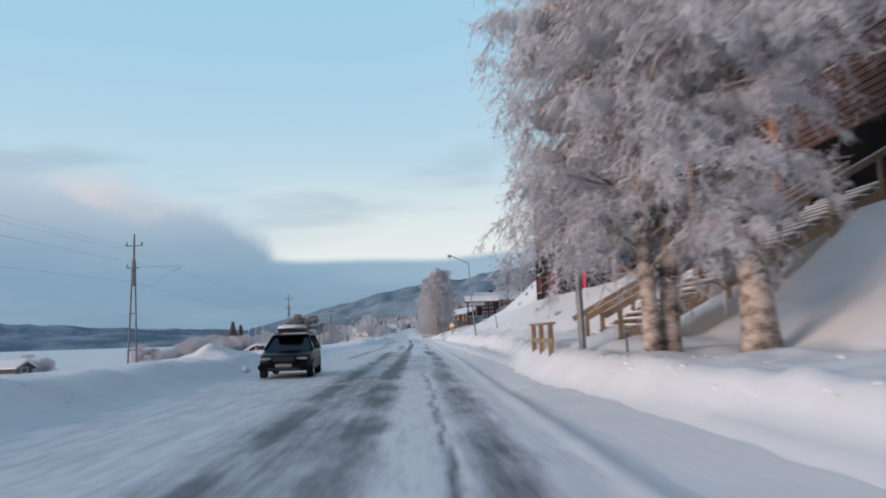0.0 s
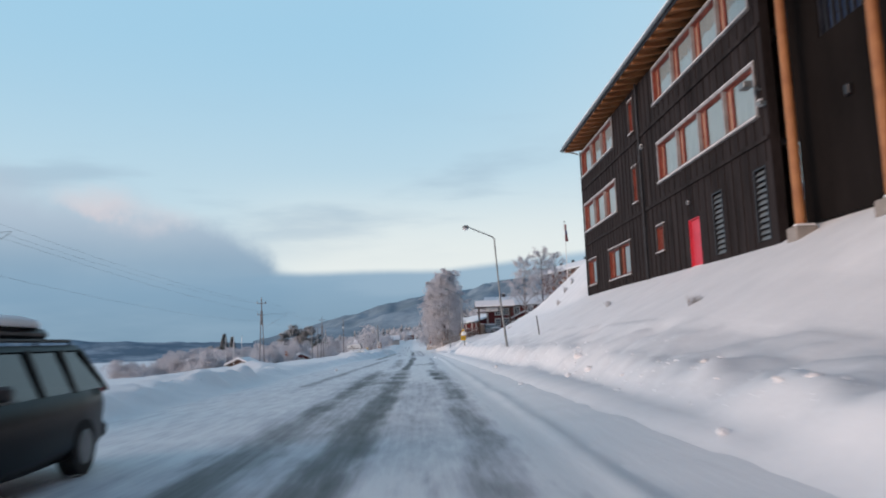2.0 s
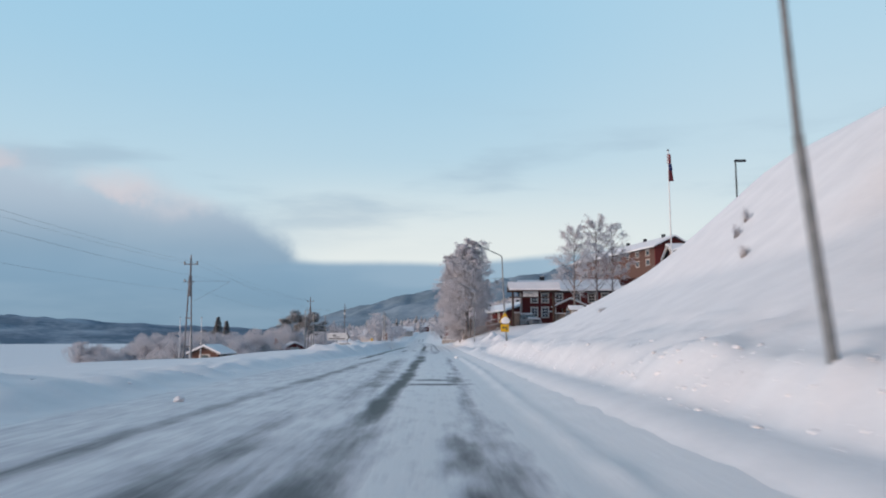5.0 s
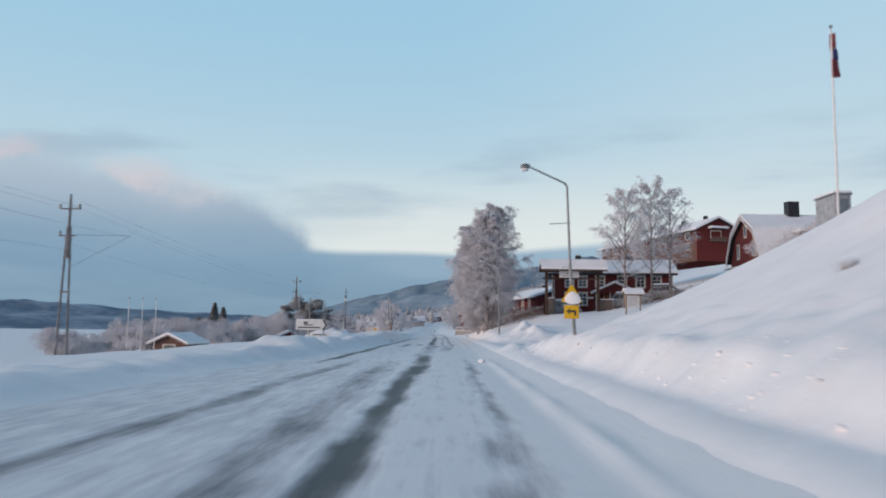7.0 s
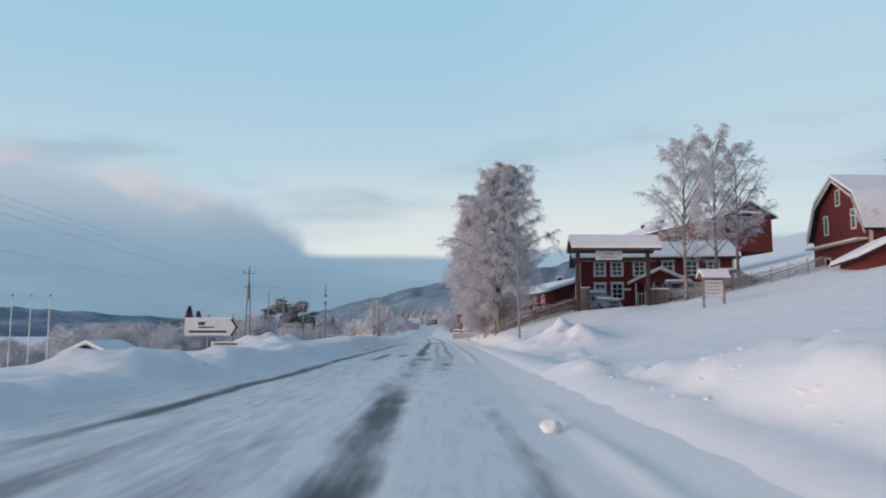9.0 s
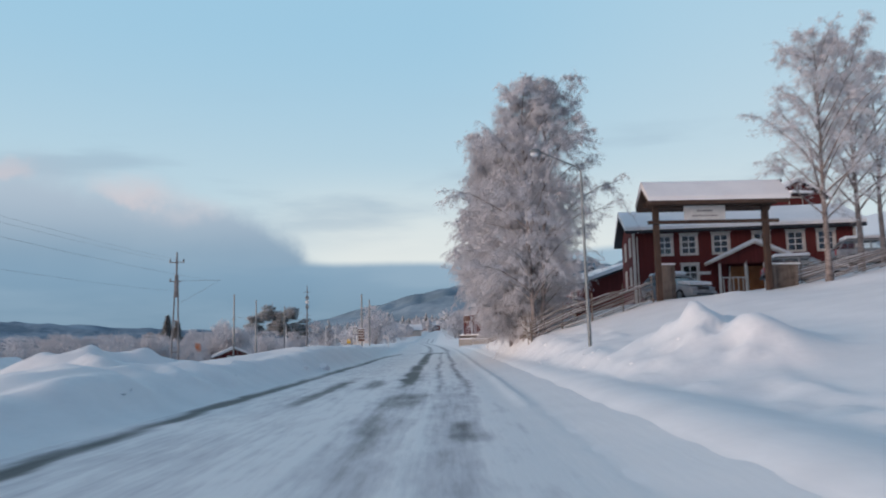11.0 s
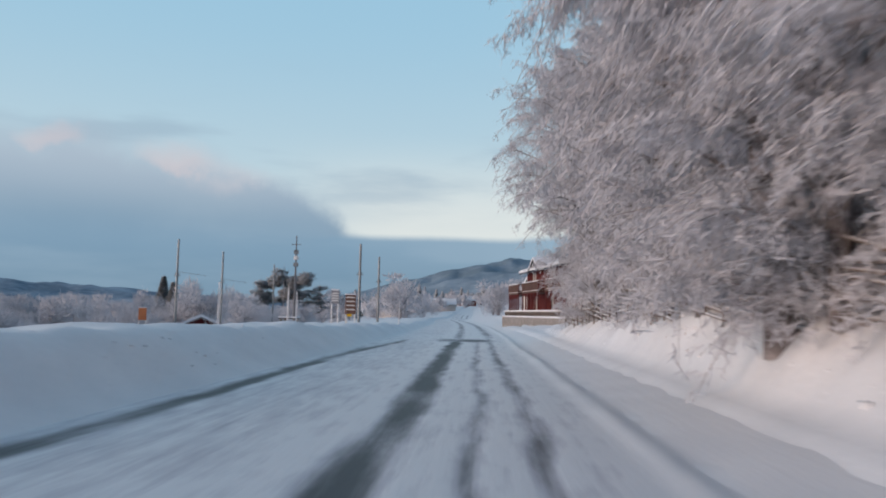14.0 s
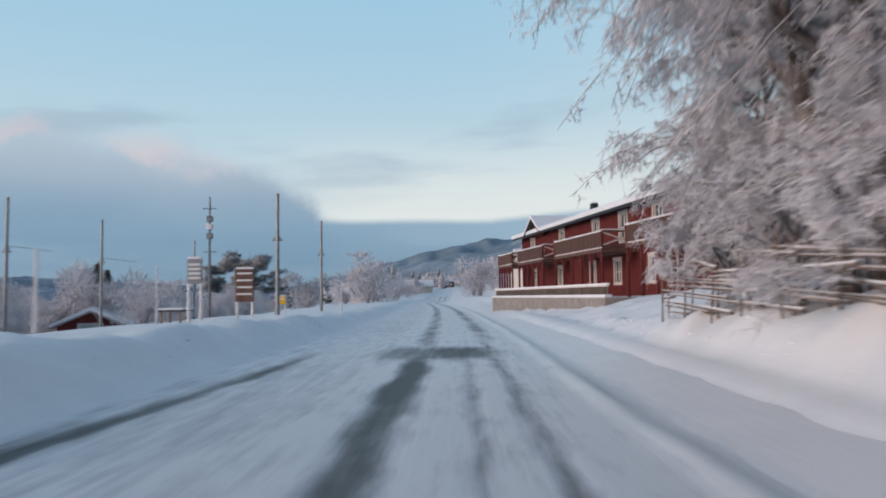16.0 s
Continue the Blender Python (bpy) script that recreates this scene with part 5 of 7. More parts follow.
def gable_roof(parent, x0, x1, y0, y1, ze, zr, over=0.5, thick=0.16, snow=0.32, along="x", mat=None):
    """A pitched roof, ridge along x or y, with a thick blanket of snow."""
    if along == "x":
        m, a, b, e0, e1 = (y0 + y1) / 2, y0 - over, y1 + over, x0 - over, x1 + over
        ax = "x"
    else:
        m, a, b, e0, e1 = (x0 + x1) / 2, x0 - over, x1 + over, y0 - over, y1 + over
        ax = "y"
    k = (zr - ze) / (m - (a + over))
    za = ze - over * k
    bm = prism(bmesh.new(), [(a, za), (m, zr), (b, za), (b, za + thick), (m, zr + thick), (a, za + thick)], e0, e1, ax)
    roof = part("roof", bm, mat or BLACK, parent)
    s = 0.006 + thick
    bm = prism(bmesh.new(), [(a - 0.03, za + s), (m, zr + s), (b + 0.03, za + s), (b + 0.05, za + s + snow * 0.55), (b - 0.1, za + s + snow * 0.95), (m + 0.25, zr + s + snow * 0.9 - 0.2 * k), (m, zr + s + snow * 0.92),
                             (m - 0.25, zr + s + snow * 0.9 - 0.2 * k), (a + 0.1, za + s + snow * 0.95), (a - 0.05, za + s + snow * 0.55)], e0 - 0.02, e1 + 0.02, ax)
    part("snow", bm, SNOW_CAP, roof)
    return roof


def gable_wall(bm, lo, hi, mid, z0, ze, zr, t0, t1, axis):
    return prism(bm, [(lo, z0), (hi, z0), (hi, ze), (mid, zr), (lo, ze)], t0, t1, axis)


def boards(parent, me, u0, u1, step, z0, z1, axis, skip=()):
    """Cover boards on a wall face, as parts that share one mesh."""
    u = u0 + step / 2
    while u < u1:
        cuts = sorted((h[2] - 0.24, h[3] + 0.26) for h in skip if h[0] - 0.22 < u < h[1] + 0.22)
        lo = z0
        for c0, c1 in [*cuts, (z1, z1)]:
            if c0 - lo > 0.2:
                m = Matrix.Translation((u, 0, lo) if axis == "y" else (0, u, lo)) @ Matrix.Diagonal((1, 1, c0 - lo, 1))
                share("board", me, parent, m)
            lo = max(lo, c1)
        u += step


BOARD_Y = mesh_of(box(bmesh.new(), -0.06, -0.028, 0, 0.06, 0.0, 1.0), "board", FALU)
BOARD_X = mesh_of(box(bmesh.new(), -0.028, -0.06, 0, 0.0, 0.06, 1.0), "board", FALU)


def inn():
    H = thing("inn", "two-storey red timber inn with white windows and a snowy roof", "house", (12.98, 159.4, 0), -8.0)
    H.scale = (0.965, 1, 1)
    Lx, D, z0, ze, zr = 14.2, 8.0, 2.6, 8.05, 9.5
    top = [(1.62, 2.52), (3.18, 4.12), (5.25, 6.20), (7.85, 8.78), (10.0, 10.95), (11.9, 12.85)]
    holes = [(a, b, 6.45, 7.6) for a, b in top] + [(1.62, 2.52, 4.45, 5.62), (3.18, 4.12, 4.35, 5.65), (10.4, 11.3, 4.5, 5.6)]
    part("wall", pierced(bmesh.new(), 0, Lx, z0, ze, 0.28, holes, "y"), FALU, H)
    bm = gable_wall(bmesh.new(), 0.28, D, D / 2, z0, ze, zr, 0.0, 0.25, "x")
    part("wall", bm, FALU, H)
    bm = gable_wall(bmesh.new(), 0.28, D, D / 2, z0, ze, zr, Lx - 0.25, Lx, "x")
    part("wall", bm, FALU, H)
    part("wall", box(bmesh.new(), 0.25, D - 0.25, z0, Lx - 0.25, D, ze), FALU, H)
    for a, b, c, d in holes:
        sash(H, a, b, c, d)
    boards(H, BOARD_Y, 0.2, Lx - 0.2, 0.30, z0, ze - 0.1, "y", holes)
    bm = bmesh.new()
    box(bm, -0.05, -0.06, z0, 0.12, 0.1, ze)
    part("corner_board", bm, CREAM, H)
    part("corner_board", box(bmesh.new(), Lx - 0.12, -0.06, z0, Lx + 0.05, 0.1, ze), CREAM, H)
    for a in (1.4, 4.6):
        for zz in (4.5, 6.5):
            part("side_window", box(bmesh.new(), -0.05, a, zz, 0.0, a + 1.1, zz + 1.3), CREAM, H)
    gable_roof(H, 0, Lx, 0, D, ze, zr, 0.55, 0.16, 0.34)
    bm = bmesh.new()
    tube(bm, (-0.5, -0.62, ze - 0.18), (Lx + 0.5, -0.62, ze - 0.22), 0.07, n=8)
    part("gutter", bm, BLACK, H)
    bm = bmesh.new()
    tube(bm, (0.25, -0.1, z0), (0.25, -0.1, ze - 0.4), 0.045, n=8)
    part("downpipe", bm, CREAM, H)
    for cx in (9.2, 2.9):
        bm = box(bmesh.new(), cx, D / 2 - 0.35, zr - 0.2, cx + 0.7, D / 2 + 0.35, zr + 0.95, 0.02)
        ch = part("chimney", bm, BLACK, H)
        part("snow", box(bmesh.new(), cx + 0.03, D / 2 - 0.3, zr + 0.951, cx + 0.67, D / 2 + 0.3, zr + 1.08, 0.05), SNOW_CAP, ch)
    # porch
    P = part("porch", gable_wall(bmesh.new(), 4.95, 9.7, 7.35, 5.55, 5.72, 6.75, -1.9, -1.8, "y"), FALU, H)
    gable_roof(P, 4.95, 9.7, -1.9, 0.0, 5.72, 6.75, 0.35, 0.1, 0.2, "y", CREAM)
    for x in (5.15, 6.75, 7.9, 9.5):
        bm = box(bmesh.new(), x - 0.07, -1.9, 3.4, x + 0.07, -1.76, 5.7)
        part("post", bm, CREAM, P)
    bm = box(bmesh.new(), 6.2, -0.12, 3.7, 8.4, -0.05, 5.5)
    dr = part("door", bm, PINEWOOD, P, "brown double door")
    bm = bmesh.new()
    for x in (6.15, 7.27, 8.4):
        box(bm, x - 0.05, -0.16, 3.7, x + 0.05, -0.121, 5.55)
    part("door_frame", bm, CREAM, dr)
    for a, b in ((5.2, 6.7), (7.95, 9.45)):
        bm = bmesh.new()
        box(bm, a, -1.86, 4.65, b, -1.80, 4.72)
        for i in range(5):
            x = a + 0.15 + i * (b - a - 0.3) / 4
            box(bm, x - 0.03, -1.85, 3.7, x + 0.03, -1.81, 4.65)
        part("railing", bm, CREAM, P)
    part("porch_floor", box(bmesh.new(), 4.95, -1.9, 3.3, 9.7, -0.06, 3.7), GREYWOOD, P)
    part("name_board", box(bmesh.new(), 4.15, -0.07, 5.05, 4.95, -0.03, 5.25), SIGNWHITE, H)
    return H


inn()


def portal():
    G = thing("gate_portal", "timber gateway with a snow-covered roof and a pale name board", "gate", (0, 144.6, 0))
    for x in (10.37, 15.42):
        part("post", box(bmesh.new(), x - 0.13, -0.13, 2.4, x + 0.13, 0.13, 7.25, 0.02), DARKWOOD, G)
    part("cross_beam", beam(bmesh.new(), (9.95, -0.2, 6.38), (15.95, -0.2, 6.38), 0.14, 0.15), DARKWOOD, G)
    for y in (-0.32, 0.32):
        part("wall_plate", beam(bmesh.new(), (9.9, y, 7.25), (15.85, y, 7.25), 0.16, 0.24), DARKWOOD, G)
    R = gable_roof(G, 10.15, 15.75, -0.75, 0.75, 7.33, 7.85, 0.38, 0.16, 0.34, "x", DARKWOOD)
    B = part("name_board", box(bmesh.new(), 11.6, -0.30, 6.47, 13.5, -0.24, 7.12, 0.01), SIGNWHITE, G)
    bm = bmesh.new()
    box(bm, 12.2, -0.306, 6.84, 12.9, -0.3005, 6.91)
    box(bm, 11.95, -0.306, 6.62, 13.15, -0.3005, 6.67)
    part("lettering", bm, GREYTEXT, B)
    return G


portal()
# board screens leaning at the gate posts
for x, y, w, h, trn in ((10.9, 145.3, 0.9, 1.7, 0), (16.3, 144.9, 1.6, 1.15, 8)):
    S = thing("board_screen", "weathered board screen beside the gate post", "screen", (x, y, gz(x, y) - 0.1), trn)
    for i in range(int(w / 0.18)):
        part("board", box(bmesh.new(), -w / 2 + i * 0.18, -0.03, 0, -w / 2 + i * 0.18 + 0.165, 0.03, h), GREYWOOD, S)
    part("snow", box(bmesh.new(), -w / 2, -0.06, h + 0.001, w / 2, 0.06, h + 0.09, 0.03), SNOW_CAP, S)


def pole_fence(pts, label, height=1.15, rails=9, seed=1, stop_=None):
    """A round-pole fence: pairs of stakes with slanting split poles laid between them."""
    rs = random.Random(seed)
    F = thing("pole_fence", label, "fence")
    stake = mesh_of(tube(bmesh.new(), (0, 0, 0), (0, 0, 1), 0.022, 0.015, 6), "stake", GREYWOOD)
    pole = mesh_of(tube(bmesh.new(), (0, 0, 0), (0, 0, 1), 0.030, 0.021, 6), "pole", GREYWOOD)
    flake = mesh_of(box(bmesh.new(), -0.010, -0.017, 0, 0.010, 0.017, 1, 0.006), "pole_snow", SNOW_CAP)
    seg = [(Vector(a), Vector(b)) for a, b in zip(pts[:-1], pts[1:])]
    for a, b in seg:
        L = (b - a).length
        n = max(1, round(L / 1.45))
        d = (b - a) / n
        nrm = Vector((-d.y, d.x)).normalized()
        for i in range(n + 1):
            p = a + d * i
            for s in (-0.07, 0.07):
                q = p + nrm * s
                share("stake", stake, F, pose(q.x, q.y, gz(q.x, q.y) - 0.25, rs.uniform(-4, 4), rs.uniform(-4, 4), 0) @ Matrix.Diagonal((1, 1, height + 0.42 + rs.uniform(-0.1, 0.12), 1)))
        # long split poles laid at a low slant, in courses
        rise_, gap, run_ = 0.13, 0.105, 3.2
        lo = -int(rise_ * n / gap) - 1
        for j in range(lo, int(height / gap) + 1):
            s_in = max(0.0, (0.04 - j * gap) / rise_)
            s_out = min(float(n), (height - j * gap) / rise_)
            t0 = s_in - rs.uniform(0, run_ * 0.7)
            while t0 < s_out:
                s0, s1 = max(s_in, t0), min(s_out, t0 + run_)
                t0 += run_ - 0.15
                if s1 - s0 < 0.4:
                    continue
                p, q = a + d * s0, a + d * s1
                off = nrm * rs.uniform(-0.05, 0.05)
                A = Vector((p.x + off.x, p.y + off.y, gz(p.x, p.y) + j * gap + rise_ * s0 + rs.uniform(-0.05, 0.05)))
                Bp = Vector((q.x + off.x, q.y + off.y, gz(q.x, q.y) + j * gap + rise_ * s1 + rs.uniform(-0.04, 0.04)))
                rot_ = (Bp - A).to_track_quat("Z", "X").to_matrix().to_4x4()
                k = rs.uniform(0.8, 1.25)
                share("pole", pole, F, Matrix.Translation(A) @ rot_ @ Matrix.Diagonal((k, k, (Bp - A).length, 1)))
                if rs.random() < 0.38:
                    share("snow", flake, F, Matrix.Translation(A + Vector((0, 0, 0.030 * k))) @ rot_ @ Matrix.Diagonal((1, 1, (Bp - A).length * rs.uniform(0.6, 0.97), 1)))
    return F


pole_fence([(4.40, 144.1), (7.2, 144.35), (10.1, 144.7)], "weathered round-pole fence climbing from the road to the gate", 1.05, 8, 3)
pole_fence([(4.35, 144.2), (4.5, 160.0), (4.35, 176.2)], "snow-laden round-pole fence along the road under birches", 0.95, 9, 4)
pole_fence([(15.6, 145.0), (22.0, 146.0), (29.0, 146.0)], "weathered round-pole fence beside the inn yard", 0.95, 7, 5)

# ---- balcony building beyond the fence ----
def cross_rail(parent, p, q, z0, z1):
    """A white-edged balcony rail from p to q with crossed boards in its bays."""
    p, q = Vector(p), Vector(q)
    L = (q - p).length
    n = max(1, round(L / 1.5))
    R = part("railing", beam(bmesh.new(), (*p, z1), (*q, z1), 0.10, 0.09), BROWNBOARD, parent)
    part("snow", beam(bmesh.new(), (*p, z1 + 0.085), (*q, z1 + 0.085), 0.10, 0.05), SNOW_CAP, R)
    bm = bmesh.new()
    beam(bm, (*p, z0), (*q, z0), 0.10, 0.12)
    part("lower_rail", bm, BROWNBOARD, R)
    for i in range(n + 1):
        c = p + (q - p) * i / n
        part("baluster", box(bmesh.new(), c.x - 0.05, c.y - 0.05, z0, c.x + 0.05, c.y + 0.05, z1), FALU, R)
    for i in range(n):
        a, b = p + (q - p) * (i / n), p + (q - p) * ((i + 1) / n)
        for u, v in ((z0 + 0.06, z1 - 0.04), (z1 - 0.04, z0 + 0.06)):
            part("cross_board", beam(bmesh.new(), (a.x, a.y, u), (b.x, b.y, v), 0.03, 0.075), CREAM, R)
    return R


def balcony_house():
    H = thing("balcony_house", "long red timber lodge with balconies and crossed white railings", "house", (13.2, 176.0, 0), 9.65)
    L, D, z0, ze, zr = 47.5, 9.5, 0.6, 5.95, 7.5
    ups = [(a, a + 1.0, 4.15, 5.6) for a in (3.5, 7.0, 12.5, 17.5, 20.6, 25.0, 29.3, 36.0, 43.5)]
    downs = [(a, a + 0.9, 1.9, 3.1) for a in (4.0, 8.2, 14.0, 19.2, 21.3, 26.0, 30.0, 36.5, 43.0)]
    part("wall", pierced(bmesh.new(), 0, L, z0, ze, 0.28, ups + downs, "x"), FALU, H)
    for a in (0.0, L - 0.25):
        part("wall", gable_wall(bmesh.new(), 0.28, D, D / 2, z0, ze, zr, a, a + 0.25, "y"), FALU, H)
    part("wall", box(bmesh.new(), D - 0.25, 0.25, z0, D, L - 0.25, ze), FALU, H)
    for h in ups + downs:
        sash(H, *h, axis="x", rows_=2)
    boards(H, BOARD_X, 0.2, L - 0.2, 0.34, z0, ze - 0.1, "x", ups + downs)
    gable_roof(H, 0, D, 0, L, ze, zr, 0.7, 0.16, 0.34, "y")
    # cross gable
    G = part("cross_gable", gable_wall(bmesh.new(), 40.0, 43.4, 41.7, ze - 0.3, ze + 0.05, ze + 0.95, -0.35, -0.15, "x"), FALU, H)
    gable_roof(G, -0.4, 3.4, 40.0, 43.4, ze + 0.05, ze + 0.95, 0.4, 0.12, 0.22, "x")
    for y in (12.0, 33.0, 43.0):
        c = part("chimney", box(bmesh.new(), D / 2 - 0.25, y, zr - 0.3, D / 2 + 0.25, y + 0.5, zr + 0.85, 0.02), BLACK, H)
        part("snow", box(bmesh.new(), D / 2 - 0.22, y + 0.03, zr + 0.851, D / 2 + 0.22, y + 0.47, zr + 0.95, 0.04), SNOW_CAP, c)
    for a, b in ((1.5, 9.5), (12.0, 20.0), (23.2, 31.4), (34.0, 40.5), (42.4, 47.0)):
        B = part("balcony", box(bmesh.new(), -2.15, a, 3.42, -0.03, b, 3.6), BROWNBOARD, H)
        part("snow", box(bmesh.new(), -2.1, a + 0.05, 3.601, -0.06, b - 0.05, 3.72, 0.03), SNOW_CAP, B)
        bm = bmesh.new()
        for z in (3.75, 4.34):
            box(bm, -2.08, a + 0.03, z, -2.04, b - 0.03, z + 0.07)
        for i in range(int((b - a) / 0.24)):
            box(bm, -2.12, a + 0.06 + i * 0.24, 3.66, -2.085, a + 0.22 + i * 0.24, 4.44)
        R = part("front_rail", bm, BROWNBOARD, B)
        part("snow", box(bmesh.new(), -2.14, a, 4.445, -2.02, b, 4.52, 0.02), SNOW_CAP, R)
        cross_rail(B, (-2.1, a), (-0.05, a), 3.68, 4.46)
        cross_rail(B, (-0.05, b), (-2.1, b), 3.68, 4.46)
        n = 6
        for i in range(n):
            y = a + 0.1 + i * (b - a - 0.2) / (n - 1)
            part("post", box(bmesh.new(), -2.12, y - 0.06, 0.6, -2.0, y + 0.06, 3.42), FALU, B)
            for s in (-1, 1):
                part("brace", beam(bmesh.new(), (-2.06, y, 2.75), (-2.06, min(max(y + s * 0.5, a), b), 3.4), 0.06, 0.08), FALU, B)
    return H


balcony_house()
LW = thing("low_wall", "low concrete terrace wall with a snow-covered picket rail", "wall", (6.0, 191.6, 0), 9.65)
part("wall", box(bmesh.new(), 0, 0, -0.2, 0.35, 22.0, 1.12, 0.02), CONCRETE, LW)
part("wall", box(bmesh.new(), 0.351, 0.0, -0.2, 5.5, 0.35, 1.12, 0.02), CONCRETE, LW)
part("snow", box(bmesh.new(), -0.03, 0.0, 1.121, 0.37, 22.0, 1.26, 0.05), SNOW_CAP, LW)
part("fill", box(bmesh.new(), 0.36, 0.36, -0.2, 6.5, 21.9, 1.0), SNOW, LW)
R = part("picket_rail", beam(bmesh.new(), (0.2, 0.1, 1.62), (0.2, 21.8, 1.62), 0.06, 0.06), CREAM, LW)
part("snow", beam(bmesh.new(), (0.2, 0.1, 1.69), (0.2, 21.8, 1.69), 0.14, 0.09), SNOW_CAP, R)
me = mesh_of(box(bmesh.new(), -0.02, -0.03, 0, 0.02, 0.03, 0.42), "picket", GREYWOOD)
for i in range(110):
    share("picket", me, R, Matrix.Translation((0.2, 0.2 + i * 0.196, 1.2)))


# ---- houses on the hill ----
def gambrel_house():
    H = thing("gambrel_house", "red house with a snow-covered mansard roof, white windows and black chimney", "house", (31.8, 145.0, 0))
    L, D, z0, ze = 12.5, 8.4, 4.5, 8.75
    prof = [(-0.15, ze), (1.35, 11.6), (D / 2, 13.35), (D - 1.35, 11.6), (D + 0.15, ze)]
    part("wall", prism(bmesh.new(), [(0, z0), (D, z0), (D, ze), (D - 1.45, 11.5), (D / 2, 13.2), (1.45, 11.5), (0, ze)], 0, 0.25, "x"), FALU, H)
    part("wall", box(bmesh.new(), 0.25, 0, z0, L, 0.25, ze), FALU, H)
    part("wall", box(bmesh.new(), 0.25, D - 0.25, z0, L, D, ze), FALU, H)
    part("wall", prism(bmesh.new(), [(0, z0), (D, z0), (D, ze), (D - 1.45, 11.5), (D / 2, 13.2), (1.45, 11.5), (0, ze)], L, L + 0.25, "x"), FALU, H)

    def shell(lo, hi):
        up = [(u, z + hi) for u, z in prof]
        dn = [(u, z + lo) for u, z in prof]
        return [*dn, *up[::-1]]
    roof = part("roof", prism(bmesh.new(), shell(0.0, 0.15), -0.5, L + 0.6, "x"), BLACK, H)
    part("snow", prism(bmesh.new(), [(u * 1.0 + (-0.1 if u < 4 else 0.1), z) for u, z in shell(0.156, 0.42)], -0.52, L + 0.6, "x"), SNOW_CAP, roof)
    part("verge_board", prism(bmesh.new(), shell(-0.22, -0.005), -0.52, -0.44, "x"), CREAM, roof)
    c = part("chimney", box(bmesh.new(), 4.3, D / 2 - 0.5, 12.9, 5.5, D / 2 + 0.5, 15.0, 0.03), BLACK, H)
    part("flue_cap", box(bmesh.new(), 4.25, D / 2 - 0.55, 15.0, 5.55, D / 2 + 0.55, 15.06), BLACK, c)
    # gable windows, side windows, dormer
    for y, z, w, h in ((1.7, 9.1, 0.7, 1.6), (D - 2.6, 9.1, 0.7, 1.6), (D / 2 - 0.35, 11.2, 0.7, 1.3), (1.8, 6.0, 0.9, 1.3), (D - 2.7, 6.0, 0.9, 1.3)):
        bm = box(bmesh.new(), -0.06, y, z, -0.01, y + w, z + h)
        wv = part("window", bm, CREAM, H)
        part("pane", box(bmesh.new(), -0.07, y + 0.12, z + 0.12, -0.062, y + w - 0.12, z + h - 0.12), GLASS, wv)
    part("corner_board", box(bmesh.new(), -0.04, -0.05, z0, 0.2, 0.0, ze), CREAM, H)
    part("porch_band", box(bmesh.new(), -0.9, 0.2, 8.1, -0.02, D - 0.2, 8.25), CREAM, H)
    d = part("dormer", box(bmesh.new(), 4.0, 0.2, 10.0, 9.0, 3.0, 11.25), FALU, H)
    part("roof", box(bmesh.new(), 3.6, -0.35, 11.251, 9.4, 3.2, 11.38), BLACK, d)
    part("snow", box(bmesh.new(), 3.58, -0.37, 11.381, 9.42, 3.2, 11.68, 0.08), SNOW_CAP, d)
    for x in (4.4, 5.8, 7.2):
        w = part("window", box(bmesh.new(), x, 0.13, 10.12, x + 1.1, 0.19, 11.15), CREAM, d)
        part("pane", box(bmesh.new(), x + 0.14, 0.12, 10.25, x + 0.96, 0.128, 11.02), GLASS, w)
    return H


gambrel_house()
SH = thing("outbuilding", "small red shed with snow on its pitched roof", "shed", (27.2, 137.5, 0), -14)
part("wall", gable_wall(bmesh.new(), 0, 4.8, 2.4, 3.5, 6.15, 7.35, 0, 0.2, "y"), FALU, SH)
part("wall", box(bmesh.new(), 0, 0.2, 3.5, 0.2, 6.0, 6.15), FALU, SH)
part("wall", box(bmesh.new(), 4.6, 0.2, 3.5, 4.8, 6.0, 6.15), FALU, SH)
part("wall", gable_wall(bmesh.new(), 0, 4.8, 2.4, 3.5, 6.15, 7.35, 6.0, 6.2, "y"), FALU, SH)
gable_roof(SH, 0, 4.8, 0, 6.2, 6.15, 7.35, 0.5, 0.12, 0.35, "y")


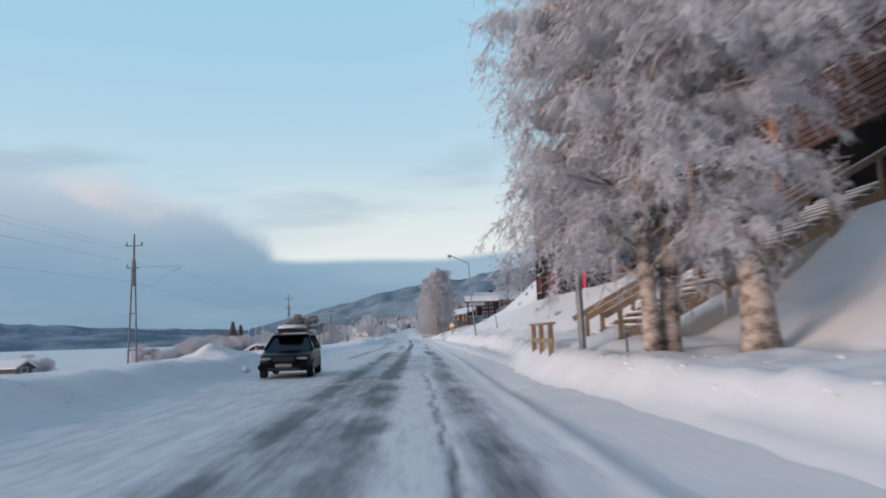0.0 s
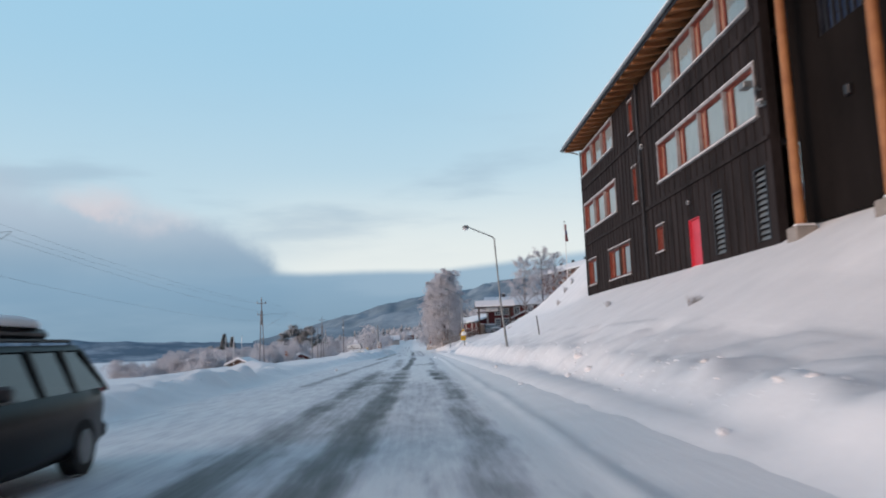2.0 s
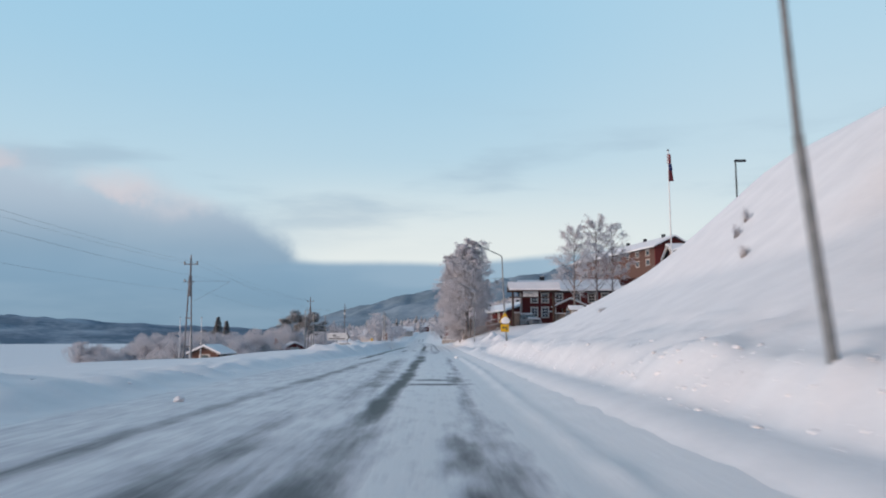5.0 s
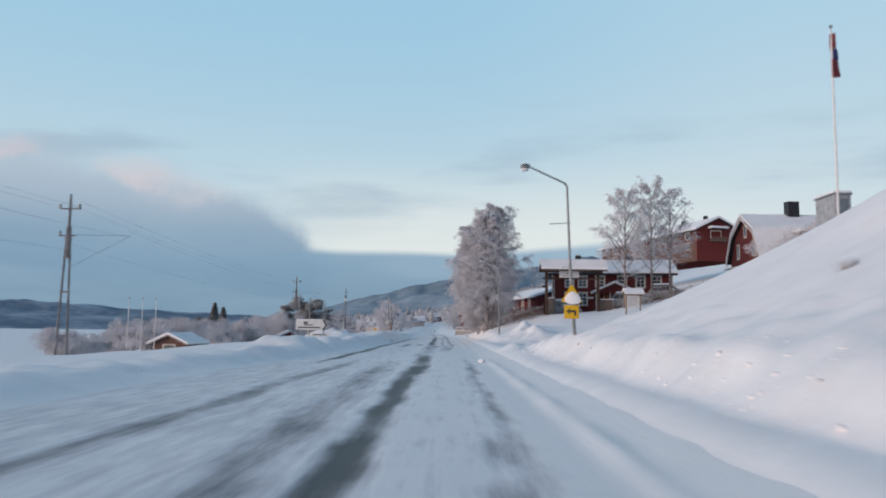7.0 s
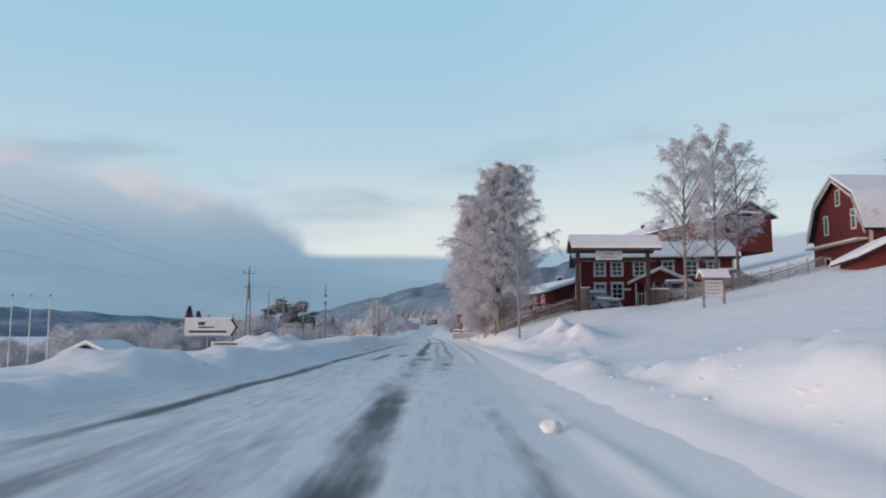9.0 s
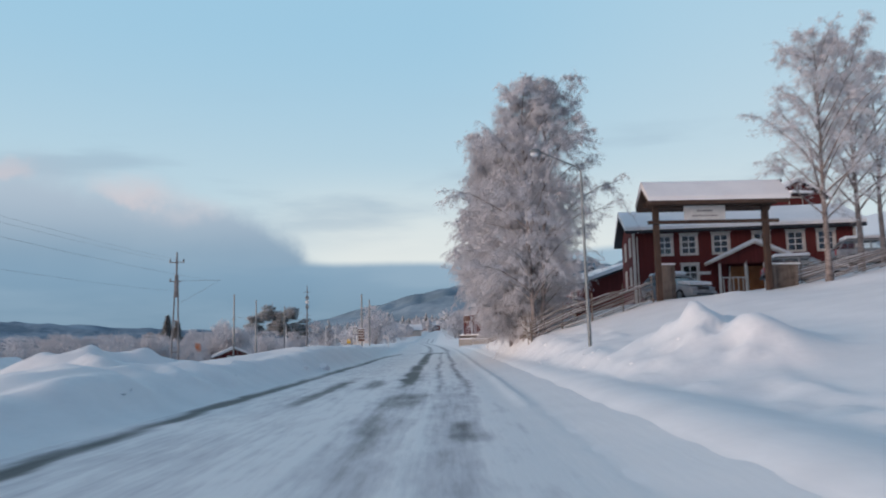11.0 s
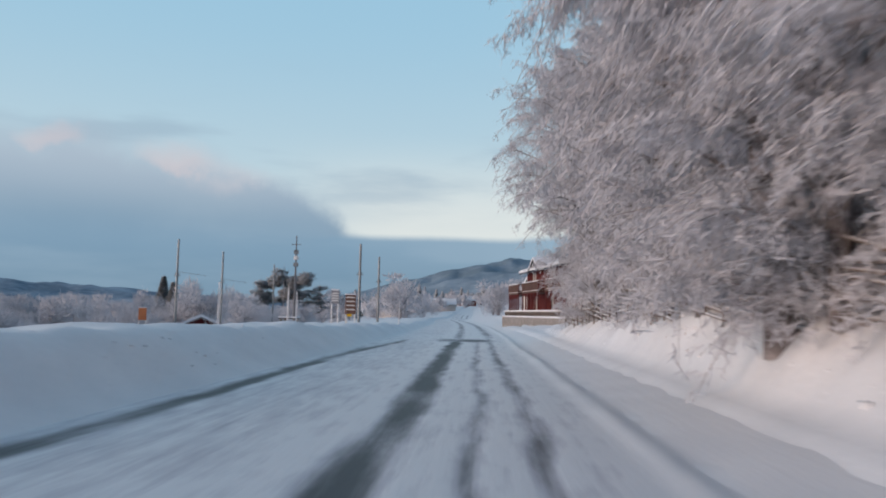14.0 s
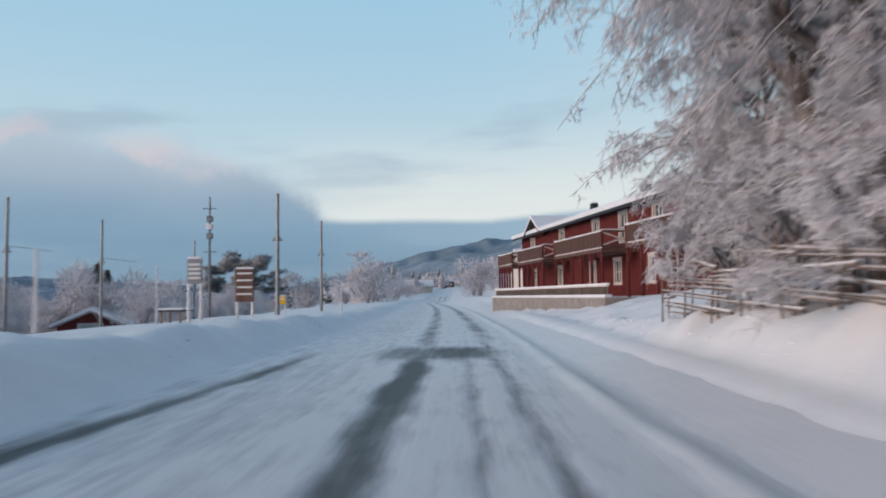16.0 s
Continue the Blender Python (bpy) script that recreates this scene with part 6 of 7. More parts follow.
def row_house(x, y, turn, base, length, label):
    H = thing("row_house", label, "house", (x, y, base), turn)
    D, ze, zr = 10.0, 4.8, 7.2
    part("wall", gable_wall(bmesh.new(), 0, D, D / 2, -2, ze, zr, 0, 0.3, "y"), FALU, H)
    part("wall", gable_wall(bmesh.new(), 0, D, D / 2, -2, ze, zr, length - 0.3, length, "y"), FALU, H)
    holes = [(i + 0.8, i + 2.4, zz, zz + 1.3) for i in np.arange(2, length - 4, 5.0) for zz in (0.6, 3.0)]
    part("wall", pierced(bmesh.new(), 0.3, length - 0.3, -2, ze, 0.3, holes, "x"), BROWNBOARD, H)
    part("wall", box(bmesh.new(), D - 0.3, 0.3, -2, D, length - 0.3, ze), FALU, H)
    for h in holes:
        sash(H, *[float(q) for q in h], axis="x", rows_=1)
    gable_roof(H, 0, D, 0, length, ze, zr, 0.8, 0.2, 0.45, "y")
    sash(H, 3.4, 5.8, 3.0, 4.5, rows_=1)
    B = part("balcony", box(bmesh.new(), 2.9, -1.4, 2.3, 6.4, -0.02, 2.45), GREYWOOD, H)
    part("railing", box(bmesh.new(), 2.9, -1.4, 2.451, 6.4, -1.34, 3.2), BROWNBOARD, B)
    A = part("canopy", box(bmesh.new(), 2.6, -1.6, 4.9, 6.8, -0.02, 5.0), BLACK, H)
    part("snow", box(bmesh.new(), 2.55, -1.65, 5.001, 6.85, -0.05, 5.5, 0.15), SNOW_CAP, A)
    for k in np.arange(4, length, 9.0):
        part("chimney", box(bmesh.new(), D / 2 - 0.35, k, zr - 0.3, D / 2 + 0.35, k + 0.7, zr + 1.3), BLACK, H)
    return H


row_house(54.0, 232.0, 14, 18.6, 46.0, "red terraced houses with chimneys and snowy roofs high on the hill")


def flagpole(x, y, base, top, label, flag=True, group=""):
    P = thing("flagpole", label, "flagpole", (x, y, base), 0, group)
    bm = bmesh.new()
    tube(bm, (0, 0, -0.5), (0, 0, top - base), 0.06, 0.035, 8)
    part("pole", bm, WHITE, P)
    bm = bmesh.new()
    bmesh.ops.create_uvsphere(bm, u_segments=8, v_segments=6, radius=0.08)
    bmesh.ops.translate(bm, verts=bm.verts, vec=(0, 0, top - base + 0.06))
    part("knob", bm, GALV, P)
    if flag:
        h = top - base
        for i, (m, z0, z1) in enumerate(((FLAGRED, 0.25, 0.9), (FLAGBLUE, 0.9, 1.35), (FLAGRED, 1.35, 2.1))):
            bm = bmesh.new()
            n = 9
            ring = []
            for k in range(n):
                a = 6.28319 * k / n
                r = 0.11 + 0.05 * math.sin(3 * a + i)
                ring.append((0.08 + r * math.cos(a), r * 0.8 * math.sin(a)))
            lo = [bm.verts.new((px * (1.0 + 0.2 * i), py, h - z1)) for px, py in ring]
            hi = [bm.verts.new((px, py, h - z0)) for px, py in ring]
            for k in range(n):
                bm.faces.new((lo[k], lo[(k + 1) % n], hi[(k + 1) % n], hi[k]))
            bm.faces.new(lo[::-1])
            bm.faces.new(hi)
            part("flag", bm, m, P, "furled red and blue flag")
    return P


flagpole(16.5, 100.7, gz(16.5, 100.7), 14.0, "white flagpole with a furled flag on the hill")


def post_lamp(x, y, h, side, label):
    T = thing("post_lamp", label, "lamp", (x, y, gz(x, y)), 0, "post lamps on the hill")
    part("post", tube(bmesh.new(), (0, 0, -0.3), (0, 0, h), 0.05, 0.04), BLACK, T)
    part("head", box(bmesh.new(), min(-0.05, side), -0.12, h, max(0.05, side), 0.12, h + 0.11, 0.03), BLACK, T)
    return T


post_lamp(18.0, 103.0, 1.5, -0.4, "small dark post lamp on the hill crest")
post_lamp(16.75, 90.0, 10.72 - gz(16.75, 90.0), 0.55, "slim dark post lamp with a flat head above the bank")
# notice board with a snow roof
NB = thing("notice_board", "roofed notice board with a white panel by the inn drive", "notice board", (16.1, 133.4, gz(16.1, 133.4)), 4)
NB.scale = (0.85, 0.85, 0.78)
for x in (-0.7, 0.7):
    part("post", box(bmesh.new(), x - 0.06, -0.06, -0.4, x + 0.06, 0.06, 2.2), RAILWOOD, NB)
pn = part("panel", box(bmesh.new(), -0.64, -0.03, 0.7, 0.64, 0.03, 1.9), SIGNWHITE, NB)
bm = bmesh.new()
for i in range(4):
    box(bm, -0.5, -0.036, 1.62 - i * 0.24, 0.5 - 0.1 * (i % 2), -0.0305, 1.68 - i * 0.24)
part("lettering", bm, GREYTEXT, pn)
gable_roof(NB, -0.8, 0.8, -0.4, 0.4, 2.1, 2.45, 0.15, 0.06, 0.22, "x", RAILWOOD)
# flat-roofed hut on the crest
UH = thing("utility_hut", "plain grey utility hut with snow on its flat roof", "hut", (18.65, 105.2, gz(19.5, 106.0)))
zt = 7.8 - gz(19.5, 106.0)
part("wall", box(bmesh.new(), 0, 0, -1.2, 0.8, 1.8, zt, 0.02), CARGREY, UH)
part("roof", box(bmesh.new(), -0.06, -0.06, zt, 0.86, 1.86, zt + 0.07, 0.01), GALV, UH)
part("snow", box(bmesh.new(), -0.05, -0.05, zt + 0.071, 0.85, 1.85, zt + 0.2, 0.05), SNOW_CAP, UH)
part("door", box(bmesh.new(), 0.15, -0.03, -1.0, 0.65, -0.005, zt - 0.2), GALV, UH)

# ---- railway masts along the field ----
def wire(a, b, sag, r=0.012, n=8):
    t = np.linspace(0, 1, n + 1)[:, None]
    P = np.array(a) + (np.array(b) - np.array(a)) * t
    P[:, 2] -= sag * 4 * (t * (1 - t))[:, 0]
    return tubes_np(P[None], np.full((1, n + 1), r), 4)


def rail_mast(x, y, top, base):
    M = thing("railway_mast", "grey double-legged railway mast with a cantilever arm", "railway mast", (x, y, base), 0, "railway masts")
    h = top - base
    for s in (-1, 1):
        bm = bmesh.new()
        tube(bm, (s * 0.28, 0, -0.6), (s * 0.07, 0, h * 0.82), 0.06, 0.05, 8)
        part("leg", bm, POLEGREY, M)
    part("top_pole", tube(bmesh.new(), (0, 0, h * 0.62), (0, 0, h), 0.08, 0.06, 8), POLEGREY, M)
    for z in (0.12, 0.4, 0.62, 0.74):
        w = 0.32 - 0.22 * z
        part("tie", beam(bmesh.new(), (-w, 0, h * z), (w, 0, h * z), 0.08, 0.08), POLEGREY, M)
    part("cross_arm", beam(bmesh.new(), (-0.5, 0, h * 0.935), (0.5, 0, h * 0.935), 0.06, 0.06), POLEGREY, M)
    part("cross_arm", beam(bmesh.new(), (-0.45, 0, h * 0.76), (0.3, 0, h * 0.76), 0.06, 0.06), POLEGREY, M)
    for sx, z in ((-0.45, 0.935), (0.45, 0.935), (-0.4, 0.76), (0.0, 1.0)):
        bm = bmesh.new()
        tube(bm, (sx, 0, h * z), (sx, 0, h * z + 0.12), 0.06, 0.05, 8)
        tube(bm, (sx, 0, h * z + 0.12), (sx, 0, h * z + 0.22), 0.075, 0.03, 8)
        part("insulator", bm, GALV, M)
    bm = bmesh.new()
    tube(bm, (0, 0, h * 0.765), (2.9, 0, h * 0.765), 0.010, 0.008, 6)
    tube(bm, (0.2, 0, h * 0.56), (2.85, 0, h * 0.76), 0.008, 0.008, 6)
    part("cantilever", bm, GALV, M)
    return M


MASTS = [(-17.1, -10.5), (-17.1, 47.3), (-17.0, 105.0), (-17.2, 160.0)]
for x, y in MASTS:
    rail_mast(x, y, 7.75 if y < 60 else 7.1, gz(x, y))
W = thing("overhead_wires", "thin overhead wires slung between the railway masts", "cable")
for (xa, ya), (xb, yb) in zip(MASTS[:-1], MASTS[1:]):
    for dx, z in ((-0.45, 7.0), (0.45, 7.0), (2.8, 5.6), (0.0, 5.0)):
        new("wire", cloud_mesh("wire", *wire((xa + dx, ya, z), (xb + dx, yb, z - (0.3 if yb > 60 else 0)), 0.5, 0.004), POLEGREY)).parent = W


def station_pole(x, y, top, arm=0.0):
    P = thing("catenary_pole", "slim dark steel pole beside the station track", "pole", (x, y, gz(x, y)), 0, "station poles")
    h = top - gz(x, y)
    part("pole", tube(bmesh.new(), (0, 0, -0.5), (0, 0, h), 0.11, 0.085, 8), GALV, P)
    bm = bmesh.new()
    tube(bm, (-0.25, 0, h * 0.62), (0.25, 0, h * 0.62), 0.05, n=6)
    tube(bm, (-0.15, 0, h * 0.64), (0.15, 0, h * 0.64), 0.06, n=6)
    part("insulator", bm, GALV, P)
    if arm:
        bm = bmesh.new()
        tube(bm, (0, 0, h * 0.66), (arm, 0, h * 0.62), 0.015, n=6)
        part("arm", bm, GALV, P)
    return P


station_pole(-24.7, 201.0, 7.0, 2.5)
station_pole(-24.9, 212.5, 6.9, 2.5)
station_pole(-9.1, 198.0, 6.55)
station_pole(-9.8, 214.0, 6.75)
station_pole(-25.2, 232.0, 6.9, 2.5)
ST = thing("signal_mast", "tall mast with insulators and white boxes by the station", "mast", (-18.9, 217.3, gz(-18.9, 217.3)))
hm = 9.05 - gz(-18.9, 217.3)
part("pole", tube(bmesh.new(), (0, 0, -0.5), (0, 0, hm), 0.14, 0.06, 8), POLEGREY, ST)
for z in (hm - 0.9, hm - 4.2):
    part("cross_arm", tube(bmesh.new(), (-0.5, 0, z), (0.5, 0, z), 0.035, n=6), POLEGREY, ST)
for i, z in enumerate((hm - 1.9, hm - 2.5, hm - 3.2)):
    part("box", box(bmesh.new(), -0.22, -0.2, z, 0.22, 0.2, z + 0.42, 0.04), SIGNWHITE if i % 2 else GALV, ST)


# ---- things on the field side ----
def red_hut(x, y, turn, w, d, h, label, base=None, wall_mat=FALU):
    zb = gz(x, y) if base is None else base
    H = thing("hut", label, "hut", (x, y, zb), turn)
    part("wall", gable_wall(bmesh.new(), 0, w, w / 2, -0.5, h, h + w * 0.22, 0, 0.2, "y"), wall_mat, H)
    part("wall", gable_wall(bmesh.new(), 0, w, w / 2, -0.5, h, h + w * 0.22, d - 0.2, d, "y"), wall_mat, H)
    part("wall", box(bmesh.new(), 0, 0.2, -0.5, 0.2, d - 0.2, h), wall_mat, H)
    part("wall", box(bmesh.new(), w - 0.2, 0.2, -0.5, w, d - 0.2, h), wall_mat, H)
    gable_roof(H, 0, w, 0, d, h, h + w * 0.22, 0.5, 0.12, 0.32, "y")
    bm = bmesh.new()
    for s in (-1, 1):
        beam(bm, (w / 2 + s * (w / 2 + 0.4), -0.45, h - 0.15), (w / 2, -0.45, h + w * 0.22 + 0.03), 0.05, 0.16, up=(0, 1, 0))
    part("barge_board", bm, CREAM, H)
    wn = part("window", box(bmesh.new(), w * 0.3, -0.05, 0.9, w * 0.7, -0.01, 1.8), CREAM, H)
    part("pane", box(bmesh.new(), w * 0.34, -0.06, 1.0, w * 0.66, -0.052, 1.7), GLASS, wn)
    return H


red_hut(-35.0, 163.0, -8, 4.2, 5.0, 1.9, "small brown-red hut with pale barge boards in the snow", -2.75, BROWNBOARD)
red_hut(-105.0, 318.0, 30, 7.0, 9.0, 3.2, "low dark boathouse with a snowy roof by the lake", None, DARKWOOD)
red_hut(-96.0, 330.0, -20, 6.0, 8.0, 2.8, "small weathered boathouse half buried in snow", None, DARKWOOD)
red_hut(-60.0, 118.0, 80, 4.0, 5.0, 1.7, "low grey shed half hidden in the field", None, GREYWOOD)
red_hut(-33.0, 222.0, 20, 5.0, 5.0, 1.6, "red station shed under a snowy roof", -2.4)
for i, (x, y) in enumerate(((-31.3, 146.5), (-30.05, 146.8), (-28.8, 147.1))):
    flagpole(x, y, gz(x, y), 3.9, "bare white flagpole in the field", False, "white flagpoles")


def direction_sign():
    S = thing("direction_sign", "white arrow-shaped direction sign on two posts above a smaller plate", "road sign", (-7.9, 118.2, gz(-7.9, 118.2) - 0.28))
    b = gz(-7.9, 118.2)
    for x in (-0.15, 0.75):
        part("post", tube(bmesh.new(), (x, 0.06, -0.3), (x, 0.06, 2.2 - b), 0.035, n=8), GALV, S)
    p = part("plate", prism(bmesh.new(), [(-1.0, 1.42 - b), (0.75, 1.42 - b), (0.98, 1.72 - b), (0.75, 2.02 - b), (-1.0, 2.02 - b)], -0.02, 0.0), SIGNWHITE, S)
    bm = prism(bmesh.new(), [(0.68, 1.42 - b), (0.76, 1.42 - b), (0.985, 1.72 - b), (0.76, 2.02 - b), (0.68, 2.02 - b), (0.88, 1.72 - b)], -0.026, -0.0205)
    part("chevron", bm, DARKTEXT, p)
    bm = bmesh.new()
    box(bm, -0.85, -0.026, 1.52 - b, 0.55, -0.0205, 1.60 - b)
    box(bm, -0.5, -0.026, 1.70 - b, 0.1, -0.0205, 1.75 - b)
    box(bm, -0.5, -0.026, 1.80 - b, -0.25, -0.0205, 1.92 - b)
    part("lettering", bm, DARKTEXT, p)
    for k, z in enumerate((1.02, 0.78)):
        q = part("plate", box(bmesh.new(), 0.0, -0.02, z - b, 1.15, 0.0, z + 0.18 - b), SIGNWHITE, S)
        part("lettering", box(bmesh.new(), 0.1, -0.026, z + 0.06 - b, 0.95 - 0.15 * k, -0.0205, z + 0.12 - b), DARKTEXT, q)
    part("snow", box(bmesh.new(), -1.0, -0.03, 2.021 - b, 0.74, 0.03, 2.08 - b, 0.02), SNOW_CAP, S)
    return S


direction_sign()


def info_sign(x, y, w, z0, z1, mat, label, bars=3):
    b = gz(x, y)
    S = thing("information_sign", label, "sign", (x, y, b))
    for s in (-1, 1):
        part("post", tube(bmesh.new(), (s * w * 0.42, 0, -0.4), (s * w * 0.42, 0, z1 - b), 0.05, n=8), WHITE, S)
    p = part("panel", box(bmesh.new(), -w / 2, -0.06, z0 - b, w / 2, -0.02, z1 - b, 0.01), mat, S)
    bm = bmesh.new()
    for i in range(bars):
        z = z1 - b - 0.2 - i * (z1 - z0 - 0.2) / max(bars, 1)
        box(bm, -w * 0.42, -0.066, z, w * 0.42, -0.0605, z + 0.07)
    part("lettering", bm, SIGNWHITE if mat is not SIGNWHITE else GREYTEXT, p)
    part("snow", box(bmesh.new(), -w / 2, -0.08, z1 - b + 0.001, w / 2, 0.02, z1 - b + 0.08, 0.03), SNOW_CAP, S)
    return S


info_sign(-8.1, 183.2, 0.45, 1.75, 2.5, GREYTEXT, "narrow grey information sign with frost on it", 4)
info_sign(-8.2, 189.0, 0.7, 1.15, 2.4, BROWNBOARD, "brown tourist information sign with pale lettering", 4)
info_sign(-32.7, 212.7, 0.8, 0.1, 1.3, ORANGE, "orange panel standing among frosted bushes", 0)
info_sign(-12.7, 214.5, 0.5, 0.85, 1.4, YELLOW, "small yellow sign by the station", 1)
for x, y, h in ((-9.0, 176.0, 1.6), (-12.0, 190.0, 2.2), (-6.2, 200.0, 1.5), (-14.5, 182.0, 2.6)):
    snow_stake(x, y, h + 0.4, 0.0, WHITE, 0.04, "white-frosted marker post in the snow")
SK = thing("kiosk_roof", "flat snow-covered shelter roof behind the bank", "shelter", (-15.0, 200.0, gz(-15.0, 200.0) - 0.85))
for x in (-0.5, 0.5):
    for y in (-0.6, 0.6):
        part("post", box(bmesh.new(), x - 0.05, y - 0.05, -0.4, x + 0.05, y + 0.05, 1.45), RAILWOOD, SK)
rf = part("roof", box(bmesh.new(), -0.68, -0.8, 1.45, 0.68, 0.8, 1.53), BLACK, SK)
part("snow", box(bmesh.new(), -0.7, -0.82, 1.531, 0.7, 0.82, 1.64, 0.04), SNOW_CAP, rf)
for x, y, r in ((-4.6, 142.4, 0.23), (-4.9, 139.5, 0.12), (2.00, 99.9, 0.14), (3.0, 40.5, 0.07), (-6.3, 29.0, 0.18), (-6.9, 35.5, 0.22), (3.4, 51.0, 0.08), (3.3, 27.5, 0.06), (-4.7, 66.0, 0.1), (4.7, 41.1, 0.13), (4.1, 39.5, 0.1), (4.4, 38.4, 0.11)):
    bm = bmesh.new()
    bmesh.ops.create_icosphere(bm, subdivisions=3, radius=r)
    for v in bm.verts:
        v.co *= 1 + 0.35 * noise.noise(v.co * (2.5 / r) * 0.5 + Vector((x, y, 0)))
        v.co.z *= 0.7
    C = part("snow_clod", bm, SNOW_CAP, None)
    C.matrix_basis = pose(x, y, max(gz(x, y), 0.0) + r * 0.42)
    tagged(C, "loose lump of ploughed snow beside the road", "snow lump", "snow lumps")


# ---- frosted bushes, trees, spruces and houses in the distance ----
def bush_meshes(seed, h, w, n=1500, thick=0.05):
    """A far shrub or tree of rime: a short forked stem and a dome of frosted shoots."""
    rs = np.random.RandomState(seed)
    k = 14
    a = rs.rand(k) * 6.283
    P0 = np.zeros((k, 5, 3))
    s = np.linspace(0, 1, 5)
    for i in range(k):
        r = w * (0.3 + 0.7 * rs.rand())
        P0[i, :, 0], P0[i, :, 1], P0[i, :, 2] = r * s ** 1.3 * math.cos(a[i]), r * s ** 1.3 * math.sin(a[i]), h * (0.55 + 0.4 * rs.rand()) * s ** 0.8 - 0.2
    stem = tubes_np(P0, 0.05 * h / 4 * np.ones((k, 1)) * (1.05 - s)[None, :], 3)
    # shoots fill uneven lobes
    lob = rs.randn(22, 3) * [w * 0.50, w * 0.50, h * 0.20] + [0, 0, h * 0.50]
    c = lob[rs.randint(0, 22, n)]
    d = rs.randn(n, 3)
    d /= np.linalg.norm(d, axis=1, keepdims=True)
    rad = w * 0.40 * rs.rand(n, 1) ** 0.4
    A = c + d * rad * [1, 1, h / w * 0.42]
    A[:, 2] = np.clip(A[:, 2], 0.1, h)
    u = d * 0.7 + rs.randn(n, 3) * 0.4 + [0, 0, 0.55]
    B = A + u * (0.06 + 0.10 * rs.rand(n, 1)) * h ** 0.7
    return stem, blades_np(A, B, thick, rs)


KINDS = []
for i in range(5):
    st, fr = bush_meshes(300 + i, 4.2, 2.3, 5200, 0.032)
    KINDS.append((cloud_mesh("stem", *st, TWIG), cloud_mesh("shoots", *fr, FROST_FAR)))
# plainer ones for the far side of the valley
for i in range(5):
    st, fr = bush_meshes(300 + i, 4.2, 2.3, 2000, 0.06)
    KINDS.append((cloud_mesh("stem", *st, TWIG), cloud_mesh("shoots", *fr, FROST_FAR)))


def far_tree(x, y, size, kind, turn, group, label="rounded tree white with hoar frost", base=None):
    T = thing("frosted_tree", label, "tree", (x, y, gz(x, y) - 0.2 if base is None else base), turn, group)
    T.scale = (size, size, size)
    for nm, me in zip(("stem", "crown"), KINDS[kind + (5 if y > 262 else 0)]):
        o = new(nm, me)
        o.parent = T
    return T


rs = random.Random(11)
for i in range(140):
    y = rs.uniform(216, 330)
    x = rs.uniform(-0.335 * y - 4, -0.05 * y - 14)
    low = 0.6 if abs(x / (y - 135) + 0.25) < 0.06 or abs(x / (y - 135) + 0.41) < 0.035 else 1.0
    far_tree(x, y, low * rs.uniform(0.8, 1.4) * (1.0 + (y - 185) / 330), rs.randrange(5), rs.uniform(0, 360), "frosted trees by the lake")
for i in range(16):
    y = rs.uniform(186, 206)
    x = -rs.uniform(32, 50)
    far_tree(x, y, rs.uniform(0.6, 1.2), rs.randrange(5), rs.uniform(0, 360), "frosted bushes by the shore", "low bush white with hoar frost")
for i in range(90):
    y = rs.uniform(300, 620)
    x = rs.uniform(-0.13, 0.20) * (y - 120)
    if abs(x - float(bend(y)) + 1.0) < 9:
        continue
    far_tree(x, y, rs.uniform(1.0, 2.3), rs.randrange(5), rs.uniform(0, 360), "frosted village trees")
for x, y, s in ((-58.5, 124, 0.75), (-61, 127, 0.9), (-28.7, 197, 0.75)):
    far_tree(x, y, s, rs.randrange(5), rs.uniform(0, 360), "frosted trees near the houses")
for x, y, top in ((31.6, 139.5, 9.9), (33.4, 139.0, 10.6), (35.3, 139.5, 11.7), (37.6, 139.0, 11.8)):
    far_tree(x, y, (top - gz(x, y) + 0.2) / 4.2, rs.randrange(5), rs.uniform(0, 360), "frosted bushes before the red house", "bare bush white with hoar frost before a red house")


def spruce_mesh(seed, h, w, pine=False):
    r = np.random.RandomState(seed)
    n = 2600
    f = r.rand(n) ** 0.8
    rad = w * (1 - f) ** 0.9 * (0.75 + 0.5 * ((f * 11) % 1))
    a = r.rand(n) * 6.283
    q = r.rand(n) ** 0.4
    A = np.stack([rad * q * np.cos(a), rad * q * np.sin(a), f * h], 1)
    d = np.stack([np.cos(a), np.sin(a), -0.35 + 0.5 * r.rand(n)], 1) + r.randn(n, 3) * 0.25
    if pine:
        # flat tufts at the ends of uneven boughs
        m = 15
        bough = np.stack([r.randn(m) * w * 0.55, r.randn(m) * w * 0.55, h * (0.42 + 0.5 * r.rand(m))], 1)
        d = r.randn(n, 3)
        d /= np.linalg.norm(d, axis=1, keepdims=True)
        A = bough[r.randint(0, m, n)] + d * r.rand(n, 1) ** 0.5 * [w * 0.42, w * 0.42, h * 0.055]
        d = d * [1, 1, 0.4] + [0, 0, 0.45]
    B = A + d * (0.22 + 0.3 * r.rand(n, 1)) * h / 9
    tr = tubes_np(np.array([[[0, 0, -0.5], [0, 0, h * 0.5], [0, 0, h * 0.97]]]), np.array([[0.03 * h * 0.6, 0.02 * h * 0.6, 0.01]]), 6)
    return tr, spikes_np(A, B, 0.06 * h / 9)


SPRUCE = []
for i, pn in enumerate((False, True, True)):
    a, b = spruce_mesh(500 + i, 9.0, 2.2 if not pn else 2.6, pn)
    SPRUCE.append((cloud_mesh("trunk", *a, TWIG), cloud_mesh("needles", *b, PINE)))


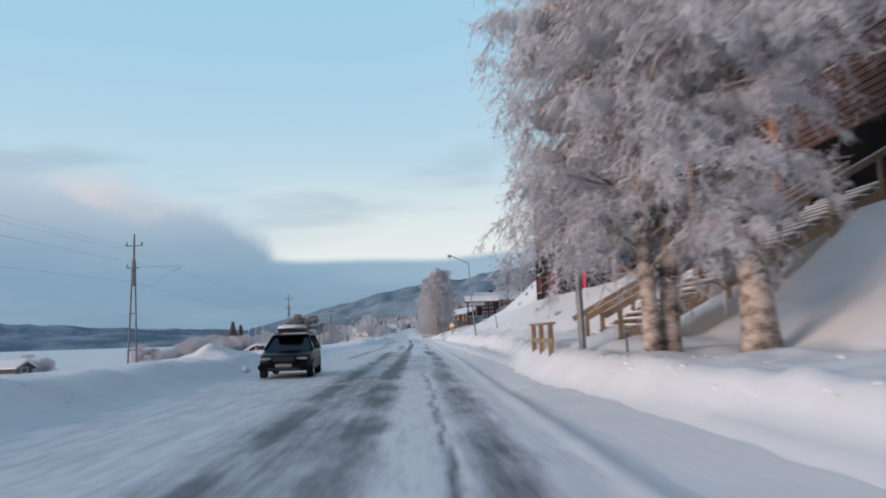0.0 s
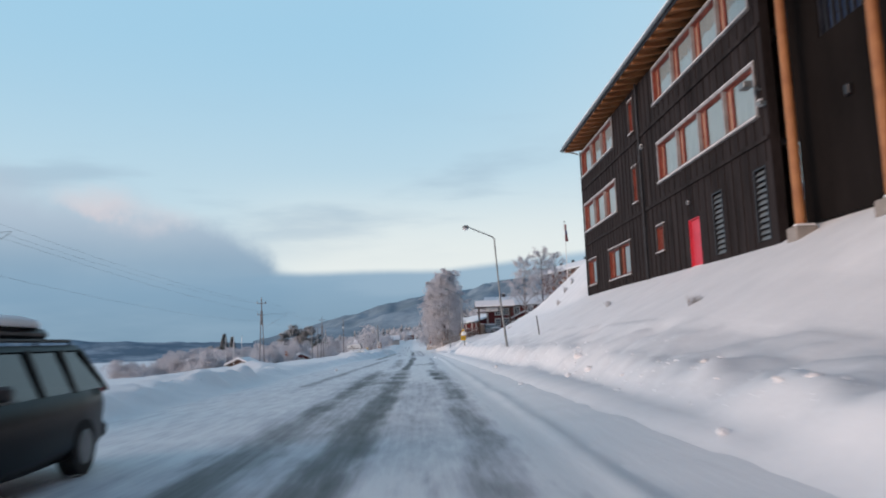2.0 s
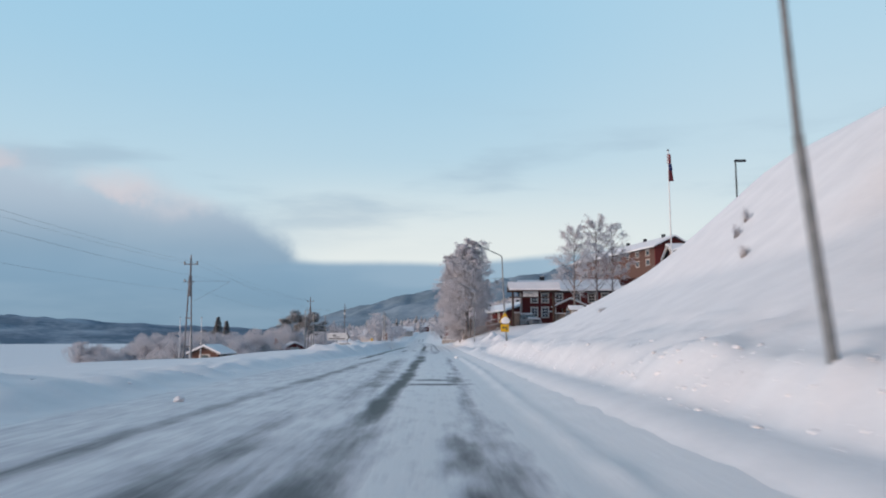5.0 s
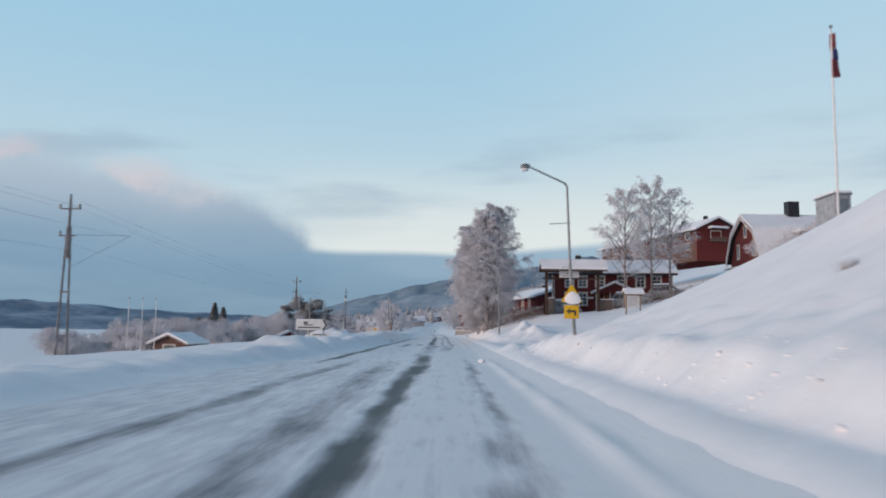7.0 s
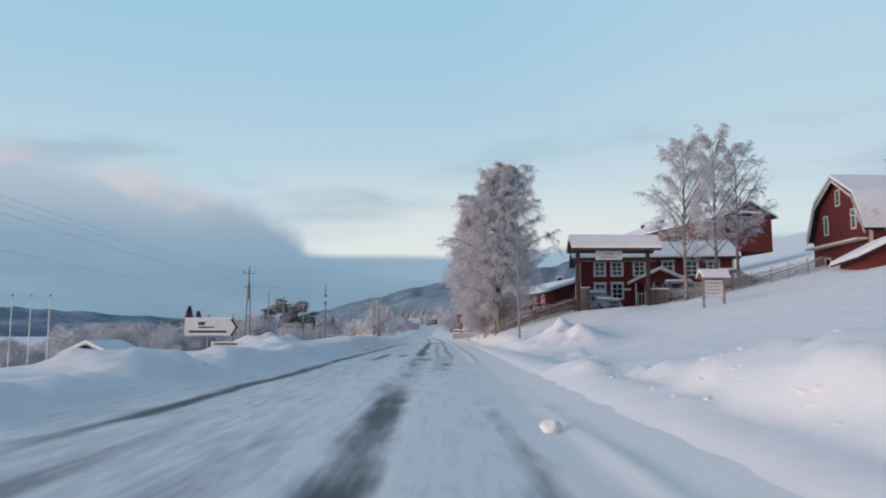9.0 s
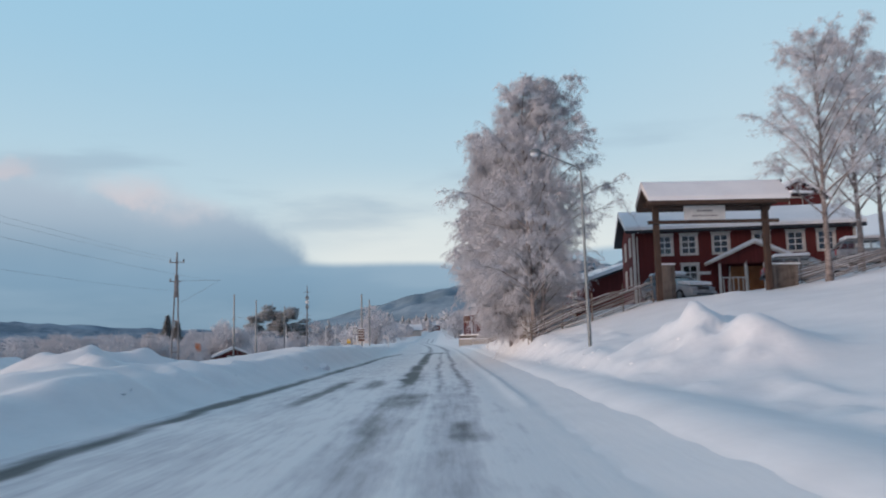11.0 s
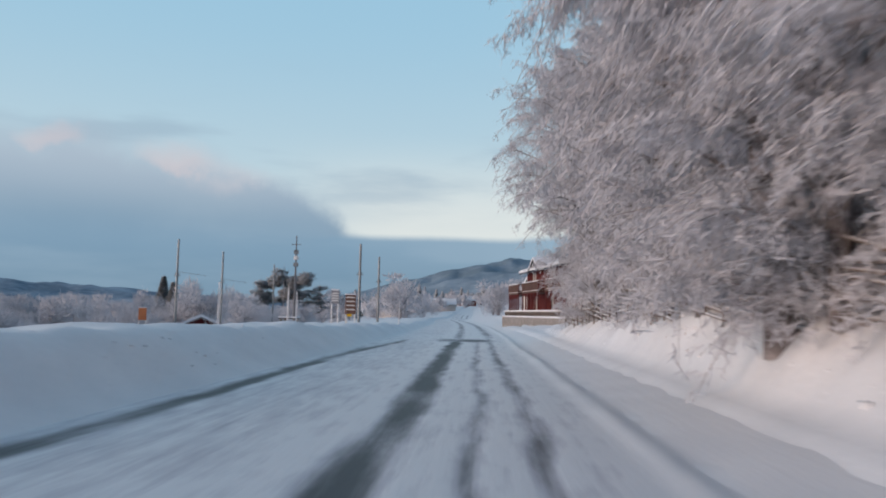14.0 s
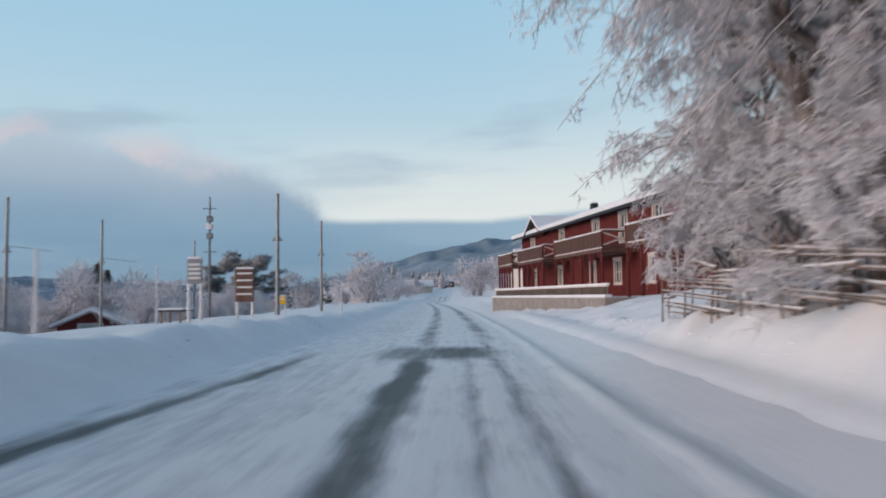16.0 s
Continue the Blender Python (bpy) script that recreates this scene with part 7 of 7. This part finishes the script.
def spruce(x, y, size, kind, group="dark conifers", base=None):
    T = thing("conifer", "dark green conifer lightly dusted with frost", "tree", (x, y, gz(x, y) - 0.2 if base is None else base), x * 37 % 360, group)
    T.scale = (size, size, size)
    for nm, me in zip(("trunk", "crown"), SPRUCE[kind]):
        o = new(nm, me)
        o.parent = T
    return T


for x, y, s, k in ((-43, 316, 1.5, 1), (-47, 320, 1.7, 2), (-52, 318, 1.45, 1), (-40, 322, 1.2, 2), (-46, 326, 1.6, 1), (-69, 308, 1.3, 0), (-73, 312, 1.5, 0), (-76, 316, 1.2, 1)):
    spruce(x, y, s, k)
# far wood and village on the slope: too many to tell apart
def far_wood(name, label, mat, n, seed, conifer=False):
    r = np.random.RandomState(seed)
    unit = []
    for k in range(4):
        m = 80
        if conifer:
            f = r.rand(m)
            a_ = r.rand(m) * 6.283
            q = 0.26 * (1 - f) + 0.02
            A = np.stack([q * np.cos(a_) * 0.5, q * np.sin(a_) * 0.5, f], 1)
            B = A + np.stack([q * np.cos(a_), q * np.sin(a_), -0.05 + 0.16 * f], 1)
        else:
            lob = r.randn(6, 3) * [0.22, 0.22, 0.13] + [0, 0, 0.55]
            d = r.randn(m, 3)
            d /= np.linalg.norm(d, axis=1, keepdims=True)
            A = lob[r.randint(0, 6, m)] + d * 0.2 * r.rand(m, 1)
            A[:, 2] = np.clip(A[:, 2], 0.0, 1.0)
            B = A + (d * 0.6 + [0, 0, 0.5]) * 0.2
        unit.append(spikes_np(A, B, 0.055))
    pairs = []
    for i in range(n):
        y = r.uniform(430, 1300)
        x = r.uniform(-0.16, 0.26) * y
        if abs(x) < 12 and y < 480:
            continue
        h = r.uniform(4.5, 9.5) * (1.3 if conifer else 1.0)
        v, f = unit[i % 4]
        c, s_ = math.cos(i), math.sin(i)
        w = np.stack([v[:, 0] * c - v[:, 1] * s_, v[:, 0] * s_ + v[:, 1] * c, v[:, 2]], 1) * h
        pairs.append((w + [x, y, gz(x, y) - 0.4], f))
    tagged(new(name, cloud_mesh(name, *join_np(*pairs), mat)), label, "wood", kind="stuff")


far_wood("distant_wood", "distant dark conifers on the slope above the village", PINE, 420, 5, True)
far_wood("distant_frosted_wood", "distant birch wood grey with frost", FROST_FAR, 620, 6)


def village_house(x, y, w, d, turn, wall_mat):
    H = thing("village_house", "distant house with a thick white snow roof", "house", (x, y, gz(x, y)), turn, "village houses")
    h = 3.4
    part("wall", gable_wall(bmesh.new(), 0, d, d / 2, -2, h, h + d * 0.30, 0, w, "x"), wall_mat, H)
    gable_roof(H, 0, w, 0, d, h, h + d * 0.30, 0.5, 0.15, 0.5)
    for i in range(3):
        part("window", box(bmesh.new(), w * (0.15 + 0.3 * i), -0.06, 1.0, w * (0.15 + 0.3 * i) + 1.1, -0.01, 2.3), CREAM, H)
    return H


rv = random.Random(5)
for i in range(46):
    y = rv.uniform(420, 1150)
    x = rv.uniform(-0.14, 0.16) * y
    if abs(x) < 10:
        continue
    village_house(x, y, rv.uniform(9, 15), rv.uniform(7, 9), rv.uniform(-25, 25), (FALU, CREAM, DARKWOOD, YELLOW if i % 11 == 0 else FALU)[i % 4])
for x, y, w, trn, m in ((9.0, 262.0, 9.0, 12, CREAM), (16.0, 300.0, 11.0, 5, FALU), (20.0, 345.0, 12.0, -5, DARKWOOD)):
    village_house(x, y, w, 8.0, trn, m)

# ---- cars ----
def car(label, at, turn, paint, snow=0.0, box_on_roof=False, group="", lit=True):
    """An estate car, nose towards -y, standing on z = 0."""
    C = thing("car", label, "car", at, turn, group)
    # side outline stations: y, half width at the sill, half width at the belt, bottom, belt height
    st = [(-2.22, 0.52, 0.56, 0.36, 0.60), (-2.14, 0.74, 0.76, 0.28, 0.68), (-1.75, 0.82, 0.82, 0.24, 0.78), (-0.95, 0.845, 0.845, 0.20, 0.88), (0.2, 0.85, 0.85, 0.20, 0.92), (1.3, 0.85, 0.845, 0.22, 0.94), (1.95, 0.82, 0.81, 0.26, 0.95), (2.2, 0.72, 0.74, 0.36, 0.90)]
    bm = bmesh.new()
    rings = []
    for y, ws, wb, zb, zt in st:
        zm = (zb + zt) / 2
        rings.append([bm.verts.new(p) for p in ((-ws * 0.92, y, zb), (-ws, y, zb + 0.12), (-wb * 1.01, y, zm + 0.1), (-wb * 0.97, y, zt - 0.03), (-wb * 0.86, y, zt), (wb * 0.86, y, zt), (wb * 0.97, y, zt - 0.03), (wb * 1.01, y, zm + 0.1), (ws, y, zb + 0.12), (ws * 0.92, y, zb))])
    for r0, r1 in zip(rings[:-1], rings[1:]):
        for i in range(10):
            bm.faces.new((r0[i], r0[(i + 1) % 10], r1[(i + 1) % 10], r1[i]))
    bm.faces.new(rings[0])
    bm.faces.new(rings[-1][::-1])
    bmesh.ops.recalc_face_normals(bm, faces=bm.faces)
    for f in bm.faces:
        f.smooth = True
    part("body", bm, paint, C)
    # cabin glass and roof
    bm = bmesh.new()
    lo = [(-0.80, -0.98, 0.87), (0.80, -0.98, 0.87), (0.80, 2.12, 0.93), (-0.80, 2.12, 0.93)]
    hi = [(-0.60, -0.22, 1.36), (0.60, -0.22, 1.36), (0.60, 1.72, 1.38), (-0.60, 1.72, 1.38)]
    a, b = [bm.verts.new(p) for p in lo], [bm.verts.new(p) for p in hi]
    for i in range(4):
        bm.faces.new((a[i], a[(i + 1) % 4], b[(i + 1) % 4], b[i]))
    bm.faces.new(b)
    part("glass", bm, CARGLASS if snow < 0.6 else GLASS, C)
    bm = bmesh.new()
    rf = [(-0.63, -0.3, 1.355), (0.63, -0.3, 1.355), (0.63, 1.78, 1.375), (-0.63, 1.78, 1.375)]
    p0 = [bm.verts.new(p) for p in rf]
    p1 = [bm.verts.new((p[0] * 0.9, p[1] * 0.96 + 0.03, p[2] + 0.06)) for p in rf]
    for i in range(4):
        bm.faces.new((p0[i], p0[(i + 1) % 4], p1[(i + 1) % 4], p1[i]))
    bm.faces.new(p1)
    bm.faces.new(p0[::-1])
    roof = part("roof", bm, paint, C)
    for s in (-1, 1):
        bm = bmesh.new()
        for ya, yb in ((-0.98, -0.26), (0.42, 0.42), (1.2, 1.2), (2.1, 1.74)):
            beam(bm, (s * 0.80, ya, 0.9), (s * 0.615, yb, 1.37), 0.05, 0.07, up=(0, 1, 0))
        part("pillar", bm, paint, C)
        bm = bmesh.new()
        tube(bm, (s * 0.56, -0.1, 1.47), (s * 0.56, 1.6, 1.48), 0.02, n=6)
        for y in (-0.1, 0.75, 1.6):
            tube(bm, (s * 0.56, y, 1.41), (s * 0.56, y, 1.47), 0.02, n=6)
        part("roof_rail", bm, BLACK, roof)
        part("mirror", box(bmesh.new(), s * 0.83 - 0.02, -0.72, 0.92, s * 0.83 + s * 0.18, -0.60, 1.06, 0.03), BLACK, C)
        hd = part("headlight", box(bmesh.new(), s * 0.40 if s > 0 else -0.76, -2.225, 0.59, 0.76 if s > 0 else -0.40, -2.08, 0.67, 0.03), CARGREY, C)
        part("tail_light", box(bmesh.new(), s * 0.60 - 0.10, 2.16, 0.62, s * 0.60 + 0.12, 2.225, 0.92, 0.02), REDDOOR, C)
        for y in (-1.38, 1.36):
            bm = bmesh.new()
            tube(bm, (s * 0.66, y, 0.31), (s * 0.86, y, 0.31), 0.31, 0.30, 20)
            wh = part("wheel", bm, TYRE, C)
            bm = bmesh.new()
            tube(bm, (s * 0.861, y, 0.31), (s * 0.875, y, 0.31), 0.19, 0.17, 16)
            part("rim", bm, GALV, wh)
    part("bumper", box(bmesh.new(), -0.82, -2.30, 0.24, 0.82, -2.06, 0.50, 0.08), paint, C)
    part("air_intake", box(bmesh.new(), -0.5, -2.315, 0.27, 0.5, -2.301, 0.35), BLACK, C)
    part("bumper", box(bmesh.new(), -0.76, 2.12, 0.32, 0.76, 2.30, 0.52, 0.05), BLACK, C)
    g = part("grille", box(bmesh.new(), -0.34, -2.245, 0.54, 0.34, -2.14, 0.68, 0.01), BLACK, C)
    part("number_plate", box(bmesh.new(), -0.26, -2.315, 0.37, 0.26, -2.301, 0.47), GREYTEXT, C)
    if box_on_roof:
        bm = box(bmesh.new(), -0.46, -0.45, 1.49, 0.40, 1.45, 1.62, 0.05)
        bx_ = part("roof_box", bm, BLACK, C)
        bm = bmesh.new()
        bmesh.ops.create_icosphere(bm, subdivisions=4, radius=1.0)
        for v in bm.verts:
            c = Vector([math.copysign(abs(q) ** 0.55, q) for q in v.co])
            lump = 1 + 0.10 * noise.noise(v.co * 2.2)
            v.co = Vector((-0.03 + 0.47 * c.x, 0.48 + 0.98 * c.y, 1.63 + max(0.13 * c.z * lump, -0.005)))
        for f in bm.faces:
            f.smooth = True
        part("snow", bm, SNOW_CAP, bx_, "thick snow on the roof box")
    if snow:
        part("snow", box(bmesh.new(), -0.58, -0.2, 1.44, 0.58, 1.68, 1.44 + 0.24 * snow, 0.08), SNOW_CAP, C)
        bm = bmesh.new()
        prism(bm, [(-2.05, 0.80), (-1.0, 0.93), (-1.0, 0.93 + 0.16 * snow), (-2.0, 0.80 + 0.16 * snow)], -0.68, 0.68, "x")
        part("snow", bm, SNOW_CAP, C)
    return C


car("dark blue estate car with snow on its roof box", (-4.28, 27.1, 0.0), 2.0, CARBLACK, 0.0, True)
for x, y, trn, lab in ((13.1, 151.0, 20, "parked car under thick snow before the inn"), (20.4, 151.5, 75, "snow-covered estate car parked in the inn yard"), (24.6, 152.0, 78, "frosted grey car parked beside the fence")):
    car(lab, (x, y, gz(x, y) - 0.12), trn, CARGREY, 1.0, False, "parked cars")
